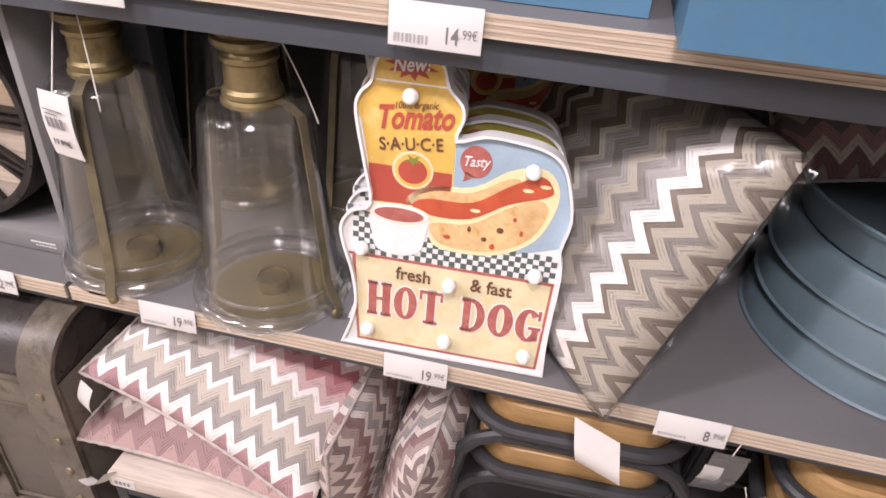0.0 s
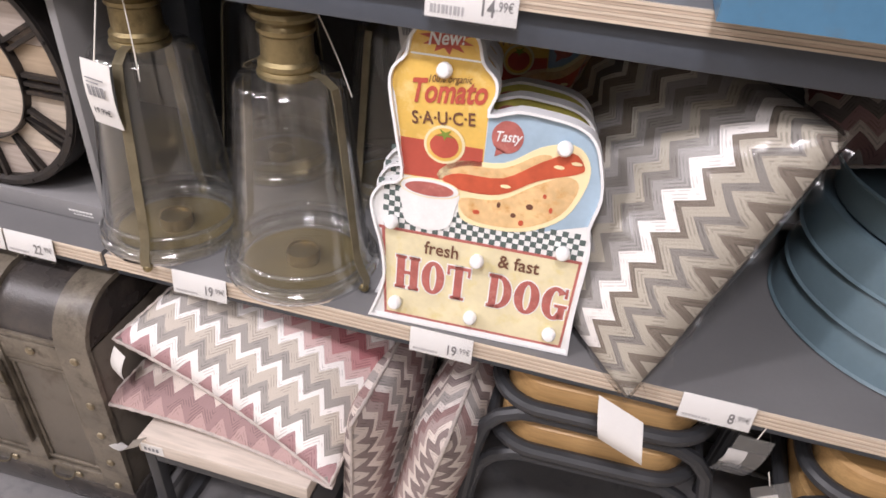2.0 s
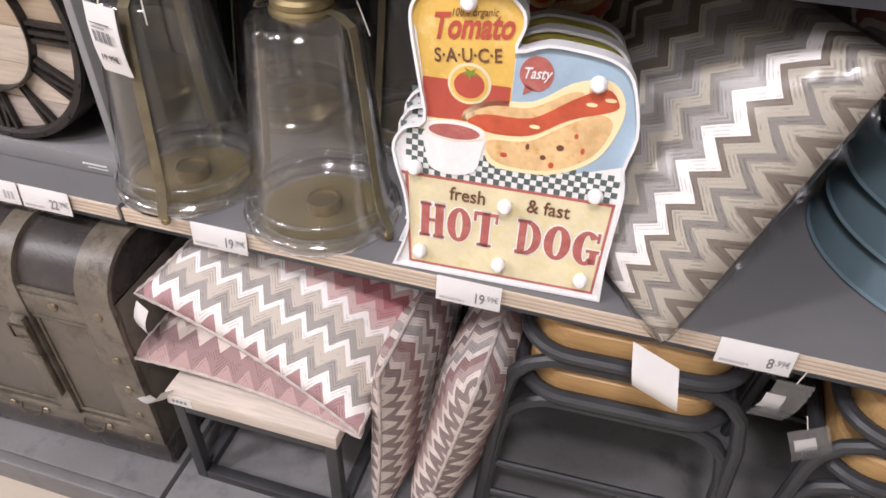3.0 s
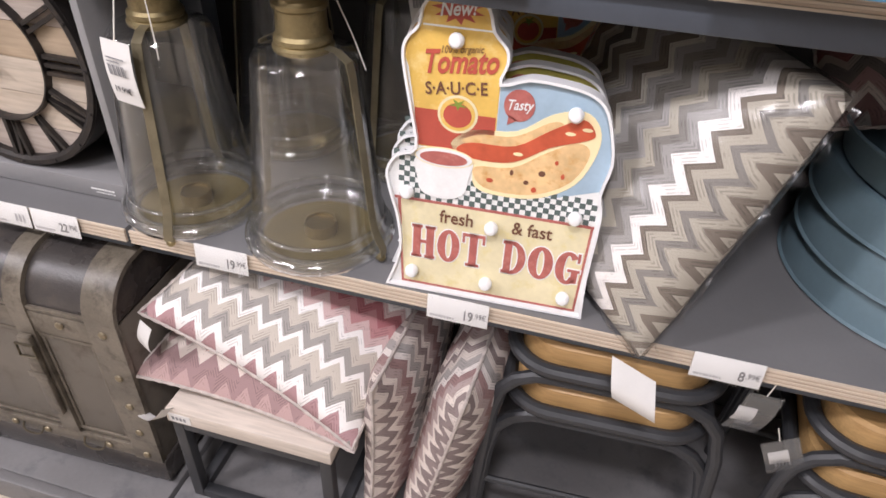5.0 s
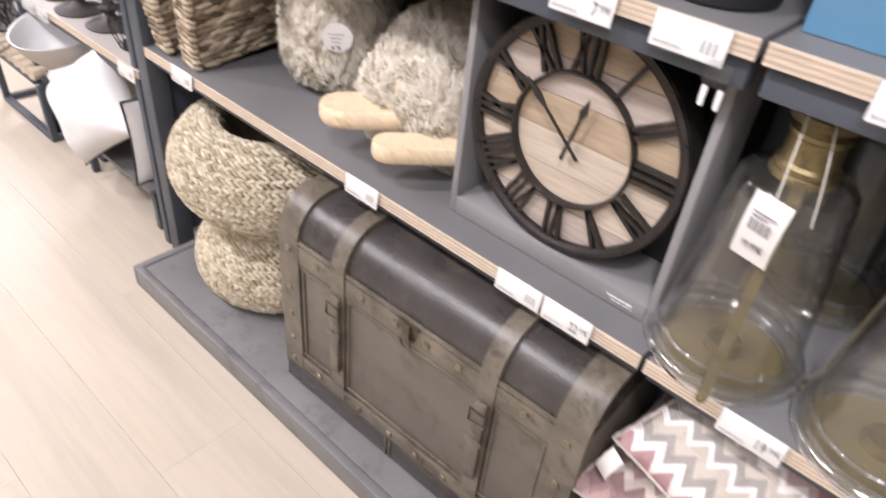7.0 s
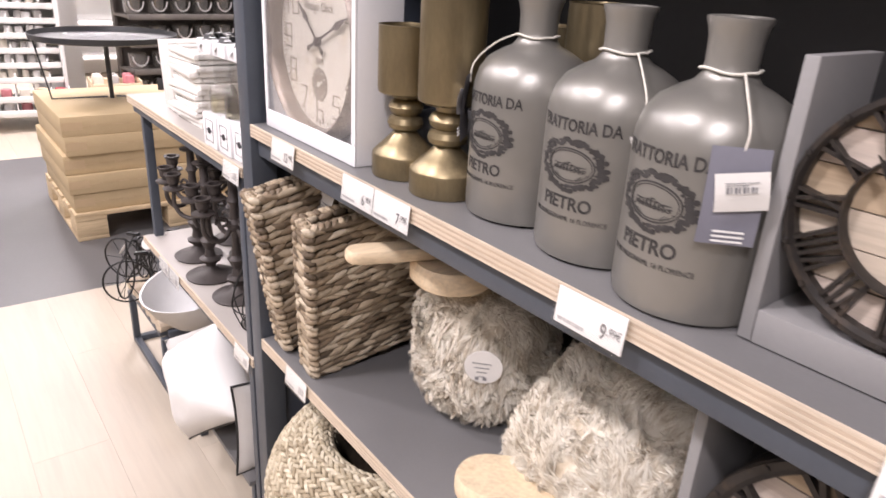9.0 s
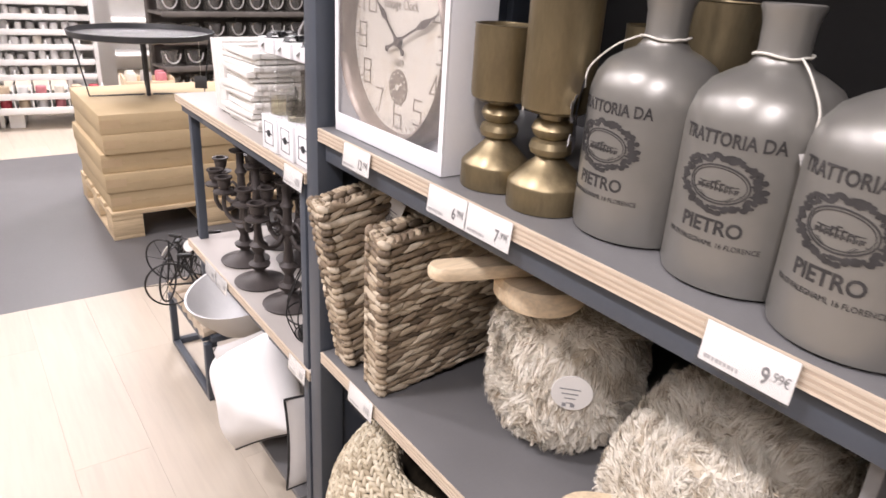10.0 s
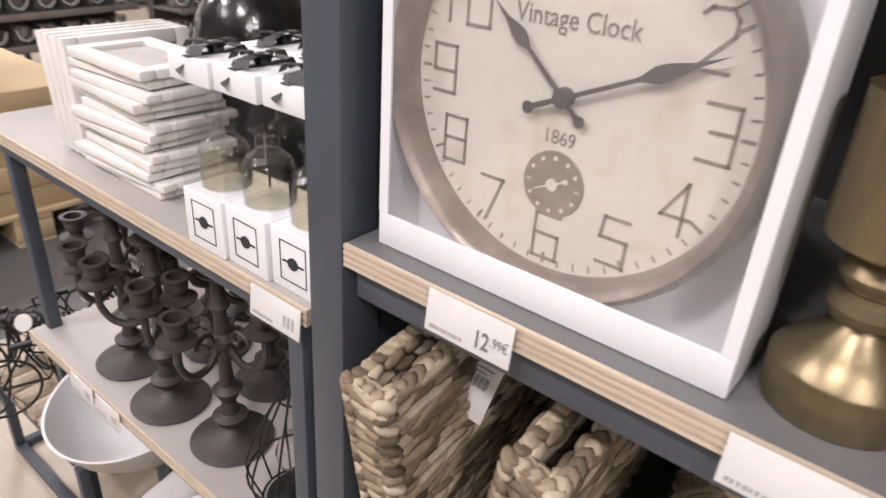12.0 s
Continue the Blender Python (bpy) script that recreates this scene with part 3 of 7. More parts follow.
def inset(points, d):
    """The outline moved inwards by d."""
    out, n = [], len(points)
    for i in range(n):
        a, b, c = Vector(points[i - 1]), Vector(points[i]), Vector(points[(i + 1) % n])
        e1, e2 = (b - a).normalized(), (c - b).normalized()
        nm = Vector((-e1.y, e1.x)) + Vector((-e2.y, e2.x))
        nm = nm / max(nm.length, 1e-6)
        out.append(b + nm * d / max(0.5, nm.dot(Vector((-e1.y, e1.x)))))
    return [(p.x, p.y) for p in out]


def print_shape(name, outline, material, parent, layer):
    return part(name, slab(bmesh.new(), outline, -0.0004 * layer, 0.0008), material, parent, smooth=False)


def smooth2(points, steps=4, loop=True):
    return [(p.x, p.y) for p in spline([(a, b, 0) for a, b in points], steps, loop)]


def slab_letter(bm, letter, x, z, w, h, grow, y):
    """A heavy slab-serif capital with its lower left corner at x, z; grow widens every stroke."""
    def bar(x0, x1, z0, z1):
        slab(bm, [(x + x0 * w - grow, z + z0 * h - grow), (x + x1 * w + grow, z + z0 * h - grow), (x + x1 * w + grow, z + z1 * h + grow), (x + x0 * w - grow, z + z1 * h + grow)], y, 0.0)

    def bow(a0, a1, cx=0.5, rx=0.5, ix=0.15):
        n = 22
        for k in range(n):
            a, b = radians(a0 + (a1 - a0) * k / n), radians(a0 + (a1 - a0) * (k + 1) / n)
            slab(bm, [(x + cx * w + (f * w + e) * math.cos(q), z + h / 2 + (g * h + e) * math.sin(q)) for f, g, e, q in ((rx, 0.5, grow, a), (rx, 0.5, grow, b), (ix, 0.39, -grow, b), (ix, 0.39, -grow, a))], y, 0.0)

    if letter == "H":
        for a in (0.06, 0.62):
            bar(a, a + 0.32, 0, 1)
            for c in (0, 0.92):
                bar(a - 0.06, a + 0.38, c, c + 0.08)
        bar(0.38, 0.62, 0.46, 0.55)
    elif letter == "T":
        bar(0.33, 0.67, 0, 1)
        bar(0, 1, 0.91, 1)
        bar(0.2, 0.8, 0, 0.08)
        for a in (0, 0.89):
            bar(a, a + 0.11, 0.72, 0.91)
    elif letter == "O":
        bow(0, 360)
    elif letter == "D":
        bar(0.08, 0.38, 0, 1)
        bar(0, 0.5, 0, 0.09)
        bar(0, 0.5, 0.91, 1)
        bow(-90, 90, 0.42, 0.56, 0.24)
    else:
        bow(42, 318)
        bar(0.66, 0.92, 0.06, 0.42)
        bar(0.5, 1.0, 0.40, 0.48)
        bar(0.84, 0.95, 0.7, 0.98)
    return bm


def lamp_sign(m, full=True):
    t = thing("lamp_sign", "white metal hot dog lamp sign with printed front and round bulbs" if full else "white metal hot dog lamp sign standing behind another", "lamp sign", m=m, group="lamp signs")
    edge = [SIGN_EDGE[0], SIGN_EDGE[1]] + smooth2(SIGN_EDGE[1:] + SIGN_EDGE[:1], 3, False)[1:-1]
    n, ins = len(edge), inset(edge, 0.0032)
    bm = bmesh.new()
    rows = [[bm.verts.new((p[0], y, p[1])) for p in pts] for pts, y in ((ins, 0.006), (ins, -0.0075), (edge, -0.0075), (edge, 0.013))]
    for a, b in zip(rows, rows[1:]):
        for i in range(n):
            bm.faces.new((a[i], a[(i + 1) % n], b[(i + 1) % n], b[i]))
    bm.faces.new(rows[3])
    bmesh.ops.recalc_face_normals(bm, faces=bm.faces)
    part("tray", bm, SIGN_WHITE, t, "white metal tray with raised rim", smooth=False)
    # printed front, in layers
    print_shape("print_ground", ins, P_WHITE, t, 1)
    yb = [(0.034, 0.203), (0.127, 0.203), (0.126, 0.286)] + [p for p in ins if p[1] > 0.288 and p[0] < 0.1365] + [(0.0215, 0.295), (0.0295, 0.25)]
    blue = [(0.127, 0.205), (0.127, 0.286)] + [p for p in reversed(ins) if p[0] > 0.14 and p[1] > 0.19] + [(0.254, 0.178), (0.2, 0.16)]
    print_shape("print_sky", blue, P_BLUE if full else P_OLIVE, t, 2)
    print_shape("print_bottle", yb, P_YEL, t, 3)
    print_shape("print_band", [(0.034, 0.204), (0.126, 0.204), (0.125, 0.249), (0.03, 0.249)], P_RED, t, 4)
    print_shape("print_cap_line", [(0.036, 0.3425), (0.1165, 0.3425), (0.1165, 0.3445), (0.036, 0.3445)], P_WHITE, t, 4)
    star = [(0.074 + (0.030 if k % 2 else 0.016) * math.cos(k * math.pi / 11), 0.3635 + (0.0175 if k % 2 else 0.011) * math.sin(k * math.pi / 11)) for k in range(22)]
    print_shape("print_star", star, P_RED, t, 4)
    # checked cloth
    bm = bmesh.new()
    for i in range(36):
        for j in range(10):
            x, z = 0.006 + i * 0.0069, 0.132 + j * 0.0069
            if (i + j) % 2 == 0 and z < (0.188 if x < 0.035 else 0.166) and x < 0.249 - 0.05 * max(0, z - 0.15) and x > 0.016 - (z - 0.132) * 0.22:
                slab(bm, [(x, z), (x + 0.0069, z), (x + 0.0069, z + 0.0069), (x, z + 0.0069)], -0.0010, 0.0)
    part("checked_print", bm, P_DKGRN, t, smooth=False, kind="stuff")
    # name board
    print_shape("print_board", [(0.0205, 0.0085), (0.2505, 0.0085), (0.2545, 0.128), (0.0125, 0.128)], P_CREAM, t, 3)
    print_shape("print_board_line", [(0.008, 0.128), (0.255, 0.128), (0.255, 0.1315), (0.008, 0.1315)], P_REDDULL, t, 3)
    for a in ([(0.0205, 0.0085), (0.0235, 0.0085), (0.0165, 0.128), (0.0125, 0.128)], [(0.2475, 0.0085), (0.2505, 0.0085), (0.2545, 0.128), (0.2515, 0.128)], [(0.0205, 0.0055), (0.2505, 0.0055), (0.2505, 0.0085), (0.0205, 0.0085)]):
        print_shape("print_border", a, P_REDDULL, t, 4)
    # the hot dog
    top = smooth2([(0.075, 0.210), (0.10, 0.231), (0.15, 0.237), (0.188, 0.262), (0.222, 0.270), (0.241, 0.254), (0.243, 0.225), (0.225, 0.183), (0.185, 0.158), (0.14, 0.153), (0.108, 0.16), (0.1, 0.19)])
    print_shape("print_bun_outline", top, P_BUNEDGE, t, 4)
    print_shape("print_upper_bun", smooth2([(0.088, 0.216), (0.11, 0.227), (0.15, 0.231), (0.187, 0.253), (0.2, 0.25), (0.16, 0.222), (0.12, 0.214)]), P_BUN, t, 5)
    print_shape("print_lower_bun", smooth2([(0.106, 0.186), (0.15, 0.192), (0.188, 0.217), (0.22, 0.233), (0.235, 0.222), (0.22, 0.186), (0.183, 0.163), (0.14, 0.158), (0.112, 0.165)]), P_BUN, t, 5)
    print_shape("print_sausage", smooth2([(0.082, 0.205), (0.1, 0.216), (0.15, 0.219), (0.19, 0.245), (0.222, 0.261), (0.237, 0.247), (0.23, 0.238), (0.19, 0.223), (0.15, 0.199), (0.105, 0.196)]), P_SAUS, t, 6)
    for k, (sx, sz) in enumerate(((0.15, 0.186), (0.168, 0.176), (0.185, 0.19), (0.2, 0.206), (0.178, 0.168), (0.125, 0.172), (0.209, 0.19))):
        print_shape("print_crumb", oval(sx, sz, 0.0022 + 0.001 * (k % 3), 0.0036 - 0.0008 * (k % 2), 8), P_BROWN if k < 3 else P_SAUS, t, 7)
    for sx, sz in ((0.155, 0.21), (0.21, 0.243), (0.228, 0.25)):
        print_shape("print_gleam", oval(sx, sz, 0.006, 0.0022, 10), P_BUNEDGE, t, 7)
    # the sauce cup
    print_shape("print_cup", smooth2([(0.034, 0.188), (0.036, 0.165), (0.043, 0.143), (0.07, 0.137), (0.094, 0.146), (0.1, 0.17), (0.102, 0.192), (0.07, 0.2)]), P_WHITE, t, 6)
    print_shape("print_cup_rim", oval(0.068, 0.192, 0.036, 0.0125), P_BUNEDGE, t, 7)
    print_shape("print_cup_white", oval(0.068, 0.192, 0.0345, 0.0112), P_WHITE, t, 8)
    print_shape("print_sauce", oval(0.068, 0.191, 0.029, 0.0085), P_REDDULL, t, 9)
    # the tomato seal and the red balloon
    print_shape("print_seal", oval(0.081, 0.247, 0.0235, 0.0225), P_CREAM, t, 5)
    print_shape("print_seal_inner", oval(0.081, 0.247, 0.0205, 0.0195), P_YEL, t, 6)
    print_shape("print_tomato", oval(0.081, 0.246, 0.0165, 0.0145), P_RED, t, 7)
    print_shape("print_leaf", [(0.081 + (0.011 if k % 2 else 0.0035) * math.cos(k * math.pi / 5 + 0.3), 0.259 + (0.007 if k % 2 else 0.0025) * math.sin(k * math.pi / 5 + 0.3)) for k in range(10)], P_GREEN, t, 8)
    print_shape("print_balloon", oval(0.150, 0.267, 0.0175, 0.0185), P_REDDULL, t, 4)
    print_shape("print_balloon_tip", [(0.139, 0.255), (0.15, 0.25), (0.138, 0.243)], P_REDDULL, t, 4)
    # lettering
    if full:
        text("word", "New!", 0.021, P_WHITE, t, pose(0.074, -0.0024, 0.3565, 0, -7), shear=0.3, squeeze=0.85, bold=0.0004)
        text("word", "Tomato", 0.0365, P_RED, t, pose(0.080, -0.0024, 0.2955, 0, -6), shear=0.35, squeeze=0.72, bold=0.0009)
        text("word", "100% organic", 0.0115, P_BROWN, t, pose(0.081, -0.0024, 0.3175, 0, -6), shear=0.3, squeeze=0.78)
        text("word", "S·A·U·C·E", 0.0205, P_BROWN, t, pose(0.078, -0.0024, 0.2705, 0, -6), squeeze=0.86, bold=0.0003)
        text("word", "Tasty", 0.0165, P_WHITE, t, pose(0.150, -0.0024, 0.2625, 0, -4), shear=0.35, squeeze=0.8, bold=0.0002)
        text("word", "fresh", 0.0245, P_BROWN, t, pose(0.089, -0.0024, 0.1045), squeeze=0.88, bold=0.0003)
        text("word", "& fast", 0.0245, P_BROWN, t, pose(0.183, -0.0024, 0.1045), squeeze=0.88, bold=0.0003)
        for grow, layer, material in ((0.0016, 4.2, P_WHITE), (0.0, 5.4, P_REDDULL)):
            for k, letter in enumerate("HOTDOG"):
                bm = slab_letter(bmesh.new(), letter, (0.0325, 0.0665, 0.0985, 0.1505, 0.1835, 0.2175)[k], 0.0475 - 0.0005 * k, (0.031, 0.029, 0.029, 0.030, 0.031, 0.031)[k], 0.0475, grow, -0.0004 * layer)
                part("letter", bm, material, t, smooth=False)
    for bx, bz in ((0.076, 0.332), (0.213, 0.268), (0.026, 0.143), (0.134, 0.111), (0.231, 0.143), (0.036, 0.029), (0.134, 0.029), (0.233, 0.028)):
        bm = bmesh.new()
        lathe(bm, [(0.004, -0.002), (0.0072, 0.002), (0.0088, 0.007), (0.0082, 0.012), (0.0055, 0.0155), (0, 0.017)], 20)
        bm.transform(pose(bx, -0.002, bz, 90))
        part("bulb", bm, BULB, t, "frosted round bulb")
    return t


SIGN_M = frame_on((0.399, 0.013, S2 + 0.001), (0.26, 0.010, 0), (0, 0.02, 0.0)) @ pose(0, 0, 0, -5.7)
lamp_sign(SIGN_M)
lamp_sign(SIGN_M @ pose(-0.007, 0.048, 0.002), False)
lamp_sign(SIGN_M @ pose(-0.014, 0.096, 0.004), False)
lamp_sign(frame_on((0.445, 0.28, S2 + 0.001), (0.22, 0.11, 0), (-0.04, 0.1, 0)) @ pose(0, 0, 0, -7))

# cushions
W, DG, MG, LG, BE, BR, CR = (0.80, 0.77, 0.74), (0.125, 0.115, 0.10), (0.235, 0.22, 0.20), (0.34, 0.325, 0.31), (0.42, 0.385, 0.32), (0.20, 0.17, 0.14), (0.55, 0.52, 0.45)
GREYS = [(1.3, BE), (1.0, BR), (1.3, BE), (0.9, MG), (1.2, BE), (0.9, BR), (1.5, W), (1.4, LG), (1.2, MG), (1.4, BE), (1.2, LG), (1.5, MG), (1.4, LG), (0.9, CR), (1.6, BR), (1.2, LG), (1.3, BE), (1.5, BR), (0.8, CR), (1.6, DG), (1.2, BE), (0.8, CR), (1.7, BR), (1.2, DG), (0.9, CR), (1.7, BE), (1.4, BR), (1.5, DG)]
PK, DP, LP = (0.45, 0.225, 0.225), (0.36, 0.135, 0.145), (0.58, 0.42, 0.40)
W2, G2, B2 = (0.82, 0.78, 0.75), (0.35, 0.325, 0.30), (0.54, 0.485, 0.42)
PINKS = [(1.5, (0.42, 0.26, 0.265)), (1.2, W2), (1.3, G2), (1.5, B2), (0.8, W2), (1.3, G2), (1.5, B2), (1.0, W2), (1.4, LP), (1.5, PK), (1.3, DP), (0.9, LP), (1.1, W2), (1.3, G2), (1.2, B2), (1.2, LP), (1.3, PK), (1.0, W2), (1.3, G2), (1.4, B2), (1.4, DP), (1.0, W2), (1.3, G2)]
BROWNS = [(3, (0.24, 0.15, 0.15)), (2, (0.7, 0.62, 0.58)), (3, (0.42, 0.28, 0.27)), (3, (0.2, 0.18, 0.175)), (2, (0.46, 0.4, 0.36)), (3, (0.26, 0.12, 0.12)), (2.5, (0.36, 0.33, 0.31))]
ZZ_GREY = zigzag("grey_zigzag_weave", GREYS, 0.0215, 0.43, coat=0.15, start=0.46, slope=1.15)
ZZ_PINK = zigzag("pink_zigzag_weave", PINKS, 0.0185, 0.40, start=0.46, slope=1.25)
# lower cushion: rose and cream weave, its shade put into browner, darker bands
ZZ_ROSE_SHADED = zigzag("shaded_rose_zigzag_weave", [(2.4, (0.36, 0.235, 0.225)), (1.2, (0.68, 0.57, 0.51)), (2.0, (0.45, 0.31, 0.29)), (1.8, (0.33, 0.22, 0.215)), (1.2, (0.66, 0.57, 0.51)), (2.2, (0.40, 0.28, 0.265))], 0.0185, 0.20, start=0.3, slope=1.25)
ZZ_BROWN = zigzag("brown_zigzag_weave", BROWNS, 0.02, 0.13)
SEAM = surface("seam_thread", (0.5, 0.44, 0.4), 0.8, var=0.2, big=60)


def cushion(m, sx, sy, th, material, label, seed=0, seam=True, pinch=0.07, blunted=0.0):
    t = thing("cushion", label, "cushion", m=m, group="zigzag cushions")
    part("cover", pillow(bmesh.new(), sx, sy, th, 26, seed, pinch, blunted=blunted), material, t, angle=80)
    if seam:
        bm = tube(bmesh.new(), pillow_edge(sx, sy, 40, pinch), [0.0022 + 0.0012 * (k % 2) for k in range(160)], 6, loop=True)
        part("seam", bm, SEAM, t, "stitched edge seam")
    return t


def corner_pose(b, r, l, sx, sy):
    """The pose of a cushion with its corner at b, one neighbour towards r and the other towards l."""
    b, r, l = Vector(b), Vector(r), Vector(l)
    m = frame_on(b, r - b, l - b)
    return m @ Matrix.Translation((sx / 2, sy / 2, 0))


gc = cushion(corner_pose((0.736, -0.030, 0.604), (0.863, 0.030, 0.930), (0.548, 0.285, 0.682), 0.370, 0.385), 0.370, 0.385, 0.150, ZZ_GREY, "grey and beige zigzag cushion in a clear bag, leaning", 3, seam=False, pinch=0.02, blunted=0.022)
bm = bmesh.new()
rows = []
for k in range(41):
    f = k / 40 - 0.5
    w = 0.016 + 0.006 * math.sin(k * 1.7) + 0.004 * math.sin(k * 4.1)
    rows.append([bm.verts.new((f * 0.350, -0.188 - w * q, 0.006 * math.sin(k * 1.3 + q * 3) * q)) for q in (0, 0.5, 1)])
for a, b in zip(rows, rows[1:]):
    for q in range(2):
        bm.faces.new((a[q], b[q], b[q + 1], a[q + 1]))
part("bag_edge", bm, BAG_FILM, gc, "crumpled clear bag edge").visible_shadow = False
bm = pillow(bmesh.new(), 0.378, 0.392, 0.162, 26, 9, 0.02, 0.012, 0.015)
part("clear_bag", bm, BAG_FILM, gc, "clear plastic bag", angle=80).visible_shadow = False
# its card hanging over the shelf edge
bm = curved_sheet(bmesh.new(), 0.064, 0.058, 0.014)
bm.transform(Matrix(((0.90, 0, -0.19, 0.733), (0, 1, 0, -0.036), (-0.43, 0, 0.98, 0.597), (0, 0, 0, 1))))
tg = part("hang_tag", bm, TAG, gc, "bent white card tag")
tg.parent = gc
tg.matrix_parent_inverse = gc.matrix_world.inverted()
cushion(frame_on((1.06, 0.40, 0.90), (1, 0.1, 0.1), (0, 0.8, 0.5)), 0.36, 0.30, 0.10, ZZ_BROWN, "dark red and brown zigzag cushion behind the trays", 8)

# blue trays
TRAY_BLUE = surface("grey_blue_enamel", (0.135, 0.198, 0.230), 0.4, var=0.1, big=5, fine=120, bump=0.04)
for k, (tx, ty) in enumerate(((1.128, 0.262), (1.134, 0.258), (1.136, 0.264), (1.142, 0.26))):
    t = thing("round_tray", "grey-blue round metal tray in a stack" if k < 3 else "grey-blue round metal tray with raised rim on a stack", "tray", (tx, ty, S2 + 0.001 + k * 0.0545), 0, "blue round trays")
    if k < 3:
        dish = [(0.2035, 0.0), (0.2065, 0.0012), (0.2065, 0.0035), (0.2045, 0.005), (0.1975, 0.047), (0.194, 0.0515), (0.187, 0.053), (0, 0.053), (0, 0.0505), (0.186, 0.0505), (0.192, 0.046), (0.2015, 0.002)]
    else:
        dish = [(0, 0), (0.184, 0), (0.19, 0.003), (0.2, 0.05), (0.2035, 0.0515), (0.2035, 0.048), (0.2, 0.047), (0.1985, 0.0465), (0.1885, 0.0035), (0.18, 0.0025), (0, 0.0025)]
    part("dish", lathe(bmesh.new(), dish, 72), TRAY_BLUE, t)
    if k < 3:
        part("rim", lathe(bmesh.new(), [(0.2068, 0.0008), (0.2085, 0.0022), (0.2068, 0.0036)], 72), TRAY_BLUE, t)
    else:
        part("rim", lathe(bmesh.new(), [(0.2, 0.0522), (0.2025, 0.0545), (0.205, 0.0522), (0.2037, 0.0495)], 72), TRAY_BLUE, t)

# blue boxes on the upper shelf
BLUE_BOX = surface("blue_painted_metal", (0.10, 0.23, 0.36), 0.4, var=0.08, big=5, fine=120, bump=0.04)
BLUE_BOX2 = surface("deep_blue_painted_metal", (0.075, 0.19, 0.31), 0.42, var=0.1, big=5, fine=120, bump=0.04, dirt=(0.09, 0.16, 0.22))


def blue_box(x0, x1, y0, h, material, turn=0):
    t = thing("storage_box", "blue metal storage box on the upper shelf", "box", ((x0 + x1) / 2, y0, S3 + 0.001), turn, "blue boxes")
    w = x1 - x0
    for pn, d in zip(("bottom", "front_panel", "back_panel", "side_panel", "side_panel"), ((-w / 2, w / 2, 0, 0.36, 0, 0.004), (-w / 2, w / 2, 0, 0.004, 0.004, h), (-w / 2, w / 2, 0.356, 0.36, 0.004, h), (-w / 2, -w / 2 + 0.004, 0.004, 0.356, 0.004, h), (w / 2 - 0.004, w / 2, 0.004, 0.356, 0.004, h))):
        part(pn, boxed(*d), material, t, smooth=False)
    part("rolled_rim", tube(bmesh.new(), [(-w / 2, 0, h), (w / 2, 0, h), (w / 2, 0.36, h), (-w / 2, 0.36, h)], 0.004, 8, True), material, t)


blue_box(0.012, 0.33, 0.06, 0.16, BLUE_BOX)
blue_box(0.345, 0.692, 0.042, 0.16, BLUE_BOX)
blue_box(0.715, 1.10, -0.036, 0.17, BLUE_BOX2)

# ---- on the plinth: stools, cushions, trunk, woven poufs ----
PZ = 0.0585
STOOL_WOOD = wood("whitewashed_wood", (0.66, 0.58, 0.5), (0.55, 0.47, 0.39), 0.6, 0, 1.4)
BLACK_STEEL = surface("dark_grey_powder_coat", (0.034, 0.035, 0.038), 0.42, var=0.12, big=12, fine=200, bump=0.08)
MANGO = wood("oiled_golden_wood", (0.50, 0.31, 0.13), (0.36, 0.2, 0.075), 0.42, 0, 2.2, coat=0.15)


def side_stool(x0, x1, y0, y1, h):
    t = thing("side_table", "low stool table with whitewashed wood top and dark steel frame", "stool", (x0, y0, PZ))
    w, d = x1 - x0, y1 - y0
    part("top", boxed(0, w, 0, d, h - 0.03, h, 0.002), STOOL_WOOD, t, "whitewashed wooden top")
    s = 0.02
    for lx in (0.004, w - s - 0.004):
        for ly in (0.004, d - s - 0.004):
            part("leg", boxed(lx, lx + s, ly, ly + s, 0, h - 0.0305, 0.0015), BLACK_STEEL, t)
        for lz in (0, h - 0.0505):
            part("rail", boxed(lx, lx + s, 0.0245, d - 0.0245, lz, lz + s, 0.0015), BLACK_STEEL, t)
    for ly in (0.004, d - s - 0.004):
        for lz in ((0, h - 0.0505)):
            part("rail", boxed(0.0245, w - 0.0245, ly, ly + s, lz, lz + s, 0.0015), BLACK_STEEL, t)
    # price sticker and the strap of a hang tag
    part("sticker", boxed(0.006, 0.046, -0.0008, 0.0, h - 0.026, h - 0.006), TAG, t, "white price sticker")
    bm = bmesh.new()
    for k in range(4):
        box(bm, 0.012 + 0.007 * k, 0.0165 + 0.007 * k, -0.0014, -0.0009, h - 0.02, h - 0.013)
    part("sticker_print", bm, INK_GREY, t, smooth=False)
    bm = curved_sheet(bmesh.new(), 0.022, 0.075, 0.012)
    bm.transform(pose(0.012, -0.004, h + 0.008, 0, 62, -12) @ pose(0, 0, 0, 0, 0, 60))
    part("paper_strap", bm, TAG, t, "bent grey-white paper strap")
    return t


side_stool(0.034, 0.328, -0.068, 0.24, 0.245)
# lower folded cushion, upper cushion tilted on it
cushion(corner_pose((0.372, -0.075, 0.335), (-0.022, -0.055, 0.352), (0.46, 0.30, 0.40), 0.395, 0.38), 0.395, 0.38, 0.085, ZZ_ROSE_SHADED, "rose brown and cream zigzag cushion under another, shade in its colours", 5)
uc = cushion(corner_pose((0.372, -0.080, 0.350), (0.010, -0.032, 0.478), (0.47, 0.295, 0.47), 0.388, 0.385), 0.388, 0.385, 0.125, ZZ_PINK, "pink, white and grey zigzag cushion on a low stool", 1)
bm = curved_sheet(bmesh.new(), 0.026, 0.062, 0.007)
bm.transform(pose(0.028, -0.045, 0.470, 4, 14, -20))
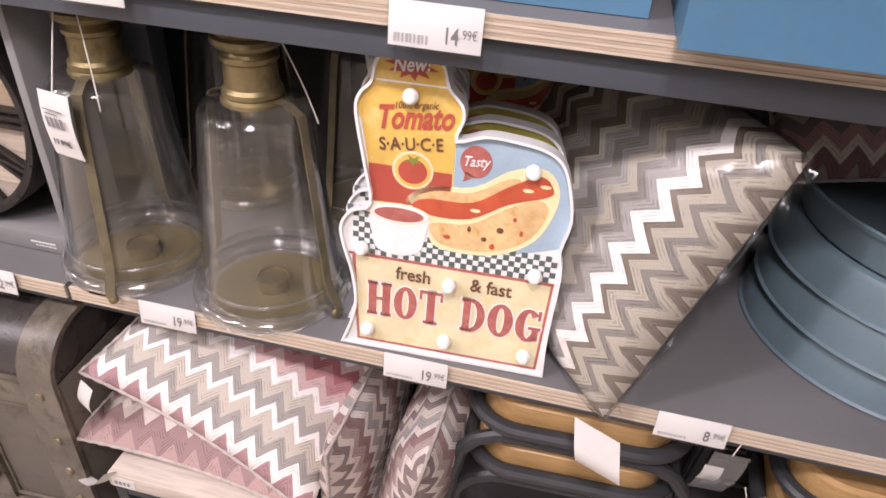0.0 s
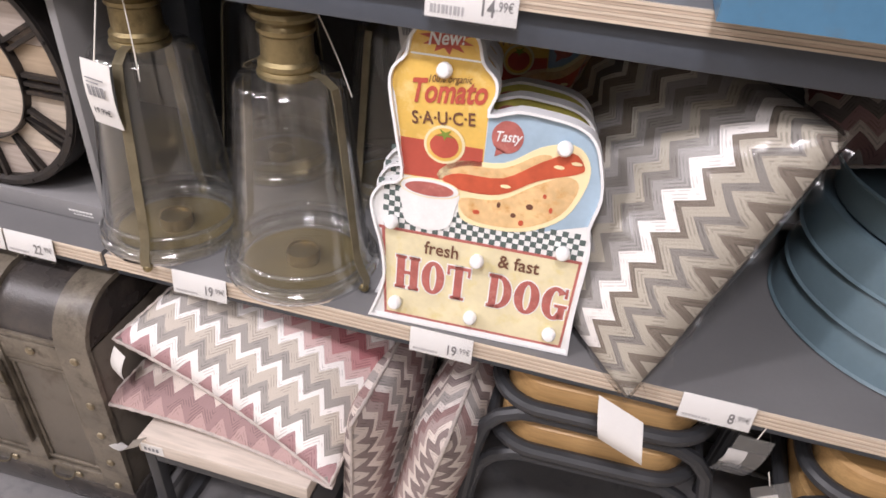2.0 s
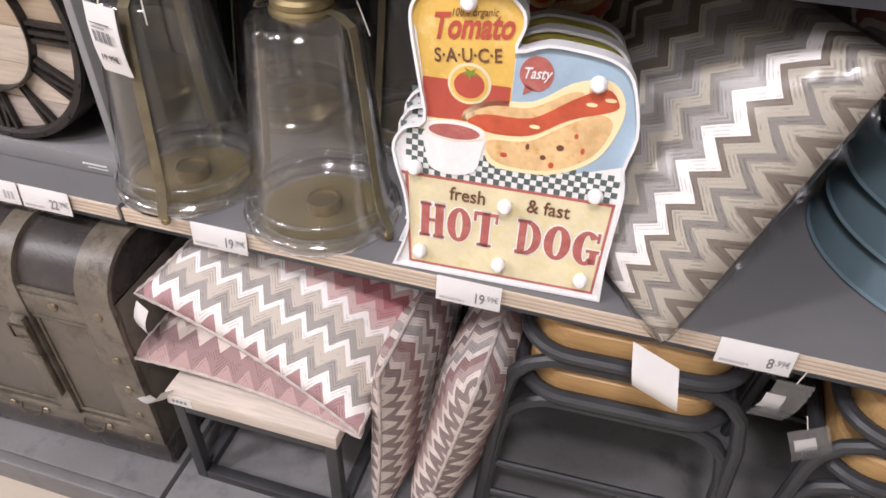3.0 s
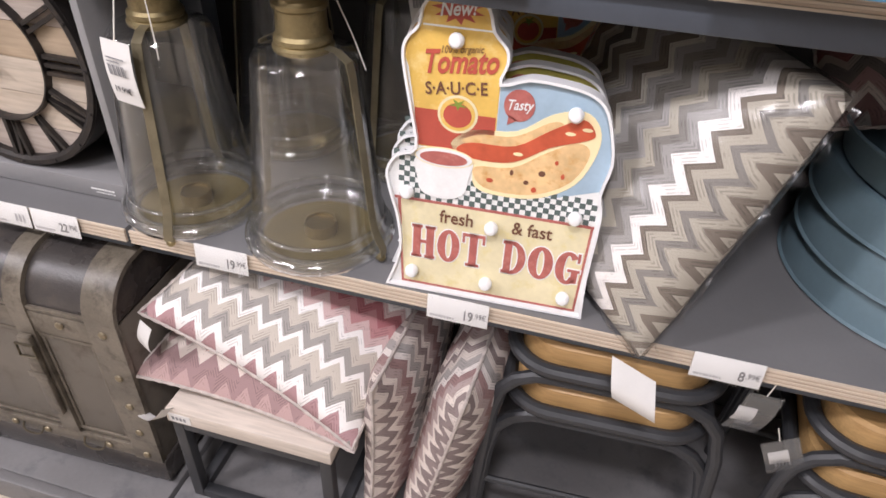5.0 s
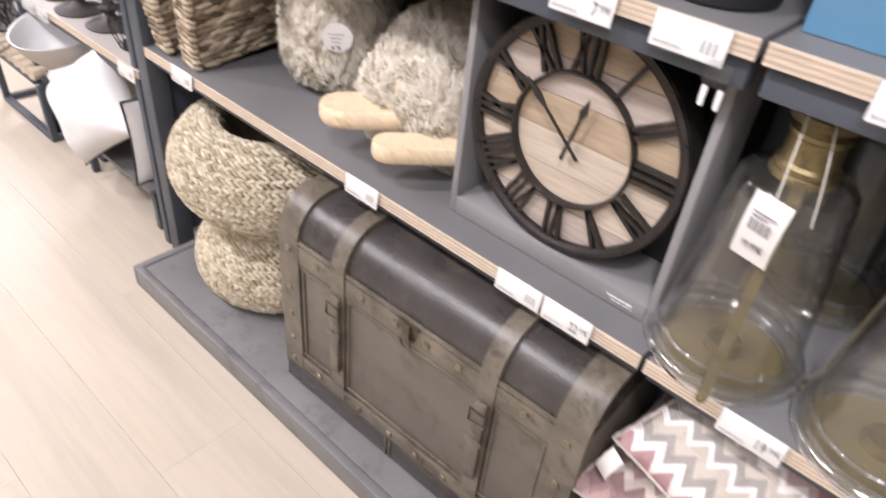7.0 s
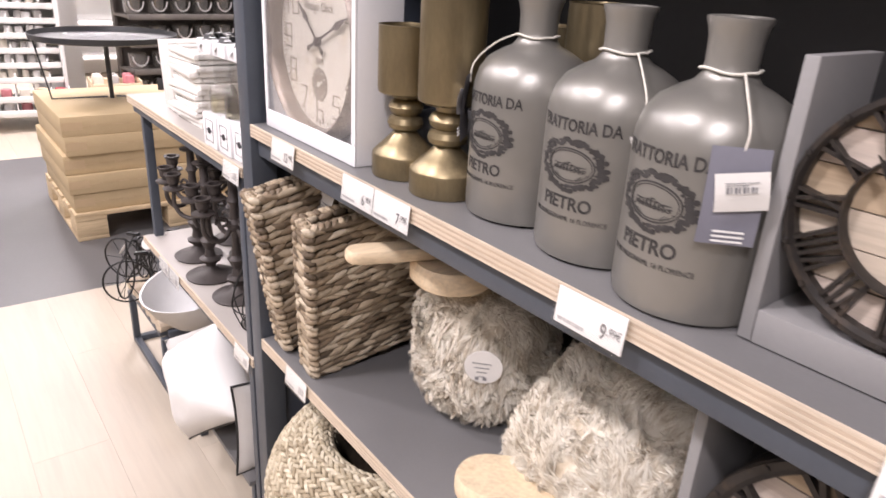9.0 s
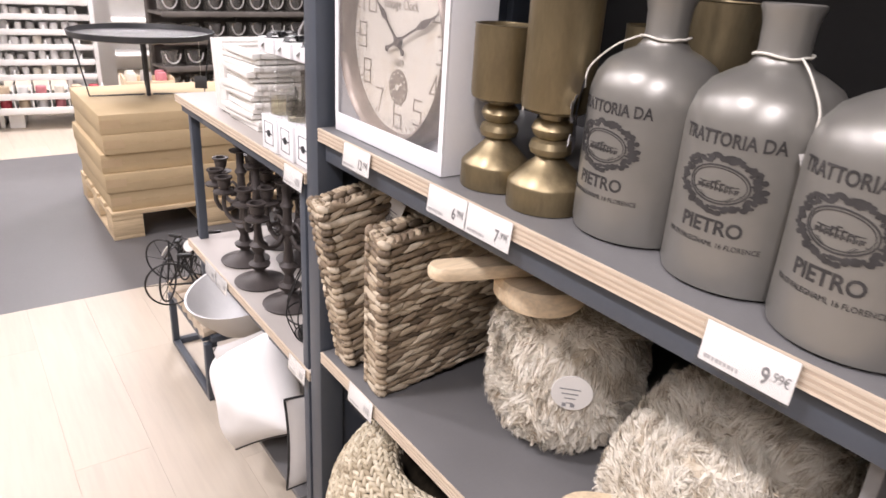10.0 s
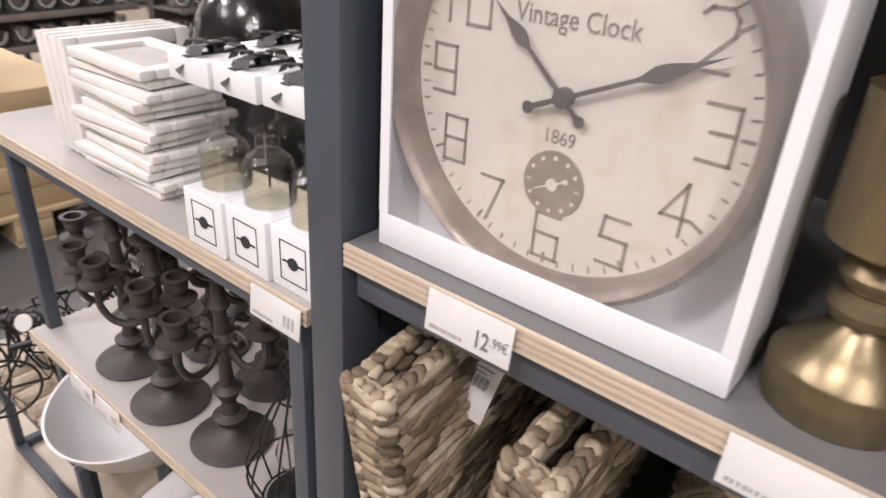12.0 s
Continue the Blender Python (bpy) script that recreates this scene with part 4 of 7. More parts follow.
tg = part("fabric_label", bm, TAG, uc, "white fabric label")
tg.matrix_parent_inverse = uc.matrix_world.inverted()
# cushions standing on edge between the stools
ZZ_MIX = zigzag("mixed_zigzag_weave", [(3, (0.31, 0.20, 0.19)), (2, (0.70, 0.64, 0.60)), (3, (0.36, 0.33, 0.31)), (2.5, (0.58, 0.51, 0.46)), (2.5, (0.25, 0.20, 0.19)), (2, (0.70, 0.62, 0.56)), (3, (0.42, 0.33, 0.31))], 0.017, 0.12, turn=True)
cushion(frame_on((0.395, 0.135, 0.272), (0.02, 1, 0), (0.05, 0, 1)), 0.40, 0.40, 0.10, ZZ_MIX, "brown and pink zigzag cushion standing on edge", 21)
vc = cushion(frame_on((0.498, 0.118, 0.283), (0.03, 1, 0), (0.20, 0, 1)), 0.38, 0.43, 0.125, ZZ_MIX, "brown and grey zigzag cushion standing on edge beside stools", 31)
bm = lathe(bmesh.new(), [(0, 0.004), (0.008, 0.004), (0.011, 0.001), (0.0105, -0.002), (0, -0.003)], 18)
bm.transform(pose(-0.186, -0.07, 0.0, 0, -90))
part("button", bm, SEAM, vc, "pale round button")


def rounded_rect(w, d, r, z, n=6):
    pts = []
    for cx, cy, a0 in ((w / 2 - r, d / 2 - r, 0), (-w / 2 + r, d / 2 - r, 90), (-w / 2 + r, -d / 2 + r, 180), (w / 2 - r, -d / 2 + r, 270)):
        for k in range(n + 1):
            a = radians(a0 + 90 * k / n)
            pts.append((cx + r * math.cos(a), cy + r * math.sin(a), z))
    return pts


def tube_stool(x, y, z, turn, w=0.30, d=0.30, h=0.45, low=0.0):
    """A stacking stool: wooden seat in a steel ring on two hoops."""
    t = thing("stacking_stool", "stacking stool with golden wood seat and dark steel frame", "stool", (x, y, z), turn, "stacking stools")
    bm = bmesh.new()
    outl = [(p[0], p[1]) for p in rounded_rect(w - 0.018, d - 0.018, 0.06, 0, 8)]
    a = [bm.verts.new((p[0], p[1], h - 0.040)) for p in outl]
    b = [bm.verts.new((p[0], p[1], h - 0.006)) for p in outl]
    c = [bm.verts.new((p[0] * 0.955, p[1] * 0.955, h - 0.002)) for p in outl]
    e = [bm.verts.new((p[0] * 0.9, p[1] * 0.9, h - 0.004)) for p in outl]
    n = len(outl)
    for lo, hi in ((a, b), (b, c), (c, e)):
        for i in range(n):
            bm.faces.new((lo[i], lo[(i + 1) % n], hi[(i + 1) % n], hi[i]))
    bm.faces.new(e)
    bm.faces.new(list(reversed(a)))
    part("seat", bm, MANGO, t, "oiled golden wood seat")
    part("seat_ring", tube(bmesh.new(), rounded_rect(w + 0.004, d + 0.004, 0.066, h - 0.040, 8), 0.011, 10, True), BLACK_STEEL, t, "dark grey steel ring")
    for s in (-1, 1):
        yy = s * (d / 2 - 0.02)
        hoop = [(-w / 2 - 0.035, yy + s * 0.03, low), (-w / 2 - 0.018, yy + s * 0.018, h - 0.155)] + [(-w / 2 - 0.014 + 0.07 * (1 - math.cos(radians(q))), yy + s * 0.012, h - 0.135 + 0.072 * math.sin(radians(q))) for q in (0, 25, 50, 75, 90)]
        hoop += [(-p[0], p[1], p[2]) for p in reversed(hoop)]
        part("leg_hoop", tube(bmesh.new(), hoop, 0.0105, 10), BLACK_STEEL, t, "bent steel tube leg hoop")
        part("cross_bar", tube(bmesh.new(), [(-w / 2 - 0.026, yy + s * 0.024, 0.10), (w / 2 + 0.026, yy + s * 0.024, 0.10)], 0.006, 8), BLACK_STEEL, t)
    return t


tube_stool(0.715, 0.165, PZ, 2, 0.285, 0.30, 0.410)
tube_stool(0.715, 0.165, PZ + 0.084, 2, 0.285, 0.30, 0.410, -0.02)
tube_stool(1.135, 0.155, PZ, -3, 0.285, 0.30, 0.385)
tube_stool(1.135, 0.160, PZ + 0.084, -3, 0.285, 0.30, 0.385, -0.02)
DULL_CARD = surface("dull_white_card", (0.6, 0.58, 0.56), 0.4, var=0.15, big=30, fine=150, bump=0.2)
for hx, hy, hz, ha in ((0.898, 0.0, 0.566, 12), (0.938, 0.006, 0.486, -24)):
    t = thing("hang_tag", "clear bag with a white product card hanging from a stool", "tag", m=pose(hx, hy, hz, 8, ha, 12), group="stool tags")
    part("card", curved_sheet(bmesh.new(), 0.026, 0.026, 0.003), DULL_CARD, t).matrix_basis = pose(-0.004, 0.003, -0.034)
    bm = bmesh.new()
    for q in range(5):
        box(bm, -0.011 + q * 0.0045, -0.009 + q * 0.0045, -0.0052, -0.0048, -0.060, -0.050)
    part("print", bm, INK_GREY, t, smooth=False)
    part("bag", curved_sheet(bmesh.new(), 0.048, 0.072, 0.006), HAZY_FILM, t, "crumpled clear bag").visible_shadow = False
    part("string", tube(bmesh.new(), [(0, 0, 0), (0.002, 0.006, 0.022)], 0.0008, 5), STRING, t)

# the trunk
TRUNK_TAN = surface("olive_brown_leatherette", (0.135, 0.118, 0.096), 0.40, var=0.16, big=7, fine=320, bump=0.25, dirt=(0.085, 0.068, 0.05))
TRUNK_DARK = surface("black_brown_leather", (0.054, 0.048, 0.045), 0.28, var=0.25, big=8, fine=260, bump=0.25, dirt=(0.075, 0.063, 0.054))
TRUNK_BAND = surface("worn_brown_band", (0.15, 0.128, 0.098), 0.34, var=0.35, big=14, fine=260, bump=0.25, dirt=(0.06, 0.048, 0.035))
LATCH = surface("dark_bronze_latch", (0.14, 0.12, 0.085), 0.36, 0.7, var=0.25, big=40, fine=300, bump=0.1)
STUD = surface("aged_bronze_stud", (0.30, 0.255, 0.175), 0.35, 0.8, var=0.2, big=40, fine=300, bump=0.05)


def trunk(x, y, z, turn):
    t = thing("travel_chest", "dark brown leather-look trunk with straps, studs and a metal latch", "chest", (x, y, z), turn)
    w, d, h, r, seam = 0.682, 0.35, 0.485, 0.076, 0.405
    # section: straight front, rounded front and back upper edges
    arc = [(-0.0 + r - r * math.cos(radians(a)), h - r + r * math.sin(radians(a))) for a in range(0, 91, 10)]
    sec_lid = [(0.0, seam + 0.004)] + arc + [(d - p[0], p[1]) for p in reversed(arc)] + [(d, seam + 0.004)]

    def prism(bm, sec, x0, x1):
        a = [bm.verts.new((x0, p[0], p[1])) for p in sec]
        b = [bm.verts.new((x1, p[0], p[1])) for p in sec]
        n = len(sec)
        bm.faces.new(a)
        bm.faces.new(list(reversed(b)))
        for i in range(n):
            bm.faces.new((a[i], b[i], b[(i + 1) % n], a[(i + 1) % n]))
        bmesh.ops.recalc_face_normals(bm, faces=bm.faces)
        return bm

    def hoop(x0, x1, off, lo):
        """A strip laid over front and lid."""
        bm = bmesh.new()
        run = [(-off, lo), (-off, seam)] + [(p[0] - off * math.cos(radians(a)), p[1] + off * math.sin(radians(a))) for a, p in zip(range(0, 91, 10), arc)] + [(d * 0.6, h + off)]
        inn = [(0.001, lo), (0.001, seam)] + [(p[0] + 0.001, p[1] - 0.001) for p in arc] + [(d * 0.6, h - 0.001)]
        return prism(bm, run + list(reversed(inn)), x0, x1)

    part("body", boxed(0, w, 0, d, 0.045, seam, 0.004), TRUNK_TAN, t, "olive brown leatherette body")
    lid = part("lid", prism(bmesh.new(), sec_lid, 0, w), TRUNK_DARK, t, "rounded black-brown leather lid", angle=30)
    part("base", boxed(-0.005, w + 0.005, -0.006, d, 0.012, 0.07, 0.004), TRUNK_DARK, t, "dark base skirting")
    for fx in (0.03, w - 0.07):
        for fy in (0.0, d - 0.045):
            part("foot", boxed(fx, fx + 0.04, fy, fy + 0.04, 0, 0.0118, 0.002), TRUNK_DARK, t)
    # bands framing the front
    part("lid_rim", boxed(-0.003, w + 0.003, -0.0065, 0.0, seam + 0.0015, seam + 0.009, 0.0012), TRUNK_BAND, lid)
    part("upper_band", boxed(-0.003, w + 0.003, -0.0065, 0.0, seam - 0.046, seam - 0.002, 0.0015), TRUNK_BAND, t)
    part("lower_band", boxed(-0.003, w + 0.003, -0.0065, 0.0, 0.072, 0.105, 0.0015), TRUNK_BAND, t)
    part("panel_bead", boxed(0.05, w - 0.05, -0.004, 0.0, 0.112, 0.120, 0.001), TRUNK_BAND, t)
    part("panel_bead", boxed(0.05, w - 0.05, -0.004, 0.0, seam - 0.058, seam - 0.050, 0.001), TRUNK_BAND, t)
    for x in (0.056, 0.138, 0.184, 0.484, 0.528, w - 0.062):
        part("panel_bead", boxed(x, x + 0.006, -0.0036, 0.0, 0.1205, seam - 0.0585, 0.001), TRUNK_BAND, t)
    for x in (0.30, 0.312):
        part("base_bead", boxed(x, x + 0.004, -0.0085, -0.0062, 0.016, 0.066, 0.0008), TRUNK_BAND, t)
    for x0, x1 in ((-0.003, 0.052), (w - 0.052, w + 0.003)):
        part("corner_band", hoop(x0, x1, 0.0075, 0.07), TRUNK_BAND, t, "worn brown end band", angle=30)
    for sx in (0.148, 0.492):
        part("strap", hoop(sx, sx + 0.034, 0.0095, 0.11), TRUNK_BAND, t, "leather strap", angle=30)
        tongue = part("strap_tongue", boxed(sx + 0.005, sx + 0.029, -0.021, -0.0098, 0.165, 0.355, 0.003), TRUNK_BAND, t, "loose strap end")
        part("buckle", tube(bmesh.new(), [(sx + 0.001, -0.0225, 0.312), (sx + 0.033, -0.0225, 0.312), (sx + 0.033, -0.0225, 0.340), (sx + 0.001, -0.0225, 0.340)], 0.0024, 8, True), LATCH, tongue, "bronze buckle")
        part("strap_keeper", boxed(sx - 0.001, sx + 0.035, -0.0235, -0.0215, 0.262, 0.274, 0.0006), TRUNK_BAND, tongue)
    # latch
    lt = part("latch_plate", slab(bmesh.new(), [(w / 2 + a * 0.00085, seam + b * 0.00085) for a, b in ((-26, 6), (26, 6), (22, -8), (12, -14), (16, -34), (0, -48), (-16, -34), (-12, -14), (-22, -8))], -0.0125, -0.0068), LATCH, t, "dark bronze latch")
    part("latch_hasp", boxed(w / 2 - 0.009, w / 2 + 0.009, -0.019, -0.0127, seam - 0.03, seam + 0.008, 0.002), LATCH, lt)
    part("latch_ring", tube(bmesh.new(), [(w / 2 + 0.012 * math.cos(a * 0.5236), -0.017, seam - 0.032 + 0.014 * math.sin(a * 0.5236)) for a in range(12)], 0.0022, 6, True), LATCH, lt)
    # studs
    spots = [(x, z) for z in (seam - 0.018, 0.088) for x in (0.025, 0.105, 0.225, 0.31, 0.38, 0.45, 0.58, w - 0.025)]
    spots += [(x, z) for x in (0.024, w - 0.024) for z in (0.15, 0.22, 0.29)] + [(x, h - 0.03) for x in (0.025, w - 0.025)]
    for x, z in spots:
        yy = -0.0078
        if z > seam + 0.03:
            yy = 0.018
        bm = bmesh.new()
        lathe(bm, [(0.0075, 0.0), (0.0066, 0.0026), (0.0035, 0.0042), (0, 0.0046)], 12)
        bm.transform(pose(x, yy, z, 90 if z < seam + 0.03 else 48))
        part("stud", bm, STUD, t, smooth=True)
    for hx in (0.185, 0.40, 0.53):
        part("ring_pull", tube(bmesh.new(), spline([(hx, -0.008, 0.094), (hx + 0.004, -0.016, 0.083), (hx + 0.022, -0.018, 0.079), (hx + 0.04, -0.016, 0.083), (hx + 0.044, -0.008, 0.094)], 4), 0.002, 6), LATCH, t, "small bronze ring pull")
    return t


trunk(-0.697, -0.076, PZ, 1.6)

# woven poufs and baskets
SEAGRASS = island_mat("seagrass_braid", [(0, (0.34, 0.28, 0.19)), (0.35, (0.50, 0.43, 0.31)), (0.75, (0.63, 0.555, 0.415)), (1, (0.71, 0.64, 0.50))], 0.75, 120)
HYACINTH = island_mat("water_hyacinth_weave", [(0, (0.11, 0.083, 0.056)), (0.3, (0.27, 0.205, 0.14)), (0.65, (0.44, 0.355, 0.25)), (1, (0.62, 0.535, 0.41))], 0.5, 90)
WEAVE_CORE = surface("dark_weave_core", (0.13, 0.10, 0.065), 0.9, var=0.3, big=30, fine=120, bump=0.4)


def pouf(x, y, z, s=1.0):
    t = thing("seagrass_pouf", "hourglass seagrass pouf with an open top, braided rows", "pouf", (x, y, z))
    prof = [(0.135, 0.012), (0.158, 0.03), (0.168, 0.065), (0.165, 0.10), (0.150, 0.135), (0.132, 0.16), (0.124, 0.185), (0.128, 0.21), (0.15, 0.238), (0.174, 0.265), (0.188, 0.30), (0.190, 0.335), (0.182, 0.37), (0.165, 0.40), (0.14, 0.42), (0.118, 0.428), (0.102, 0.42), (0.094, 0.40), (0.092, 0.36)]
    prof = [(r * s, h * 1.07) for r, h in prof]
    core = [(max(r - 0.008, 0.01), h) for r, h in prof] + [(0.092 * s, 0.05), (0, 0.05)]
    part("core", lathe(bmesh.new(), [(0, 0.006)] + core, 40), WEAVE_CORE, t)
    run = [(p.x, p.y) for p in spline([(r, h, 0) for r, h in prof], 8)]
    dist, at, rows = [0.0], 0.0, []
    for a, b in zip(run, run[1:]):
        dist.append(dist[-1] + math.hypot(b[0] - a[0], b[1] - a[1]))
    pitch, k = 0.0185, 0
    while at < dist[-1]:
        i = max(j for j in range(len(dist)) if dist[j] <= at)
        f = (at - dist[i]) / max(1e-6, (dist[min(i + 1, len(dist) - 1)] - dist[i]))
        j = min(i + 1, len(run) - 1)
        r, h = run[i][0] + (run[j][0] - run[i][0]) * f, run[i][1] + (run[j][1] - run[i][1]) * f
        tr, th = run[j][0] - run[i][0], run[j][1] - run[i][1]
        ln = max(1e-6, math.hypot(tr, th))
        n = max(20, int(2 * math.pi * r / 0.0150))
        for q in range(n):
            a = 2 * math.pi * (q + 0.2 * (k // 2)) / n + random.uniform(-0.006, 0.006)
            out = Vector((th / ln * math.cos(a), th / ln * math.sin(a), -tr / ln))
            side = Vector((-math.sin(a), math.cos(a), 0))
            upv = Vector((tr / ln * math.cos(a), tr / ln * math.sin(a), th / ln))
            tilt = (0.5 if k % 2 else -0.5) + random.uniform(-0.05, 0.05)
            along = (side * math.cos(tilt) + upv * math.sin(tilt)).normalized()
            c = Vector((r * math.cos(a), r * math.sin(a), h)) + out * random.uniform(-0.001, 0.0015)
            rows.append((c, along, out, 0.0235 * random.uniform(0.9, 1.15), 0.0108, 0.0125))
        at += pitch * (0.56 if k % 2 else 0.44)
        k += 1
    v, f = stitches(rows)
    raw("braid", v, f, SEAGRASS, t, "braided seagrass rows", "stuff")
    return t


pouf(-1.012, 0.145, PZ, 1.29)


def woven_basket(m, w, d, h, label):
    """A narrow rectangular basket with plump woven walls; x across, y deep, z up, corner at the origin."""
    t = thing("woven_basket", label, "basket", m=m, group="woven baskets")
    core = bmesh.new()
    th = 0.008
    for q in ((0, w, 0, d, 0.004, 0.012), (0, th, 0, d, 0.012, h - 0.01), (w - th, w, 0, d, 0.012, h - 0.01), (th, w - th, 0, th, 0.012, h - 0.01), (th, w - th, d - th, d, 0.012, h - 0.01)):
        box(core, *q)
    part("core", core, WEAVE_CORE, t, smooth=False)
    rows = []
    pitch = 0.0142
    nrow = int(h / pitch)
    walls = ((Vector((0, 0, 0)), Vector((1, 0, 0)), Vector((0, -1, 0)), w), (Vector((w, 0, 0)), Vector((0, 1, 0)), Vector((1, 0, 0)), d),
             (Vector((w, d, 0)), Vector((-1, 0, 0)), Vector((0, 1, 0)), w), (Vector((0, d, 0)), Vector((0, -1, 0)), Vector((-1, 0, 0)), d))
    for o, al, out, ln in walls:
        n = max(2, int(ln / 0.026))
        for k in range(nrow):
            z = 0.008 + k * pitch
            for q in range(n):
                s = min(ln - 0.014, max(0.014, (q + (0.5 if k % 2 else 0.0) + 0.25) / n * ln))
                tilt = random.uniform(-0.16, 0.16) + (0.22 if k % 2 else -0.12)
                along = (al * math.cos(tilt) + Vector((0, 0, 1)) * math.sin(tilt)).normalized()
                rows.append((o + al * s + Vector((0, 0, z)) + out * random.uniform(0, 0.004), along, out, min(0.050 * random.uniform(0.75, 1.25), 2 * min(s, ln - s) + 0.016), 0.0145 * random.uniform(0.75, 1.2), 0.0105))
                rows.append((o + al * s + Vector((0, 0, z)) - out * 0.012, along, -out, 0.030, 0.015, 0.012))
    # plaited rim and corners
    for o, al, out, ln in walls:
        for q in range(int(ln / 0.012)):
            tilt = 0.5
            along = (al * math.cos(tilt) + Vector((0, 0, 1)) * math.sin(tilt)).normalized()
            rows.append((o + al * (q + 0.5) * 0.012 + Vector((0, 0, h - 0.006)) - out * 0.003, along, out, 0.030, 0.0105, 0.02))
        for k in range(nrow):
            rows.append((o + Vector((0, 0, 0.01 + k * pitch)), Vector((out.x * 0.5 + al.x * 0.5, out.y * 0.5 + al.y * 0.5, 0.25 if k % 2 else -0.2)).normalized(), (out - al).normalized(), 0.026, 0.015, 0.015))
    v, f = stitches(rows)
    raw("weave", v, f, HYACINTH, t, "plump water hyacinth weave", "stuff")
    return t


bk = woven_basket(frame_on((-1.270, 0.024, S2 + 0.006), (1, -0.02, 0), (0, 1, 0)) @ pose(0, 0, 0, 10, 1), 0.047, 0.30, 0.328, "narrow brown water hyacinth basket leaning over the shelf edge")
paper_tag(bk, bk.matrix_world.inverted() @ pose(-1.196, 0.098, 0.936, -4, 14, 12), 0.036, 0.088)
woven_basket(frame_on((-1.166, 0.026, S2 + 0.008), (1, 0.0, 0), (0, 1, 0)) @ pose(0, 0, 0, 6.5, 11), 0.046, 0.30, 0.328, "narrow brown water hyacinth basket with plaited rim")

# ---- bay on the left: fur stools, clocks, bottles, goblets ----
def fur_material():
    m, nt, p = nodes_of("cream_brown_fur")
    g = nt.nodes.new("ShaderNodeNewGeometry")
    v = coords(nt)
    patch = noise_of(nt, v, 30.0, 4, 0.6)
    tone = math_node(nt, "ADD", math_node(nt, "MULTIPLY", g.outputs["Random Per Island"], 0.4), math_node(nt, "MULTIPLY", patch, 0.95))
    col = ramp(nt, tone, [(0.36, (0.27, 0.21, 0.145)), (0.50, (0.52, 0.445, 0.34)), (0.64, (0.74, 0.685, 0.58)), (0.9, (0.84, 0.80, 0.71))])
    nt.links.new(col, p.inputs["Base Color"])
    p.inputs["Roughness"].default_value, p.inputs["Specular IOR Level"].default_value = 0.7, 0.25
    return m


FUR = fur_material()
LEG_WOOD = wood("pale_ash_wood", (0.76, 0.61, 0.42), (0.66, 0.50, 0.32), 0.5, 1, 1.6)


def fur_coat(radius_at, z0, z1, count, length, seed):
    """Tapering tufts over a round body; radius_at gives the radius at a height."""
    rng = np.random.default_rng(seed)
    verts, faces = [], []
    strands = 22
    for _ in range(count // strands):
        zc, ac = z0 + (z1 - z0) * rng.random(), 2 * math.pi * rng.random()
        rc = radius_at(zc)
        dr = (radius_at(zc + 0.002) - radius_at(zc - 0.002)) / 0.004
        oc = Vector((math.cos(ac), math.sin(ac), -dr)).normalized()
        pc = Vector((rc * math.cos(ac), rc * math.sin(ac), zc))
        lay = Vector((0, 0, -0.7)) + noise.noise_vector(pc * 16 + Vector((seed, 0, 0))) * 1.3 + Vector(rng.normal(0, 0.45, 3))
        lay = lay - oc * lay.dot(oc)
        lc = length * (0.6 + 0.7 * rng.random())
        lift = 0.26 + 0.24 * rng.random()
        tipc = pc + oc * lc * lift + lay * lc * 0.75
        for _ in range(strands):
            a = ac + rng.normal(0, 0.0055) / max(rc, 0.03)
            z = min(z1, max(z0, zc + rng.normal(0, 0.0055)))
            r = radius_at(z)
            p = Vector((r * math.cos(a), r * math.sin(a), z))
            side = oc.cross(Vector((rng.normal(), rng.normal(), rng.normal()))).normalized()
            w = 0.0005 + 0.0006 * rng.random()
            tip = tipc + Vector(rng.normal(0, 0.0022, 3))
            m1 = p.lerp(tip, 0.5) + oc * lc * 0.16
            s = len(verts)
            verts += [p - side * w, p + side * w, m1 + side * w * 0.9, m1 - side * w * 0.9, tip]
            faces += [(s, s + 1, s + 2, s + 3), (s + 3, s + 2, s + 4)]
    return verts, faces


def leg_slab(bm, ln, w, th):
    """A plank leg with rounded end and edges, from the origin along -y."""
    n = 12
    outl = [(w / 2, 0)] + [(w / 2 * math.cos(math.pi * k / n), -ln + w / 2 - w / 2 * math.sin(math.pi * k / n)) for k in range(n + 1)] + [(-w / 2, 0)]
    rings = []
    for f, zz in ((0.88, -th / 2), (1.0, -th * 0.25), (1.0, th * 0.25), (0.88, th / 2)):
        rings.append([bm.verts.new((p[0] * f, p[1] * (1 if f == 1 else 0.985), zz)) for p in outl])
    k = len(outl)
    for a, b in zip(rings, rings[1:]):
        for i in range(k):
            bm.faces.new((a[i], a[(i + 1) % k], b[(i + 1) % k], b[i]))
    bm.faces.new(rings[-1])
    bm.faces.new(list(reversed(rings[0])))
    bmesh.ops.recalc_face_normals(bm, faces=bm.faces)
    return bm


